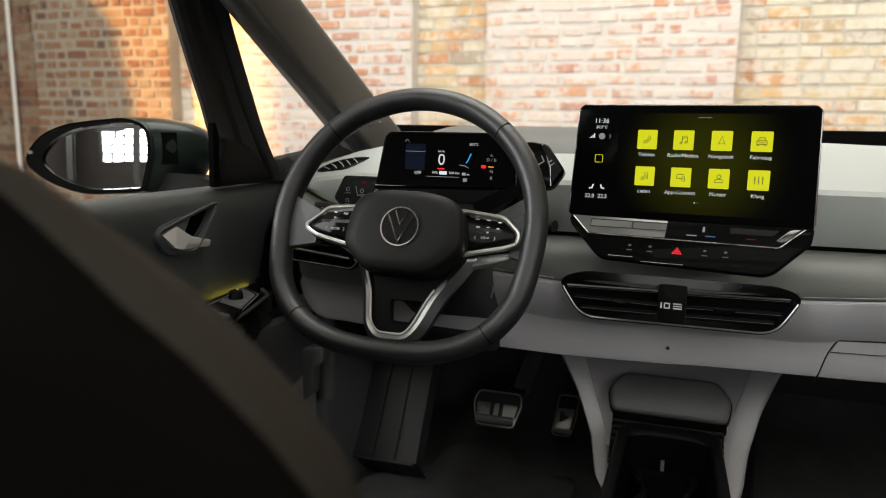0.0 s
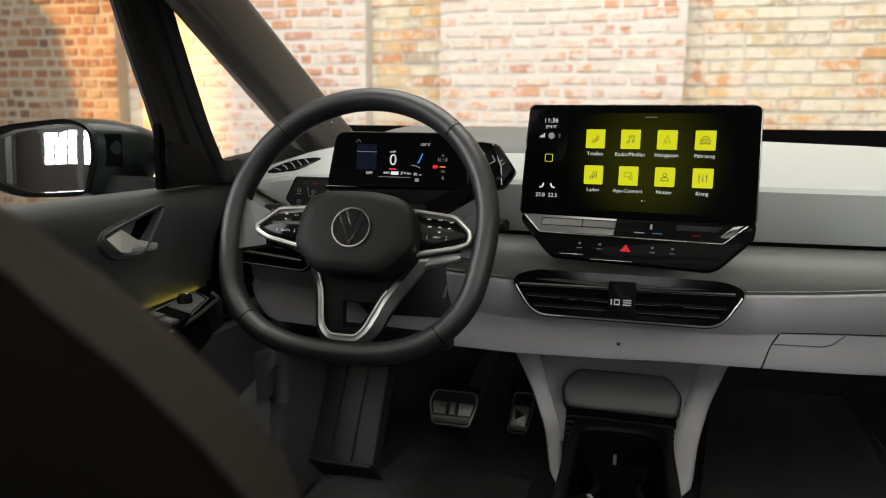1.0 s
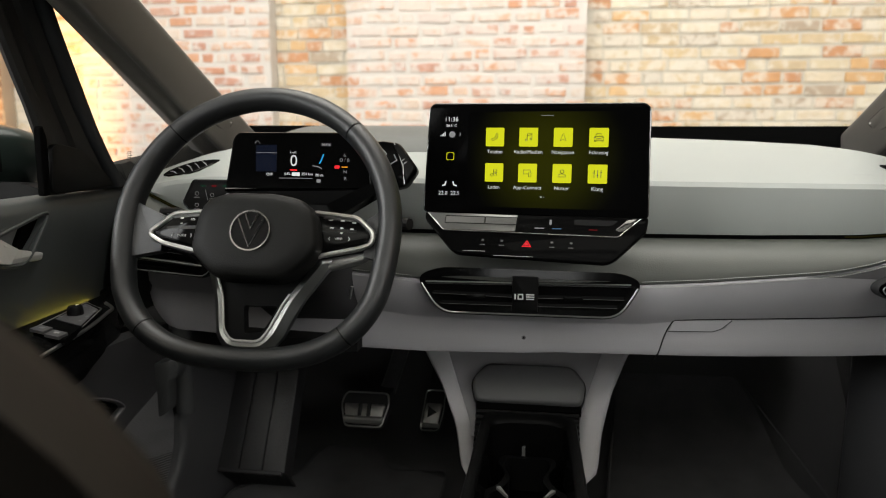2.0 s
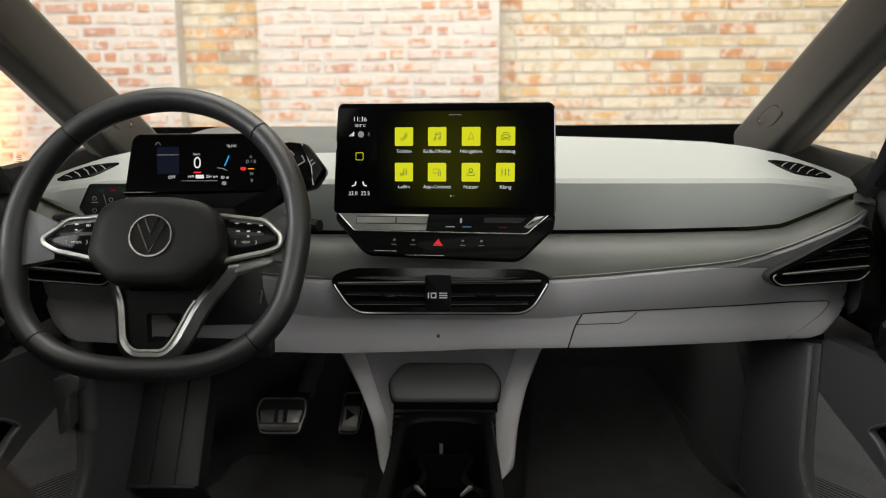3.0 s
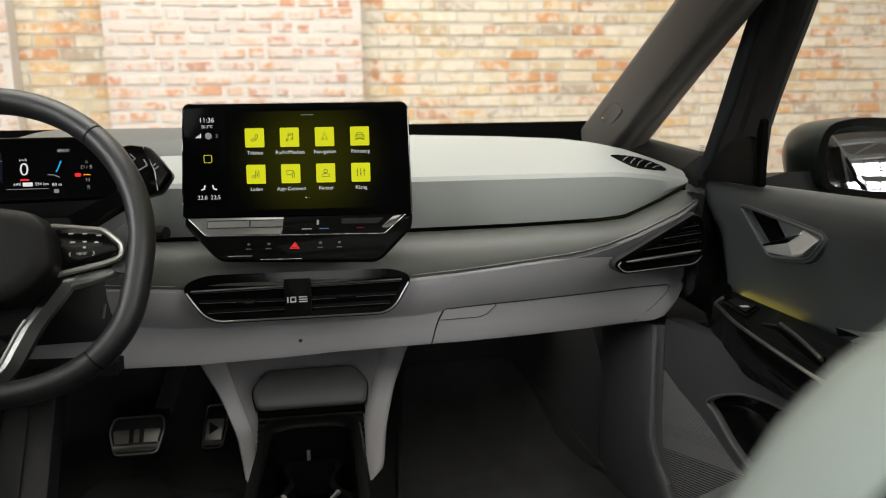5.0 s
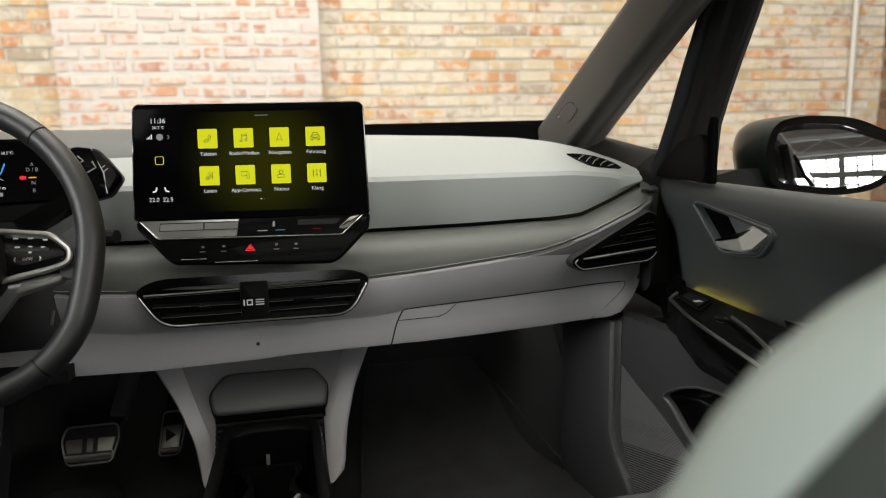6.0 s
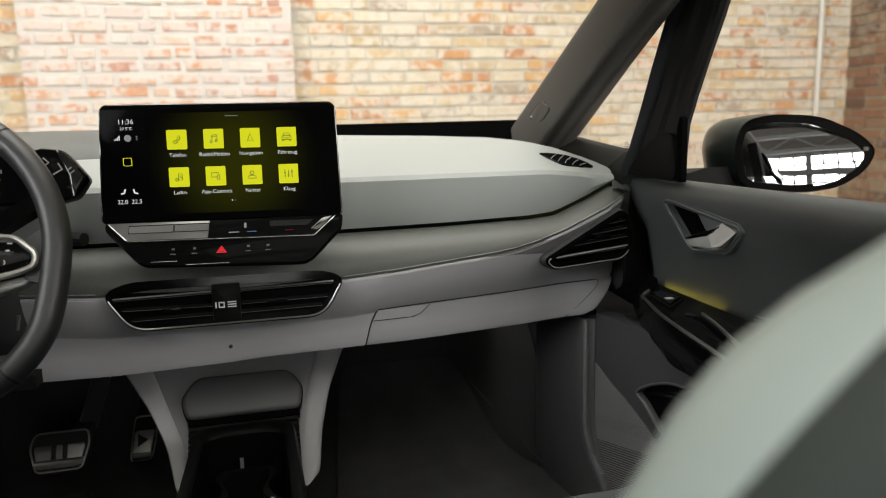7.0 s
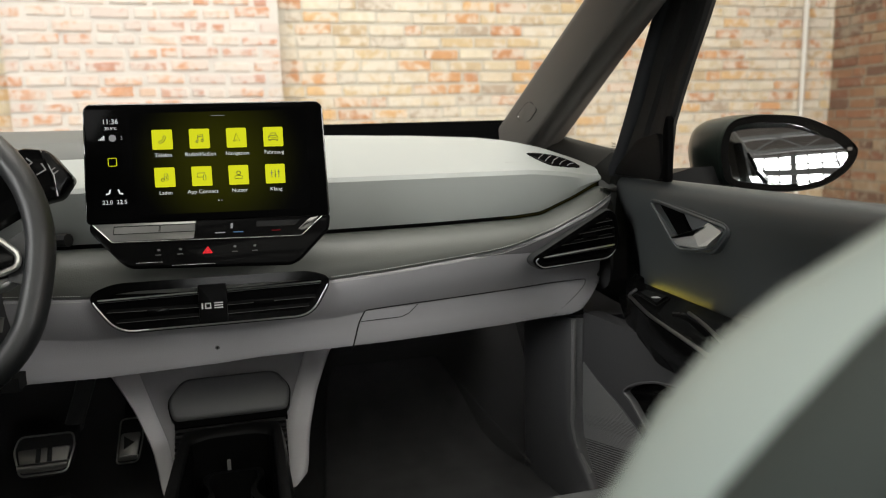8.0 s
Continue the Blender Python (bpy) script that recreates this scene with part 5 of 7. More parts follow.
LB = facing((0.008, 0.872, 1.04), 6, 35)
lo = rounded([(-0.1545, 0.029), (-0.154, 0.018), (-0.112, -0.028), (-0.100, -0.036), (0.102, -0.042), (0.114, -0.036), (0.153, 0.008), (0.156, 0.030)], 0.006)
part("shelf_body", prism([(u * 0.72, v * 0.6 + 0.004) for u, v in lo], -0.045, -0.006, LB), M_BLACK, tv)
base = part("control_shelf", prism(lo, -0.008, 0.0, LB, 0.003), M_GLOSS, tv, "piano black control shelf below the screen")
so2 = rounded([(-0.1515, 0.0275), (0.1475, 0.0275), (0.1165, -0.0035), (-0.1235, -0.0015)], 0.003)
part("slider_bar", prism(so2, 0.0, 0.0018, LB, 0.001), M_GLOSS, base, "piano black slider strip")
# paler plate puts the reflection on the strip's left into colour
vol = part("slider_reflection", prism(rounded([(-0.1495, 0.0265), (-0.020, 0.0265), (-0.022, -0.0008), (-0.1230, -0.0008)], 0.002), 0.001, 0.0023, LB, 0.0005), M_REFLECT, base, "grey plate for the reflection on the touch slider")
part("strip_line", tube([LB @ Vector((u, v, 0.0018)) for u, v in so2], 0.00055, 6, True), M_TRIM, base, "thin bright line round the strip")
# small grey piece for the reflection at the strip's right end
part("end_reflection", prism(rounded([(0.128, 0.0225), (0.1425, 0.0255), (0.132, 0.010), (0.119, 0.004), (0.112, 0.006)], 0.002), 0.001, 0.0023, LB, 0.0005), M_SLIDER, base)
for u0, u1 in ((-0.122, -0.0665), (-0.0645, -0.021)):
    kp = part("key", prism(rect(u0, 0.0100, u1, 0.0200), 0.002, 0.0026, LB), M_KEY, vol, "dark sunken key")
    part("key_edge", ring_prism(rect(u0 - 0.0008, 0.0092, u1 + 0.0008, 0.0212), rect(u0, 0.0100, u1, 0.0200), 0.002, 0.0030, LB), M_SATIN, kp, "black key outline")
part("groove", prism(rounded([(0.058, 0.0205), (0.116, 0.0205), (0.108, 0.012), (0.058, 0.012)], 0.001), 0.0018, 0.0026, LB), M_SATIN, base)
part("marker", prism(rect(0.0285, 0.005, 0.041, 0.0062), 0.0022, 0.0028, LB), E_DIMBLUE, base)
part("marker", prism(rect(0.078, 0.005, 0.089, 0.0062), 0.0022, 0.0028, LB), E_DIMRED, base)
part("marker", prism(rect(0.005, 0.005, 0.018, 0.0062), 0.0022, 0.0028, LB), E_GREY, base)
part("marker", prism(rounded(rect(0.0245, 0.0115, 0.0275, 0.019), 0.001), 0.0022, 0.0028, LB), E_GREY, base)
hz = part("hazard_button", prism([(-0.0105, -0.0225), (0.0025, -0.0225), (-0.004, -0.0125)], 0.0, 0.0008, LB), E_RED, base, "red warning triangle")
part("hazard_cut", line_mesh([[(-0.0078, -0.0210), (-0.0002, -0.0210), (-0.004, -0.0152), (-0.0078, -0.0210)]], LB, 0.0008, 0.0006), M_SATIN, hz)
for u in (-0.0654, -0.0386, 0.0301, 0.0556):
    part("key_mark", prism(rounded(rect(u - 0.0018, -0.0160, u + 0.0018, -0.0132), 0.0008), 0, 0.0005, LB), M_FAINT, base)
    part("key_mark", prism(rect(u - 0.0035, -0.0222, u + 0.0035, -0.0210), 0, 0.0005, LB), M_FAINT, base)
# two pale lines stand for highlights on the shelf's lower lip
for u0, u1 in ((-0.092, -0.060), (-0.048, 0.006)):
    part("foot_glint", tube([LB @ Vector((u0, -0.0318 - (u0 + 0.092) * 0.13, 0.0003)), LB @ Vector((u1, -0.0318 - (u0 + 0.092) * 0.13, 0.0003))], 0.0003, 6), M_SPOKE, base, "short pale line for a highlight")

# ---- centre console ----
con = thing("console_support", (0, 1.06, 0.5), "grey flared console support below the dashboard", "console")


def leg_y(z):
    """The support leans back: its face runs towards the seats as it goes down."""
    return lerp(z, (0.60, 0.645, 0.80, 0.86), (0.900, 0.930, 1.070, 1.110))


def leg_x(z, side):
    zs = (0.60, 0.648, 0.675, 0.704, 0.752, 0.802, 0.86)
    out = (0.090, 0.094, 0.101, 0.110, 0.138, 0.177, 0.232) if side < 0 else (0.114, 0.118, 0.1215, 0.127, 0.144, 0.172, 0.218)
    return side * lerp(z, zs, out)


def leg_in(z, side):
    zs = (0.60, 0.648, 0.707, 0.746, 0.790, 0.86)
    inn = (0.066, 0.072, 0.085, 0.105, 0.127, 0.162) if side < 0 else (0.074, 0.078, 0.089, 0.102, 0.121, 0.155)
    return side * lerp(z, zs, inn)


for side in (-1, 1):
    rings = []
    for z in np.linspace(0.643, 0.860, 20):
        end = lerp(z, (0.643, 0.646, 0.650, 0.660), (0.60, 0.80, 0.92, 1.0))
        xi, y = leg_in(z, side), leg_y(z)
        xo = xi + (leg_x(z, side) - xi) * end
        w = xo - xi
        rings.append([(xo, y + 0.060, z), (xo, y + 0.014, z), (xo - w * 0.04, y + 0.006, z), (xo - w * 0.14, y + 0.001, z), (xo - w * 0.26, y, z), (xo - w * 0.70, y + 0.0025, z),
                      (xo - w * 0.93, y + 0.005, z), (xi, y + 0.010, z), (xi - w * 0.06, y + 0.06, z)])
    part("leg", loft(rings), M_CONSOLE, con, "grey flared side leg, coloured paler for the light on it", sharp=50)
rings = []
for z in np.linspace(0.690, 0.858, 12):
    y = leg_y(z) + 0.0085
    rings.append([(leg_in(z, -1) - 0.004, y, z), (leg_in(z, 1) + 0.004, y, z), (leg_in(z, 1) + 0.004, y + 0.04, z), (leg_in(z, -1) - 0.004, y + 0.04, z)])
part("back_panel", loft(rings), M_LOWER, con, "grey sloping panel between the legs")
PB = facing((0.008, 1.030, 0.768), 0, 42)
lid = rounded([(-0.086, -0.041), (0.086, -0.041), (0.092, -0.004), (0.070, 0.026), (-0.070, 0.026), (-0.094, -0.006)], 0.012, 5)
part("storage_lid", prism(lid, -0.02, 0.013, PB, 0.006), M_LID, con, "grey padded storage lid", sharp=50)
part("lid_seam", ring_prism(inset_outline(lid, -0.0022), lid, -0.01, 0.003, PB), M_BLACK, con)
part("shadow_gap", prism(rect(-0.084, -0.051, 0.085, -0.040), -0.03, 0.004, PB), M_DUCT, con)
for k in range(9):
    z, y = 0.7365 - k * 0.0068, 1.003 - k * 0.0075
    part("shutter_slat", loft([[(x, yy, zz) for yy, zz in ((y, z), (y - 0.002, z - 0.0045), (y + 0.008, z - 0.006), (y + 0.014, z - 0.001))] for x in (-0.076, 0.090)]), M_SHUTTER, con, "narrow black shutter slat" if k == 0 else "")

box_c = thing("centre_console", (0.01, 0.62, 0.47), "black centre console box with cup holders between the seats", "console")
cx = 0.010


def console_ring(grow, z, wall=0.0):
    pts = rounded([(-0.078, 0.28), (-0.076, 0.66), (-0.070, 0.956), (0.070, 0.956), (0.076, 0.66), (0.078, 0.28)], 0.036, 7)
    return [Vector((cx + x * (1 + grow) - math.copysign(min(wall, abs(x)), x), y - wall * lerp(y, (0.86, 0.95), (0.0, 1.8)) + grow * 0.10, z)) for x, y in pts]


bm = bmesh.new()
outs = [console_ring(0.26, 0.474), console_ring(0.22, 0.50), console_ring(0.15, 0.62), console_ring(0.08, 0.715), console_ring(0.035, 0.736), console_ring(0.0, 0.744), console_ring(0.0, 0.7455, 0.004), console_ring(0.0, 0.744, 0.009),
        console_ring(0.0, 0.738, 0.013), console_ring(0.0, 0.66, 0.018), console_ring(0.0, 0.60, 0.022)]
loft(outs, bm)
part("body", bm, M_BOX, box_c, "dull black box with a deep well", sharp=50)
part("liner", loft([console_ring(0.0, 0.737, 0.0145), console_ring(0.0, 0.60, 0.024)], caps=False), M_GLOSS, box_c, "glossy black liner of the well")
# cup holder tray with a waisted opening
tray = [(-0.052, 0.50), (-0.052, 0.79), (-0.030, 0.815), (-0.022, 0.845), (-0.036, 0.885), (-0.030, 0.905), (0.030, 0.905), (0.036, 0.885), (0.022, 0.845), (0.030, 0.815), (0.052, 0.79), (0.052, 0.50)]
hole = rounded([(cx + x, y) for x, y in tray], 0.012, 4)
rim_o = rounded([(cx + x * 1.06 + math.copysign(0.006, x), y + (0.012 if y > 0.7 else -0.012)) for x, y in tray], 0.012, 4)
part("insert", loft([[Vector((x, y, z)) for x, y in o] for o, z in ((rim_o, 0.655), (rim_o, 0.690), (hole, 0.692), (hole, 0.64))], caps=False), M_BOX, box_c, "black cup holder insert")
part("clip", box(0.0015, 0.9125, 0.692, 0.0065, 0.9165, 0.707), M_SPOKE, box_c, "small pale clip")
for sgn in (-1, 1):
    part("spring", loft([[Vector((0.010 + sgn * x, y, z)) for x, y in ((0.023, 0.781), (0.028, 0.785), (0.040, 0.803), (0.035, 0.806))] for z in (0.694, 0.698)]), M_SPOKE, box_c, "pale sprung cup finger")

# ---- pedals, foot rest, mats ----


def pedal(name, at, outline, face_o, tilt, label, motif):
    """outline: the rubber pad; face_o: its steel face; both in u and v."""
    t = thing(name, at, label, "pedal", "pedals")
    P = facing(at, 0, tilt)
    o, f = rounded(outline, 0.010, 5), rounded(face_o, 0.005, 4)
    part("rubber", prism(o, -0.014, 0.001, P, 0.003), M_RUBBER, t, "black rubber pad")
    low = [P @ Vector((u, v, 0.0012)) for u, v in inset_outline(o, 0.0016)]
    part("rim", tube(low, 0.0016, 6, True), M_STEELRIM, t, "satin steel rim")
    face = part("plate", prism(f, 0.0, 0.004, P, 0.0012), M_STEEL, t, "brushed steel face")
    u0, u1 = min(p[0] for p in face_o), max(p[0] for p in face_o)
    v0, v1 = min(p[1] for p in face_o), max(p[1] for p in face_o)
    h = v1 - v0
    if motif == "pause":
        for u in (-0.0085, 0.0085):
            part("mark", prism(rect(u - 0.0036, v0 + h * 0.36, u + 0.0036, v1), 0.003, 0.0056, P, 0.0008), M_RUBBER, face)
        rows = [(0.05, 0.0042), (0.12, 0.0072), (0.24, 0.0085), (0.33, 0.0075), (0.37, 0.0042)]
        part("step", loft([[P @ Vector((u, v0 + h * k, q)) for u, q in ((u0 + 0.003 - k * 0.004, 0.003), (u0 + 0.004 - k * 0.004, d), (u1 - 0.004 + k * 0.004, d), (u1 - 0.003 + k * 0.004, 0.003))] for k, d in rows]), M_STEELRIM, face, "raised lower step", sharp=60)
    else:
        part("mark", prism([(-0.008, -0.004), (0.0095, 0.007), (-0.008, 0.019)], 0.003, 0.0056, P, 0.0006), M_RUBBER, face)
        rows = [(0.02, 0.0042), (0.06, 0.0075), (0.12, 0.0085), (0.18, 0.0045)]
        part("step", loft([[P @ Vector((u, v0 + h * k, q)) for u, q in ((u0 + 0.002, 0.003), (u0 + 0.003, d), (u1 - 0.005, d), (u1 - 0.004, 0.003))] for k, d in rows]), M_STEELRIM, face, "bright lower edge", sharp=60)
    return t, P


brake, BP = pedal("brake_pedal", (-0.297, 1.129, 0.661), [(-0.036, -0.033), (0.036, -0.033), (0.047, 0.010), (0.043, 0.034), (-0.040, 0.034), (-0.048, 0.010)],
                  [(-0.033, -0.027), (0.032, -0.027), (0.039, 0.0105), (-0.040, 0.0105)], 35, "brushed steel brake pedal with black rubber edge", "pause")
rings = []
for x, y, z, w in ((-0.268, 1.185, 0.672, 0.016), (-0.264, 1.200, 0.690, 0.0155), (-0.256, 1.230, 0.722, 0.0155), (-0.248, 1.262, 0.760, 0.017), (-0.238, 1.300, 0.815, 0.019), (-0.232, 1.335, 0.880, 0.020)):
    rings.append([(x + u * w, y + v, z) for u, v in ((-1, 0.004), (-0.7, -0.003), (0.6, -0.005), (1, 0.002), (1, 0.014), (-1, 0.014))])
part("arm", loft(rings), M_KICK, brake, "dark steel pedal arm", sharp=50)
part("neck", loft([[BP @ Vector(p) for p in ((0.012, 0.010, -0.012), (0.040, 0.010, -0.012), (0.040, 0.030, -0.012), (0.012, 0.030, -0.012))], [Vector(p) for p in ((-0.284, 1.186, 0.668), (-0.254, 1.186, 0.668), (-0.254, 1.196, 0.684), (-0.284, 1.196, 0.684))]]), M_RUBBER, brake)
acc, AP = pedal("accelerator_pedal", (-0.178, 1.180, 0.634), [(-0.022, -0.029), (0.016, -0.029), (0.024, 0.010), (0.025, 0.052), (-0.015, 0.052), (-0.019, 0.010)],
                [(-0.018, -0.0235), (0.0125, -0.0235), (0.0195, 0.0245), (-0.0125, 0.0245)], 35, "narrow brushed steel accelerator pedal", "play")
part("arm", loft([[AP @ Vector(p) for p in ((-0.010, 0.045, -0.014), (0.020, 0.045, -0.014), (0.020, 0.045, -0.002), (-0.010, 0.045, -0.002))], [AP @ Vector(p) for p in ((-0.006, 0.12, -0.024), (0.020, 0.12, -0.024), (0.020, 0.12, -0.012), (-0.006, 0.12, -0.012))]]), M_RUBBER, acc)

rest = thing("foot_rest", (-0.47, 1.08, 0.5), "black ribbed foot rest in the driver's footwell", "foot rest")
R0, R1 = Vector((-0.510, 1.085, 0.545)), Vector((-0.502, 1.235, 0.820))
rings = []
for k in range(10):
    t = k / 9
    c = R0 * (1 - t) + R1 * t
    hw = 0.068 - 0.006 * t
    row = []
    for u in (-1.0, -0.97, -0.90, -0.36, -0.34, -0.30, -0.28, 0.32, 0.34, 0.38, 0.40, 0.90, 0.97, 1.0):
        dip = 0.0045 if u in (-0.34, -0.30, 0.34, 0.38) else (0.006 if abs(u) == 1.0 else (0.002 if abs(u) == 0.97 else 0.0))
        row.append(c + Vector((u * hw, dip * 0.88, -dip * 0.48)))
    rings.append(row + [c + Vector((hw, 0.035, -0.03)), c + Vector((-hw, 0.035, -0.03))])
rings = [[p + Vector((0, 0.030, -0.035)) for p in rings[0]], [p + Vector((0, 0.006, -0.005)) for p in rings[0]]] + rings
part("pad", loft(rings), M_REST, rest, "black grained rubber pad with two grooves", sharp=40)
part("heel_edge", tube([R0 + Vector((u * 0.068, -0.001, -0.002)) for u in np.linspace(-0.92, 0.92, 9)], 0.0045, 8), M_REST, rest, "rounded lower edge")


release = thing("bonnet_release", (-0.59, 0.95, 0.70), "dark grey bonnet release lever below the dashboard", "release lever")
RP = facing((-0.59, 0.95, 0.75), 0, 0)
part("lever", prism(rounded([(-0.018, 0.046), (0.020, 0.056), (0.026, 0.046), (0.024, 0.026), (0.008, 0.016), (0.004, -0.034), (-0.010, -0.046), (-0.018, -0.046)], 0.005, 4), -0.03, 0.004, RP, 0.003), M_SHELL, release, "dark grey lever", sharp=50)
part("bracket", tube([(-0.575, 0.985, 0.70), (-0.575, 0.985, 0.86)], 0.016, 14), M_SHELL, release, "grey round fixing post")


def floor_height(y):
    return lerp(y, (-1.0, 1.20, 1.28, 1.55), (0.47, 0.47, 0.49, 0.80))


def mat(name, outline, label):
    t = thing(name, (outline[0][0], outline[0][1], 0.47), label, "floor mat", "floor mats")
    bm = bmesh.new()
    o = rounded(outline, 0.022, 4)
    ys_ = [p[1] for p in o]
    # strips across the mat, so that it bends up the toe board
    n = 26
    y0, y1 = min(ys_), max(ys_)
    rings = []
    for i in range(n + 1):
        y = y0 + (y1 - y0) * (0.001 + 0.998 * i / n)
        hit = []
        for a, b in zip(o, o[1:] + o[:1]):
            if (a[1] - y) * (b[1] - y) < 0:
                hit.append(a[0] + (b[0] - a[0]) * (y - a[1]) / (b[1] - a[1]))
        xa, xb = min(hit), max(hit)
        z = floor_height(y) + 0.006
        rings.append([(xa, y, z), (xa, y, z + 0.012), (xb, y, z + 0.012), (xb, y, z)])
    loft(rings, bm)
    part("carpet", bm, M_MAT, t, "black velour carpet", sharp=60)
    edge = [Vector((x, y, floor_height(y) + 0.017)) for x, y in o]
    part("binding", tube(edge, 0.0032, 6, True), M_CARPET, t, "black bound edge")


mat("floor_mat", [(-0.56, 0.35), (-0.155, 0.35), (-0.155, 1.235), (-0.275, 1.225), (-0.30, 1.285), (-0.43, 1.285), (-0.455, 1.19), (-0.56, 1.12)], "black velour mat in the driver's footwell")
mat("floor_mat", [(0.15, 0.35), (0.60, 0.35), (0.59, 1.12), (0.45, 1.415), (0.19, 1.415), (0.155, 1.15)], "black velour mat in the passenger's footwell")

# ---- doors ----


def door(side):
    where = "driver's" if side < 0 else "passenger's"
    d = thing("door", (side * 0.7, 0.95, 0.45), "charcoal door trim with silver handle and black armrest on the " + where + " side", "car door", "front doors")
    rings = []
    for y in (0.985, 0.975, 0.96, 0.94, 0.9, 0.8, 0.72, 0.66, 0.6, 0.5, 0.4, 0.2, -0.1, -0.33):
        turn_in = lerp(y, (0.96, 0.975, 0.985), (0.0, 0.003, 0.010))
        low = lerp(y, (0.50, 0.70), (0.710, 0.674))
        prof = ((0.765, 1.058), (0.74, 1.072), (0.71, 1.082), (0.688, 1.0865), (0.672, 1.085), (0.664, 1.078), (0.660, 1.066), (0.662, 1.040), (low - 0.004, 1.0), (max(low, 0.684), 0.93), (0.692, 0.89), (0.700, 0.85), (0.704, 0.78), (0.704, 0.60), (0.704, 0.47), (0.765, 0.45))
        ring = []
        for x, z in prof:
            edge = lerp(z, (0.80, 0.91, 0.934, 0.964, 0.991, 1.026, 1.066, 1.085), (0.985, 0.972, 0.955, 0.948, 0.953, 0.979, 1.010, 1.024))
            yy = y if y < 0.85 else 0.85 + (y - 0.85) * (edge - 0.85) / 0.135
            ring.append((side * (x + turn_in), yy, z))
        rings.append(ring)
    panel = part("panel", loft(rings), M_DOOR, d, "charcoal soft door trim", sharp=55)
    # the recess behind the handle is cut out of the panel
    if side > 0:
        bowl = rounded([(0.880, 1.054), (0.862, 1.0545), (0.694, 1.034), (0.722, 1.003), (0.804, 0.992)], 0.012, 5)
    else:
        bowl = rounded([(0.800, 1.063), (0.782, 1.061), (0.668, 1.034), (0.690, 1.008), (0.742, 1.001), (0.756, 1.010)], 0.010, 5)
    B = side_plane((side * 0.662, 0, 0), side)
    cut_rings = []
    for w, k in ((0.03, 0.0), (0.0, 0.0), (-0.010, 0.0), (-0.045, 1.0)):
        o = inset_outline(bowl, 0.002)
        cut_rings.append([B @ Vector((u - k * 0.030 * (u - 0.70) / 0.19, v + k * (1.025 - v) * 0.25, w)) for u, v in o])
    cutter = part("cutter", loft(cut_rings), M_DOOR)
    cb = bmesh.new()
    cb.from_mesh(cutter.data)
    if cb.calc_volume(signed=True) < 0:
        cutter.data.flip_normals()
    cb.free()
    boolean = panel.modifiers.new("recess", "BOOLEAN")
    boolean.object, boolean.operation, boolean.solver = cutter, "DIFFERENCE", "MANIFOLD"
    bpy.context.view_layer.update()
    carved = bpy.data.meshes.new_from_object(panel.evaluated_get(bpy.context.evaluated_depsgraph_get()))
    panel.modifiers.clear()
    panel.data = carved
    carved.set_sharp_from_angle(angle=radians(40))
    bpy.data.objects.remove(cutter)
    part("skin", box(min(side * 0.77, side * 0.84), -0.33, 0.25, max(side * 0.77, side * 0.84), 0.98, 1.06), M_PAINT, d, "dark painted outer skin")
    g = bmesh.new()
    vs = [g.verts.new((side * x, y, z)) for x, y, z in ((0.735, 0.80, 1.09), (0.735, -0.32, 1.10), (0.63, -0.30, 1.49), (0.64, 0.73, 1.46))]
    g.faces.new(vs)
    win = part("window", g, M_GLASS, d, "clear side window")
    win.visible_shadow = False
    # lip round the recess, and the lever in it
    lip = [[B @ Vector((u, v, w)) for u, v in inset_outline(bowl, d)] for d, w in ((0.001, -0.014), (0.0006, 0.0012), (-0.0004, 0.0030), (-0.0018, 0.0036), (-0.0032, 0.0030), (-0.0042, 0.0012), (-0.0058, 0.0014), (-0.0072, 0.0008), (-0.008, -0.006))]
    hb = part("handle_bowl", loft(lip, caps=False), M_DOOR, d, "rounded lip round the handle recess", sharp=60)
    H = side_plane((side * 0.664, 0, 0), side)
    if side > 0:
        shade_o = [(0.874, 1.049), (0.822, 1.047), (0.806, 1.030), (0.790, 1.014), (0.822, 1.003), (0.850, 1.022)]
        plate_o = [(0.824, 1.047), (0.735, 1.037), (0.726, 1.012), (0.790, 1.012), (0.808, 1.030)]
        stem = [(0.823, 1.006), (0.800, 1.011), (0.762, 1.020), (0.738, 1.036), (0.730, 1.006), (0.748, 0.998), (0.808, 0.995)]
        flap = [(0.765, 1.019), (0.736, 1.038), (0.700, 1.030), (0.722, 1.009), (0.745, 1.004)]
    else:
        shade_o = [(0.794, 1.059), (0.765, 1.054), (0.748, 1.030), (0.742, 1.016), (0.752, 1.014), (0.780, 1.040)]
        plate_o = [(0.764, 1.054), (0.712, 1.040), (0.700, 1.018), (0.742, 1.014), (0.750, 1.032)]
        stem = [(0.782, 1.010), (0.734, 1.022), (0.710, 1.034), (0.696, 1.010), (0.710, 1.004), (0.778, 1.000)]
        flap = [(0.735, 1.022), (0.708, 1.039), (0.674, 1.031), (0.692, 1.011), (0.712, 1.006)]
    # black sheet puts the shade on the recess's steep wall into colour
    part("recess_shade", prism(shade_o, -0.030, -0.008, H), M_DUCT, hb, "dark sheet for the shade in the recess")
    part("recess_plate", prism(plate_o, -0.034, -0.014, H), M_PLATE, hb, "grey plate in the recess")
    lv = part("handle", prism(rounded(stem, 0.004, 4), -0.012, 0.0045, H, 0.003), M_LEVER, d, "satin silver door handle", sharp=50)
    part("grip", loft([[H @ Vector((u, v, -0.010)) for u, v in flap], [H @ Vector((u, v, w)) for (u, v), w in zip(flap, (0.004, 0.002, 0.006, 0.0125, 0.010))]]), M_LEVER, lv, "bright finger grip", sharp=30)
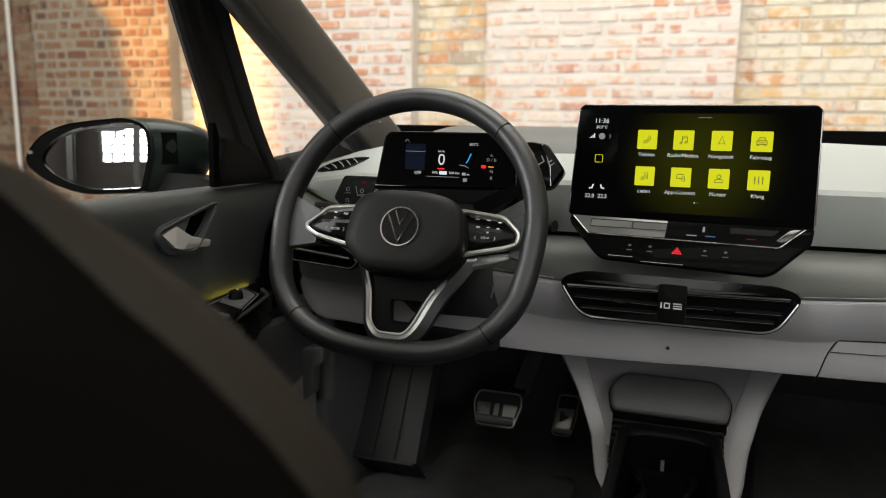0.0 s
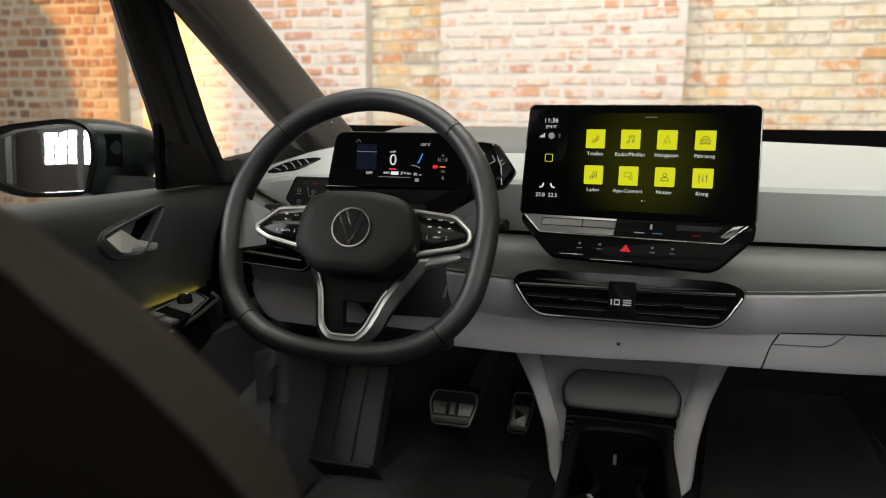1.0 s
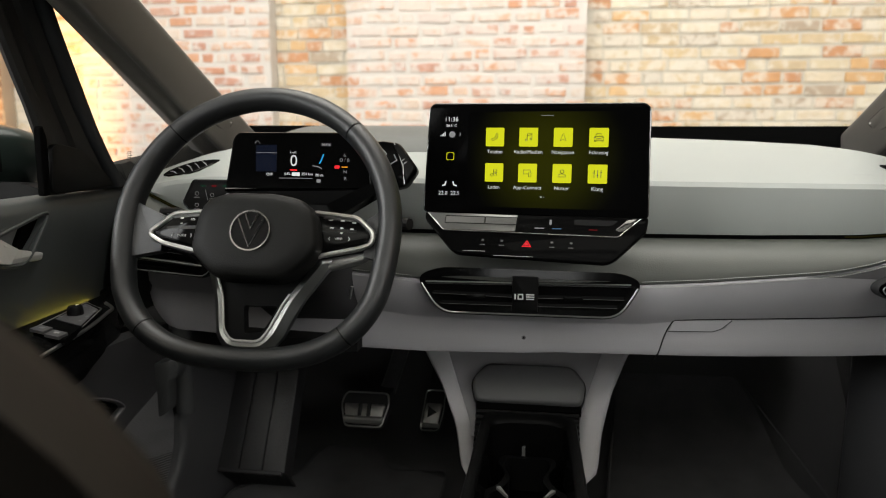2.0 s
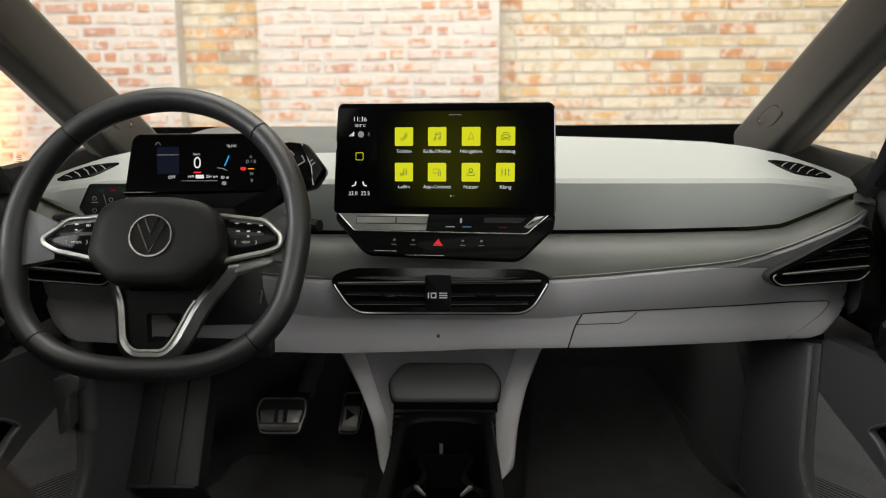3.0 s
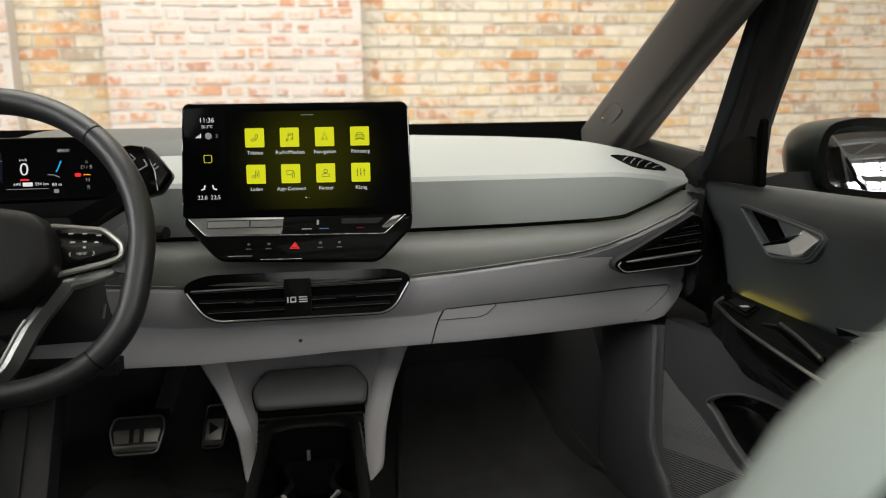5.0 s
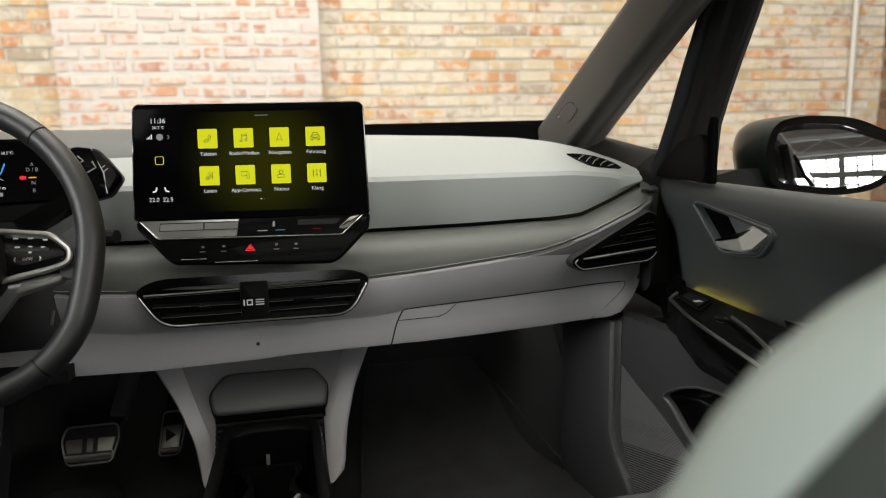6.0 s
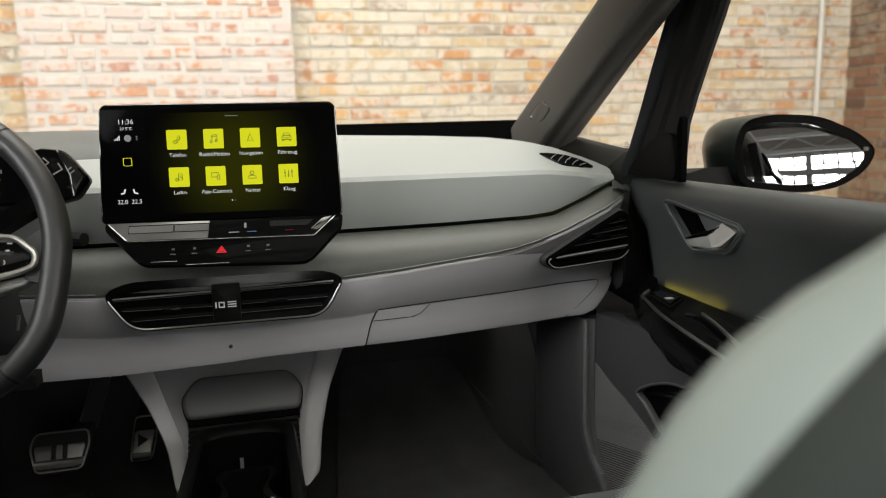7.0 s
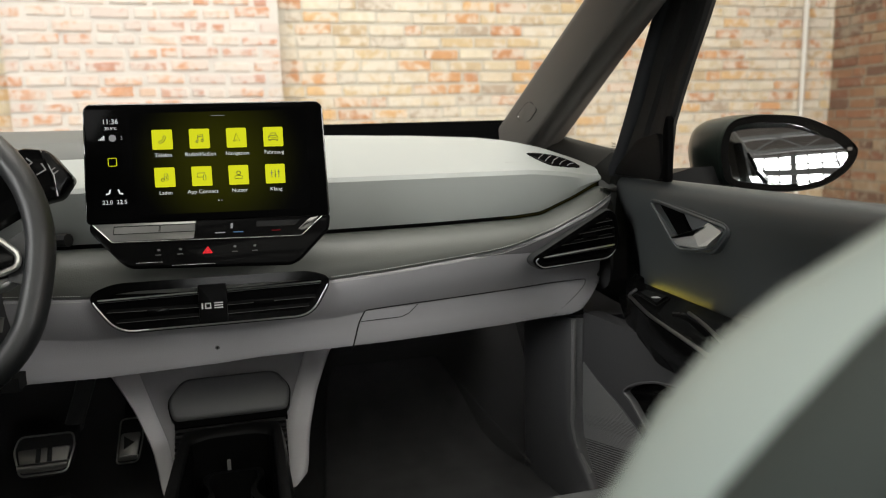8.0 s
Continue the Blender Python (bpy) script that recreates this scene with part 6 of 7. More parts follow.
    # armrest with switches
    def arm_in(y):
        return lerp(y, (0.1, 0.5, 0.564, 0.66, 0.754, 0.82, 0.863, 0.90, 0.94, 0.965), (0.550, 0.553, 0.556, 0.569, 0.585, 0.602, 0.616, 0.632, 0.656, 0.672))

    def arm_top(y):
        return lerp(y, (0.3, 0.6, 0.95), (0.908, 0.912, 0.916))

    rings = []
    for y in (0.965, 0.955, 0.94, 0.92, 0.90, 0.88, 0.84, 0.80, 0.75, 0.70, 0.60, 0.50, 0.35, 0.1, -0.3):
        xi, zt = arm_in(y), arm_top(y)
        zb = lerp(y, (0.5, 0.72, 0.80, 0.89, 0.93, 0.965), (0.815, 0.818, 0.817, 0.821, 0.832, 0.860))
        gap = 0.667 if y < 0.94 else 0.69
        rings.append([(side * x, y, z) for x, z in ((gap, zt - 0.022), (gap, zt + 0.001), (gap - 0.003, zt + 0.004), (xi + 0.008, zt - 0.002), (xi, zt - 0.008), (xi + 0.002, zt - 0.03), (xi * 0.6 + 0.63 * 0.4, (zt + zb) / 2 - 0.005), (max(xi + 0.012, 0.628), zb + 0.003), (max(xi + 0.014, 0.634), zb), (0.70, zb - 0.004), (0.70, zt - 0.03))])
    arm = part("armrest", loft(rings), M_ARM, d, "piano black armrest", sharp=50)
    edge = [Vector((side * (arm_in(y) + 0.0015), y, arm_top(y) - 0.0035)) for y in (0.40, 0.5, 0.564, 0.62, 0.7, 0.754, 0.80, 0.84, 0.863)]
    edge.append(Vector((side * 0.634, 0.872, 0.917)))
    part("trim_strip", tube(smooth_line(edge, 4), 0.0026, 8), M_TRIM, arm, "bright trim strip")
    top = 0.918
    if side > 0:
        sw = part("switch", loft([[Vector((side * x, y, top + z)) for x, y in ((0.645, 0.805), (0.611, 0.775), (0.622, 0.838), (0.642, 0.852))] for z in (-0.004, 0.003)]), M_SATIN, d, "window switch")
        part("mark", box(0.620, 0.797, top + 0.003, 0.631, 0.806, top + 0.0036), M_MARK, sw)
        part("surround", tube([Vector((0.607, 0.768, top)), Vector((0.650, 0.804, top)), Vector((0.647, 0.860, top)), Vector((0.620, 0.848, top))], 0.0012, 5, True), M_SATIN, sw)
        part("grip", tube(smooth_line([(0.612, 0.735, 0.914), (0.620, 0.712, 0.916), (0.606, 0.66, 0.918), (0.584, 0.58, 0.918)], 5), 0.004, 8), M_SATIN, arm)
        part("grip_strip", tube(smooth_line([(0.620, 0.711, 0.921), (0.602, 0.65, 0.922), (0.578, 0.576, 0.920)], 5), 0.0024, 8), M_TRIM, arm, "bright pull strip")
    else:
        def plate(name, outline, z0, z1, mat, parent, label=""):
            return part(name, loft([[Vector((x, y, top + z)) for x, y in outline] for z in (z0, z1)]), mat, parent, label)

        pn = plate("switch_panel", ((-0.565, 0.682), (-0.640, 0.722), (-0.662, 0.868), (-0.614, 0.832)), -0.008, 0.0005, M_GLOSS, d, "glossy black switch panel")
        part("panel_edge", tube([Vector((x, y, top + 0.0008)) for x, y in ((-0.640, 0.722), (-0.661, 0.866), (-0.614, 0.832), (-0.580, 0.738))], 0.0008, 5), M_SPOKE, pn, "thin bright edge")
        plate("mirror_plate", ((-0.585, 0.742), (-0.641, 0.768), (-0.655, 0.856), (-0.616, 0.826)), 0.0, 0.0016, M_KICK, pn, "dark grey mirror switch plate")
        part("knob", tube([(-0.629, 0.794, top), (-0.629, 0.794, top + 0.010), (-0.629, 0.794, top + 0.014)], [0.0115, 0.0105, 0.009], 18), M_SATIN, pn, "round mirror knob")
        part("knob_mark", box(-0.6305, 0.797, top + 0.0138, -0.6275, 0.801, top + 0.0145), M_PALE, pn)
        for x, y in ((-0.621, 0.716), (-0.586, 0.697)):
            plate("switch", [(x + a, y + b) for a, b in ((0.013, -0.016), (-0.014, -0.006), (-0.015, 0.014), (0.012, 0.004))], 0.0, 0.004, M_KICK, pn, "window switch")
            plate("mark", [(x + a, y + b) for a, b in ((0.004, -0.004), (-0.005, -0.001), (-0.005, 0.004), (0.004, 0.001))], 0.004, 0.0046, M_MARK, pn)
        for x, y in ((-0.645, 0.838), (-0.612, 0.812), (-0.640, 0.778), (-0.600, 0.762), (-0.605, 0.785)):
            plate("mark", [(x + a, y + b) for a, b in ((0.003, -0.002), (-0.003, 0.0), (-0.003, 0.003), (0.003, 0.001))], 0.0016, 0.0021, M_MARK, pn)
    part("light_strip", tube([Vector((side * lerp(y, (0.77, 0.915), (0.6800, 0.6835)), y, arm_top(y) - lerp(y, (0.77, 0.915), (0.0105, 0.0075)))) for y in (0.77, 0.80, 0.84, 0.88, 0.915)], 0.0012, 6), E_AMBIENT, d, "glowing yellow ambient light strip")
    # bright seam between door trim and rear pad
    part("seam", tube(smooth_line([(side * 0.672, 0.66, 0.905), (side * 0.668, 0.58, 0.945), (side * 0.664, 0.47, 0.965), (side * 0.664, 0.30, 0.972)], 5), 0.0022, 6), M_LOWER, d)
    pad = loft([[(side * x, y, z) for x, z in ((0.69, zt), (0.660, zt - 0.004), (0.655, 0.93), (0.69, 0.915))] for y, zt in ((0.655, 0.922), (0.58, 0.944), (0.47, 0.964), (0.30, 0.971), (-0.3, 0.971))])
    part("pad", pad, M_SEATBACK, d, "dark padded trim")
    # ribbed loudspeaker cover
    fwd = Vector((-side * 0.040, 0.285, 0)).normalized()
    inw = Vector((-side * fwd.y, side * fwd.x, 0))
    D = Matrix(((fwd.x, 0, inw.x, side * 0.600), (fwd.y, 0, inw.y, 0.985), (0, 1, 0, 0), (0, 0, 0, 1)))
    # u runs forward from the panel's front edge at 0, v is the height; the pocket goes through the trim
    po = rounded([(-0.113, 0.750), (-0.124, 0.761), (-0.150, 0.776), (-0.190, 0.791), (-0.235, 0.7985), (-0.330, 0.800), (-0.520, 0.800), (-0.520, 0.60), (-0.36, 0.60), (-0.225, 0.680), (-0.168, 0.7125), (-0.132, 0.742)], 0.010, 4)
    cu, cv = -0.30, 0.72
    hem = []
    for u, v in po:
        k = min((0.002 - cu) / (u - cu) if u > cu else 9, (-0.56 - cu) / (u - cu) if u < cu else 9, (0.856 - cv) / (v - cv) if v > cv else 9, (0.47 - cv) / (v - cv) if v < cv else 9)
        hem.append((cu + (u - cu) * k, cv + (v - cv) * k))
    corners = [(0.002, 0.856), (-0.56, 0.856), (-0.56, 0.47), (0.002, 0.47)]
    for c in corners:
        i = min(range(len(hem)), key=lambda j: (hem[j][0] - c[0]) ** 2 + (hem[j][1] - c[1]) ** 2)
        hem[i] = c
    part("lower_trim", ring_prism(hem, po, -0.030, 0.0, D), M_LOWDOOR, d, "dark hard plastic lower trim with a pocket", sharp=40)
    rings = [[D @ Vector((u, v, w)) for u, v in inset_outline(po, q)] for q, w in ((-0.0035, -0.001), (-0.0025, 0.0012), (-0.0006, 0.0018), (0.0010, 0.0004), (0.0015, -0.010))]
    pk = part("pocket", loft([[D @ Vector((cu + (u - cu) * k, cv + (v - cv) * k, w)) for u, v in po] for k, w in ((1.01, -0.002), (0.97, -0.022), (0.86, -0.050), (0.7, -0.058))], caps=False), M_SATIN, d, "smooth black door pocket", sharp=60)
    pv = [D @ Vector((cu + (u - cu) * 0.71, cv + (v - cv) * 0.71, -0.0575)) for u, v in po]
    part("pocket_back", loft([pv, [p - inw * 0.004 for p in pv]]), M_BOX, pk)
    part("pocket_lip", loft(rings, caps=False), M_KICK, pk, "rounded pocket lip", sharp=60)
    cover = [(0.001, 0.772), (-0.047, 0.7475), (-0.100, 0.727), (-0.144, 0.706), (-0.172, 0.690), (-0.205, 0.674), (-0.30, 0.560), (-0.30, 0.475), (0.001, 0.475)]
    gp = part("speaker_cover", prism(cover, -0.004, 0.0012, D), M_LOWDOOR, d, "finely ribbed loudspeaker cover")
    bm = bmesh.new()
    hem_u, hem_v = (-0.30, -0.205, -0.172, -0.144, -0.100, -0.047, 0.0), (0.560, 0.674, 0.690, 0.706, 0.727, 0.7475, 0.771)
    for k in range(110):
        # slanting ribs, each from the cover's upper edge down to its front or foot
        u0 = -0.30 + 0.0030 * k
        v0 = lerp(u0, hem_u, hem_v) - 0.0015
        if u0 > -0.004:
            break
        run = min(-0.0015 - u0, (v0 - 0.477) / 0.22)
        tube([D @ Vector((u0, v0, 0.0014)), D @ Vector((u0 + run, v0 - run * 0.22, 0.0014))], 0.0010, 4, False, bm)
    tagged(part("ribs", bm, M_RIB, gp, "fine raised ribs"), kind="stuff")
    return d


for side in (-1, 1):
    door(side)


# ---- door mirrors ----


def door_mirror(side, y, outer, glass, turn, tilt, label, bulge):
    """outer and glass: outlines across the car (outwards positive) and up."""
    t = thing("door_mirror", (side * outer[0][0], y, 1.06), label, "door mirror", "door mirrors")
    mu, mv = sum(p[0] for p in outer) / len(outer), sum(p[1] for p in outer) / len(outer)
    m = facing((side * mu, y, mv), turn, tilt)
    o = rounded([(side * (u - mu), v - mv) for u, v in outer], 0.03, 6)
    m0 = facing((side * mu, y, mv), turn * 0.35, 0)
    rings = []
    for w, k, b in ((-0.003, 1.004, 0.0), (-0.010, 1.012, 0.10), (-0.025, 1.016, 0.35), (-0.050, 1.008, 0.68), (-0.075, 0.98, 0.92), (-0.100, 0.90, 1.0), (-0.120, 0.76, 1.0), (-0.132, 0.55, 0.8), (-0.138, 0.28, 0.5)):
        rings.append([m0 @ Vector((u * k - side * 0.03 * (1 - k) - side * bulge * b * min(1.0, max(0.0, -side * u / 0.11)), v * k, w)) for u, v in o])
    shell = loft(rings, caps=False)
    shell.verts.ensure_lookup_table()
    shell.faces.new(shell.verts[-len(o):])
    part("housing", shell, M_PAINT, t, "dark painted mirror housing", sharp=60)
    if side < 0:
        inner = max(-side * u for u, v in o)
        pts = []
        for w, b in ((-0.012, 0.14), (-0.030, 0.43)):
            for v in (-0.008, 0.044):
                edge = min(((abs(q - v), -side * u) for u, q in o if -side * u > inner * 0.6))[1]
                pts.append(m0 @ Vector((-side * (edge * 1.012 + bulge * b * min(1.0, edge / 0.11) + 0.0035), v, w)))
        quad = [pts[0], pts[1], pts[3], pts[2]]
        part("sensor_window", loft([[p + Vector((-0.006, 0, 0)) for p in quad], quad]), M_GLOSS, t, "small black sensor window")
    gl = rounded([(side * (u - mu), v - mv) for u, v in glass], 0.025, 6)
    part("collar", loft([[m0 @ Vector((u * k, v * k, w)) for u, v in o] for w, k in ((-0.05, 1.008), (-0.03, 1.014), (-0.010, 1.010), (0.0, 1.002), (0.004, 0.99))], caps=False), M_PAINT, t)
    part("bezel", ring_prism(inset_outline(o, 0.002), gl, -0.05, 0.002, m0), M_VENT, t, "black bezel")
    # slightly domed mirror glass
    dome, big = bmesh.new(), inset_outline(gl, -0.003)
    levels = [[m @ Vector((u * k, v * k, -0.010 - ((u * k) ** 2 + (v * k) ** 2) / (2 * 1.3))) for u, v in big] for k in (1.0, 0.85, 0.7, 0.55, 0.4, 0.25, 0.1)]
    loft(levels, dome, caps=False)
    dome.verts.ensure_lookup_table()
    dome.faces.new(dome.verts[-len(big):])
    part("mirror", dome, M_MIRROR, t, "clear domed mirror glass", sharp=80)
    part("foot", loft([[Vector((side * x, y + b, z)) for b, z in ((0.02 + e, 1.05), (0.10, 1.05), (0.09, 1.095 - e), (0.03 + e, 1.10 - e))] for x, e in ((0.70, 0.02), (0.77, 0.0), (0.84, 0.0))]), M_SAIL, t, "dark mirror foot")
    sx = side * (max(u for u, v in outer) - mu - 0.022)
    part("signal", prism(rect(sx - 0.004, 0.004, sx + 0.004, 0.010), 0, 0.0052, m0), M_LINER, t, "small pale warning mark")
    return t


def inner_glass(outline, k=0.011):
    return inset_outline(outline, k)


RIGHT = [(0.813, 1.076), (0.801, 1.130), (0.815, 1.174), (0.865, 1.184), (0.951, 1.179), (1.021, 1.150), (1.056, 1.120), (1.038, 1.087), (0.993, 1.060), (0.926, 1.052), (0.837, 1.062)]
LEFT = [(0.832, 1.072), (0.812, 1.130), (0.816, 1.176), (0.858, 1.191), (0.98, 1.179), (1.037, 1.158), (1.076, 1.113), (1.027, 1.079), (0.954, 1.060), (0.848, 1.066)]
door_mirror(1, 0.90, RIGHT, [((u - 0.801) * 0.91 + 0.805, v) for u, v in inner_glass(RIGHT, 0.013)], 21, 8.0, "dark door mirror beside the passenger's window", 0.012)
door_mirror(-1, 0.84, LEFT, [((u - 0.812) * 0.88 + 0.815, v) for u, v in inner_glass(LEFT, 0.008)], -10.0, 2.2, "dark door mirror beside the driver's window", 0.055)

# ---- seats ----


def seat(cx, y0, face, label):
    """Shoulder line at y0 and 1.10 high; leans back."""
    t = thing("bucket_seat", (cx, y0 + 0.2, 0.5), label, "car seat", "front seats")
    zs = (0.72, 0.80, 0.90, 1.00, 1.045, 1.071, 1.096, 1.113, 1.128, 1.144, 1.158, 1.168)
    hw = (0.255, 0.26, 0.26, 0.252, 0.236, 0.214, 0.186, 0.161, 0.138, 0.112, 0.088, 0.05)
    if cx > 0:
        hw = (0.255, 0.26, 0.26, 0.248, 0.230, 0.214, 0.199, 0.183, 0.163, 0.134, 0.103, 0.065)

    def backrest(f, b, k):
        rings = []
        for z, h in zip(zs, hw):
            y = y0 + (1.10 - z) * 0.10
            e = min(1.0, (1.175 - z) / 0.06)
            h *= k
            yf, yb = y + f * (0.4 + 0.6 * e), y - b * (0.4 + 0.6 * e)
            rings.append([(cx + u * h, yb + (yf - yb) * v, z) for u, v in ((-1, 0.35), (-0.985, 0.75), (-0.93, 1.0), (-0.72, 0.98), (-0.5, 0.72), (0, 0.62), (0.5, 0.72), (0.72, 0.98), (0.93, 1.0), (0.985, 0.75), (1, 0.35), (0.93, 0.08), (0.7, 0.0), (-0.7, 0.0), (-0.93, 0.08))])
        return loft(rings)

    part("backrest", backrest(0.02, 0.05, 1.0), face, t, sharp=70)
    if face == M_SEAT:
        rings = []
        for z, h in zip(zs[:-2], hw[:-2]):
            y = y0 + (1.10 - z) * 0.10
            e = min(1.0, (1.175 - z) / 0.06)
            yf, yb = y + 0.02 * (0.4 + 0.6 * e), y - 0.05 * (0.4 + 0.6 * e)
            rings.append([(cx + u * h, yb + (yf - yb) * v + 0.003, z) for u, v in ((-0.64, 0.90), (-0.5, 0.72), (0, 0.62), (0.5, 0.72), (0.64, 0.90), (0.6, 0.4), (-0.6, 0.4))])
        part("centre_panel", loft(rings), M_SEATBACK, t, "darker fabric centre panel", sharp=70)
    part("back_shell", backrest(-0.012, 0.055, 1.01), M_SHELLSHADE if cx < 0 else M_SEATREAR, t, "dark seat back shell", sharp=70)
    rings = []
    for z, h, dd in ((1.20, 0.085, 0.03), (1.23, 0.12, 0.045), (1.30, 0.13, 0.05), (1.37, 0.115, 0.045), (1.40, 0.08, 0.03)):
        y = y0 + (1.10 - z) * 0.42 - 0.02
        rings.append([(cx + h * math.cos(a) * (1 if abs(math.cos(a)) < 0.9 else 1.0), y + dd * math.sin(a), z) for a in (2 * math.pi * j / 14 for j in range(14))])
    part("head_rest", loft(rings), face, t, "padded head rest", sharp=70)
    for s in (-1, 1):
        part("post", tube([(cx + s * 0.05, y0 - 0.045, 1.14), (cx + s * 0.05, y0 - 0.07, 1.23)], 0.007, 8), M_CHROME, t, "chrome head rest post")
    rings = []
    for y, zt, h in ((0.62, 0.70, 0.20), (0.605, 0.735, 0.235), (0.56, 0.752, 0.25), (0.45, 0.748, 0.255), (0.30, 0.735, 0.255), (0.20, 0.72, 0.25)):
        y = y + (0.05 if cx > 0 else -0.03)
        zt -= 0.008 if cx > 0 else 0.02
        rings.append([(cx + u * h, y, v) for u, v in ((-1, 0.58), (-1, zt - 0.02), (-0.93, zt + 0.012), (-0.72, zt + 0.014), (-0.5, zt - 0.006), (0.5, zt - 0.006), (0.72, zt + 0.014), (0.93, zt + 0.012), (1, zt - 0.02), (1, 0.58))])
    part("cushion", loft(rings), M_SEATBACK, t, "dark grey seat cushion", sharp=60)
    part("base", box(cx - 0.2, y0 + 0.12, 0.47, cx + 0.2, y0 + 0.52, 0.60), M_BLACK, t)
    return t


seat(-0.345, 0.12, M_SEATSHADE, "leatherette driver's seat coloured dark brown for shade")
seat(0.360, 0.05, M_SEAT, "pale grey leatherette passenger's seat with dark back")

# ---- bricks ----


def brick_material(name, ramp, wash, per_island, white=(0.60, 0.555, 0.49), patch=15.0):
    m = bpy.data.materials.new(name)
    m.use_nodes = True
    n, l = m.node_tree.nodes, m.node_tree.links
    b = n["Principled BSDF"]
    b.inputs["Roughness"].default_value = 0.9
    geo = n.new("ShaderNodeNewGeometry")
    if per_island:
        rnd = geo.outputs["Random Per Island"]
    else:
        rnd = n.new("ShaderNodeObjectInfo").outputs["Random"]
    cr = n.new("ShaderNodeValToRGB")
    cr.color_ramp.interpolation = "CONSTANT"
    while len(cr.color_ramp.elements) < len(ramp):
        cr.color_ramp.elements.new(0.5)
    for i, c in enumerate(ramp):
        cr.color_ramp.elements[i].position = i / len(ramp)
        cr.color_ramp.elements[i].color = (*c, 1)
    l.new(rnd, cr.inputs["Fac"])
    no = n.new("ShaderNodeTexNoise")
    no.inputs["Scale"].default_value, no.inputs["Detail"].default_value, no.inputs["Roughness"].default_value = 14, 6, 0.65
    l.new(geo.outputs["Position"], no.inputs["Vector"])
    dark = n.new("ShaderNodeMix")
    dark.data_type, dark.blend_type = "RGBA", "MULTIPLY"
    dark.inputs["Factor"].default_value = 0.45
    l.new(cr.outputs["Color"], dark.inputs["A"])
    l.new(no.outputs["Fac"], dark.inputs["B"])
    gain = n.new("ShaderNodeMix")
    gain.data_type, gain.blend_type = "RGBA", "MULTIPLY"
    gain.inputs["Factor"].default_value = 1.0
    gain.inputs["B"].default_value = (1.22, 1.22, 1.22, 1)
    l.new(dark.outputs["Result"], gain.inputs["A"])
    ws_ = n.new("ShaderNodeTexNoise")
    ws_.inputs["Scale"].default_value, ws_.inputs["Detail"].default_value, ws_.inputs["Roughness"].default_value = patch, 8, 0.62
    l.new(geo.outputs["Position"], ws_.inputs["Vector"])
    st = n.new("ShaderNodeMapRange")
    st.inputs["From Min"].default_value, st.inputs["From Max"].default_value = 0.60 - wash * 0.28, 0.665 - wash * 0.26
    area = n.new("ShaderNodeTexNoise")
    area.inputs["Scale"].default_value, area.inputs["Detail"].default_value = 1.7, 4
    l.new(geo.outputs["Position"], area.inputs["Vector"])
    both = n.new("ShaderNodeMix")
    both.inputs["Factor"].default_value = 0.38
    l.new(ws_.outputs["Fac"], both.inputs["A"])
    l.new(area.outputs["Fac"], both.inputs["B"])
    l.new(both.outputs["Result"], st.inputs["Value"])
    add = n.new("ShaderNodeMath")
    add.operation, add.use_clamp = "MULTIPLY", True
    add.inputs[1].default_value = min(1.0, 0.35 + wash * 0.8)
    l.new(st.outputs["Result"], add.inputs[0])
    mix = n.new("ShaderNodeMix")
    mix.data_type = "RGBA"
    mix.inputs["B"].default_value = (*white, 1)
    l.new(add.outputs["Value"], mix.inputs["Factor"])
    l.new(gain.outputs["Result"], mix.inputs["A"])
    l.new(mix.outputs["Result"], b.inputs["Base Color"])
    bump = n.new("ShaderNodeBump")
    bump.inputs["Strength"].default_value, bump.inputs["Distance"].default_value = 0.6, 0.004
    l.new(no.outputs["Fac"], bump.inputs["Height"])
    l.new(bump.outputs["Normal"], b.inputs["Normal"])
    return m


TAN = [(0.52, 0.40, 0.25), (0.52, 0.28, 0.13), (0.54, 0.45, 0.31), (0.46, 0.35, 0.22), (0.55, 0.34, 0.16), (0.58, 0.51, 0.38), (0.46, 0.23, 0.115), (0.54, 0.41, 0.24), (0.57, 0.48, 0.35), (0.56, 0.37, 0.19), (0.49, 0.38, 0.24), (0.38, 0.30, 0.22)]
RED = [(0.52, 0.27, 0.16), (0.48, 0.24, 0.15), (0.55, 0.33, 0.22), (0.50, 0.30, 0.22), (0.57, 0.41, 0.31), (0.46, 0.25, 0.18), (0.54, 0.29, 0.17), (0.56, 0.36, 0.25), (0.58, 0.46, 0.37)]
BROWN = [(0.20, 0.095, 0.05), (0.165, 0.075, 0.043), (0.22, 0.125, 0.07), (0.24, 0.165, 0.10), (0.12, 0.066, 0.042), (0.21, 0.11, 0.058)]
B_TAN, B_TAN_FAR = brick_material("tan_brick", TAN, 0.49, False, (0.60, 0.55, 0.465), 13.0), brick_material("tan_brick_far", TAN, 0.49, True, (0.60, 0.55, 0.465), 13.0)
B_WASH, B_WASH_FAR = brick_material("limewashed_brick", RED, 0.50, False, (0.57, 0.53, 0.485), 17.0), brick_material("limewashed_brick_far", RED, 0.50, True, (0.57, 0.53, 0.485), 17.0)
B_BROWN, B_BROWN_FAR = brick_material("brown_brick", BROWN, 0.36, False, (0.28, 0.235, 0.17)), brick_material("brown_brick_far", BROWN, 0.36, True, (0.28, 0.235, 0.17))

COURSE = 0.0765


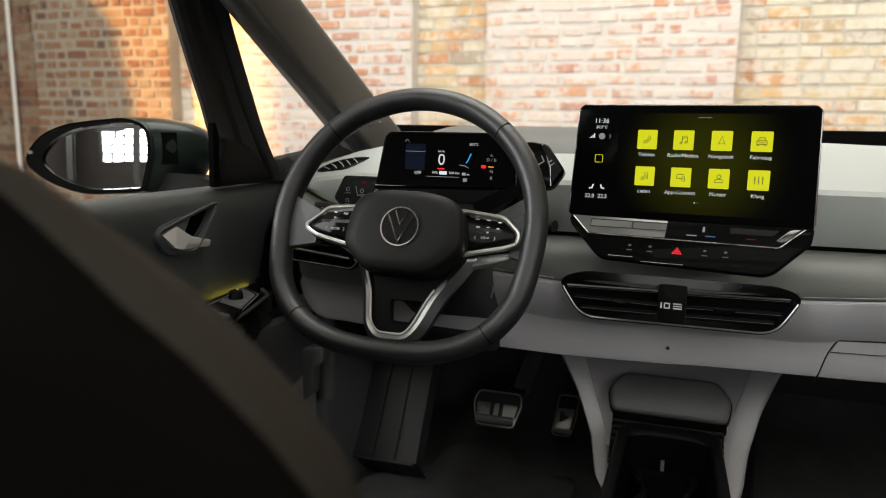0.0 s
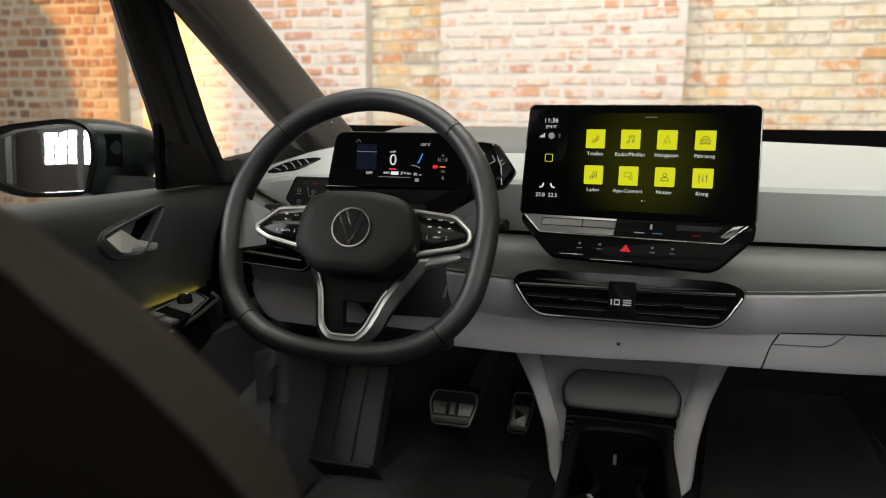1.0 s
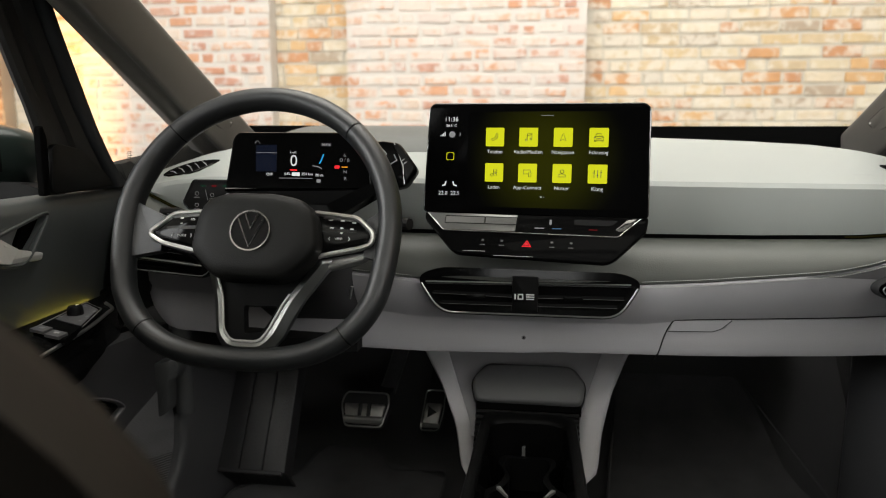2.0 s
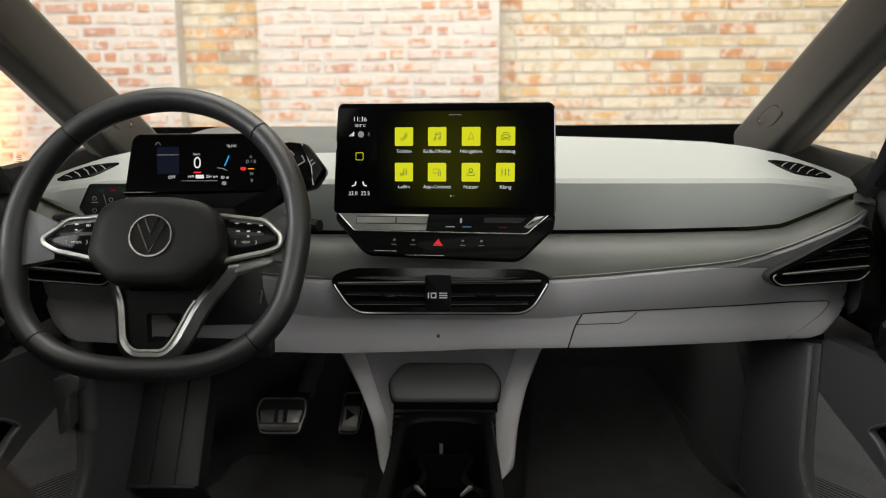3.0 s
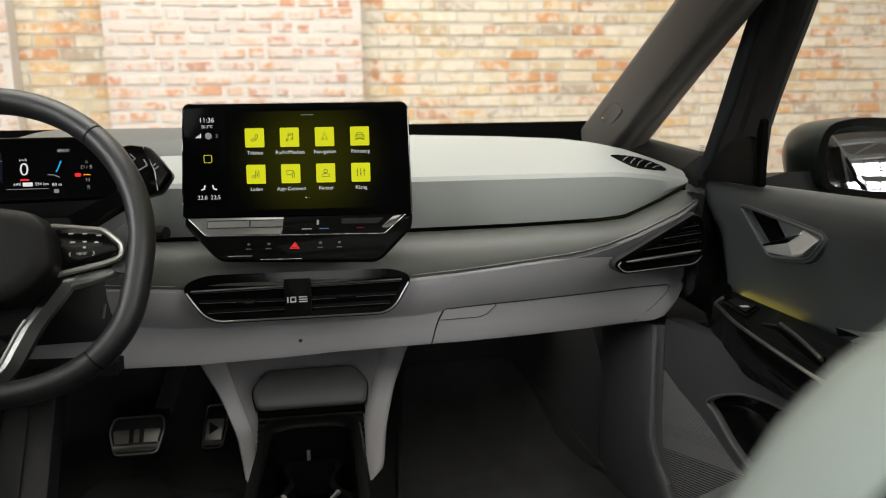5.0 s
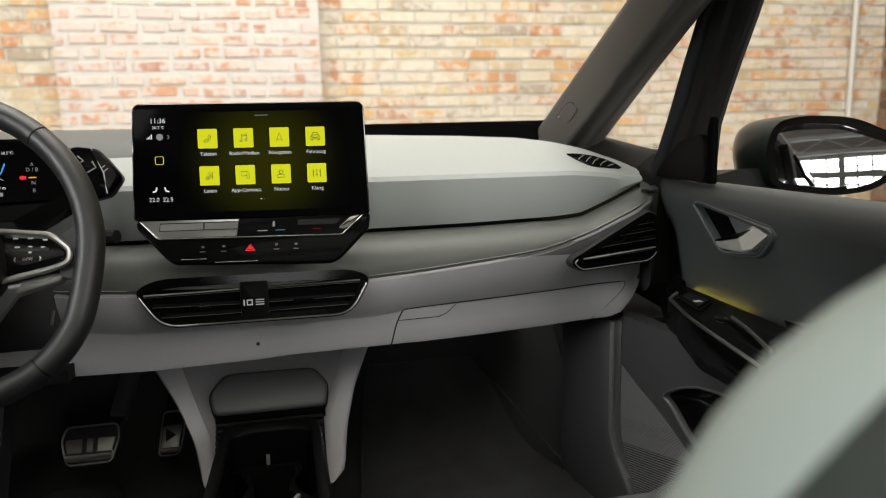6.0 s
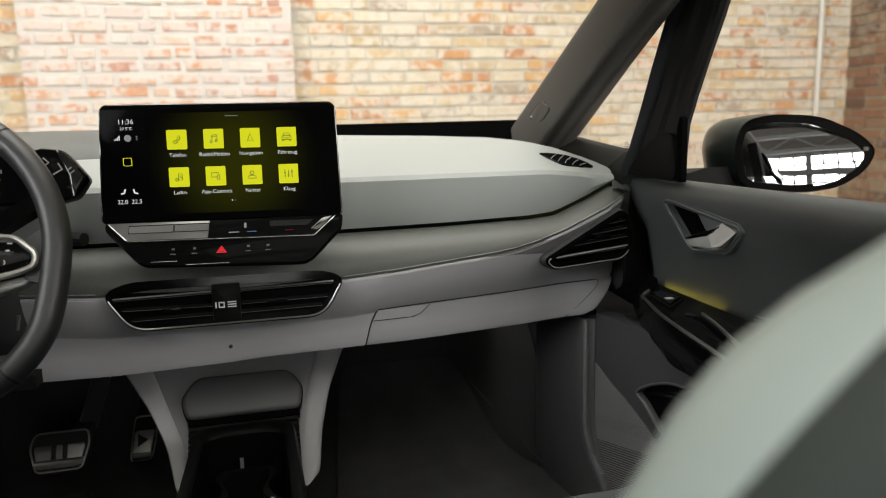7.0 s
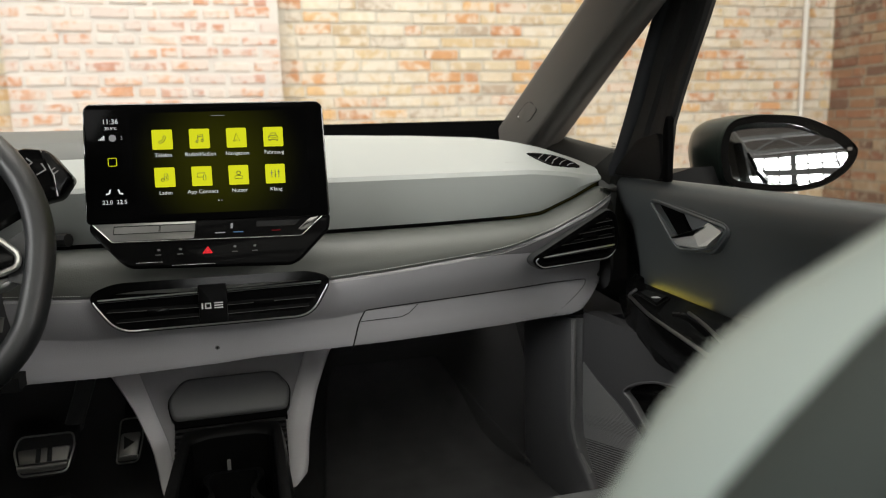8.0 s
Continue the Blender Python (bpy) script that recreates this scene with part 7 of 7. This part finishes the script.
def brick_mesh(length, mat, k, HIGH):
    rnd = random.Random(k)
    bm = box(0, 0, 0, length, 0.05, HIGH)
    bmesh.ops.bevel(bm, geom=list(bm.edges), offset=0.004, segments=1, affect="EDGES")
    for v in bm.verts:
        v.co += Vector((rnd.uniform(-1, 1), rnd.uniform(-0.6, 0.6), rnd.uniform(-1, 1))) * 0.0022
    me = bpy.data.meshes.new("brick")
    bm.to_mesh(me)
    bm.free()
    me.materials.append(mat)
    return me


def brick_area(wall, x0, x1, z0, z1, near0, near1, mat, mat_far, to_world, seed, cap=280, JOINT=0.013, HIGH=0.063, sizes=(0.222, 0.105), odds=0.72):
    """Courses of bricks in u (along the wall) and z. Those from near0 to near1 in height are pieces of their own."""
    rnd = random.Random(seed)
    kinds = {L: [brick_mesh(L, mat, seed * 10 + i, HIGH) for i in range(4)] for L in sizes}
    verts, faces = [], []
    count, row = 0, 0
    z = z0
    while z + HIGH <= z1:
        u = x0 - (rnd.uniform(0.0, 0.2) if row % 2 else rnd.uniform(0.05, 0.15))
        while u < x1:
            L = sizes[0] if rnd.random() < odds else rnd.choice(sizes[1:])
            a, b = max(u, x0 + 0.004), min(u + L, x1 - 0.004)
            if b - a > 0.03:
                proud = rnd.uniform(0.004, 0.012)
                rough = 1.0 if JOINT > 0.02 else 0.5
                dz, tall = rnd.uniform(-0.006, 0.006) * rough, 1 + rnd.uniform(-0.16, 0.12) * rough
                if near0 <= z <= near1 and count < cap and b - a > L - 0.001:
                    ob = new("brick", rnd.choice(kinds[L]))
                    ob.matrix_basis = to_world @ Matrix.Translation((a, -proud, z + dz)) @ Matrix.Rotation(radians(rnd.uniform(-1.4, 1.4) * rough), 4, "Y") @ Matrix.Diagonal((1, 1, tall, 1))
                    ob.parent = wall
                    count += 1
                else:
                    k = len(verts)
                    for zz in (z + dz, z + dz + HIGH * tall):
                        for uu, ww in ((a, -proud), (b, -proud), (b, 0.03), (a, 0.03)):
                            verts.append(to_world @ Vector((uu, ww, zz)))
                    faces += [(k, k + 1, k + 5, k + 4), (k + 1, k + 2, k + 6, k + 5), (k + 3, k, k + 4, k + 7), (k + 4, k + 5, k + 6, k + 7), (k + 3, k + 2, k + 1, k)]
            u += L + JOINT * rnd.uniform(0.75, 1.35)
        z += COURSE
        row += 1
    me = bpy.data.meshes.new("far_bricks")
    me.from_pydata(verts, [], faces)
    me.materials.append(mat_far)
    ob = new("far_bricks", me)
    ob.parent = wall
    tagged(ob, kind="stuff")


PIL = 0.12
front = bpy.data.objects["wall_front"]
YF = Matrix.Translation((0, HY1, 0))
brick_area(front, 0.27, HX1, 0.02, 3.2, 1.0, 2.1, B_TAN, B_TAN_FAR, YF, 3)
brick_area(front, -1.77, -1.25, 0.02, 3.2, 3, 3, B_TAN, B_TAN_FAR, YF, 4)
brick_area(front, -3.745, -3.12, 0.02, 3.2, 3, 3, B_TAN, B_TAN_FAR, YF, 5)
brick_area(bpy.data.objects["wall_front_end"], HX0, -5.073, 0.02, 3.2, 3, 3, B_BROWN, B_BROWN_FAR, YF, 6)
for k, (x0, x1) in enumerate(((-1.25, 0.27), (-3.12, -1.77), (-5.073, -3.745))):
    pil = tagged(part("pilaster_%d" % (k + 1), box(x0, HY1 - PIL, 0, x1, HY1 + 0.001, HZ), M_LIME if k < 2 else M_PALEMORTAR), "broad brick pier with worn white limewash" if k < 2 else "broad red brick pier with traces of limewash", "wall pier", kind="structure")
    sizes = (0.205, 0.09, 0.15, 0.07, 0.12) if k < 2 else (0.105, 0.075, 0.09, 0.19)
    brick_area(pil, x0, x1, 0.02, 3.2, 1.0, 2.3, B_WASH if k < 2 else B_BROWN, B_WASH_FAR if k < 2 else B_BROWN_FAR, Matrix.Translation((0, HY1 - PIL, 0)), 11 + k, 300, 0.027, 0.052, sizes, 0.4)
RW = Matrix.Translation((HX1, 0, 0)) @ Matrix.Rotation(radians(-90), 4, "Z")
brick_area(bpy.data.objects["wall_right"], -HY1, 1.0, 0.02, 3.2, 1.0, 1.9, B_BROWN, B_BROWN_FAR, RW, 21)
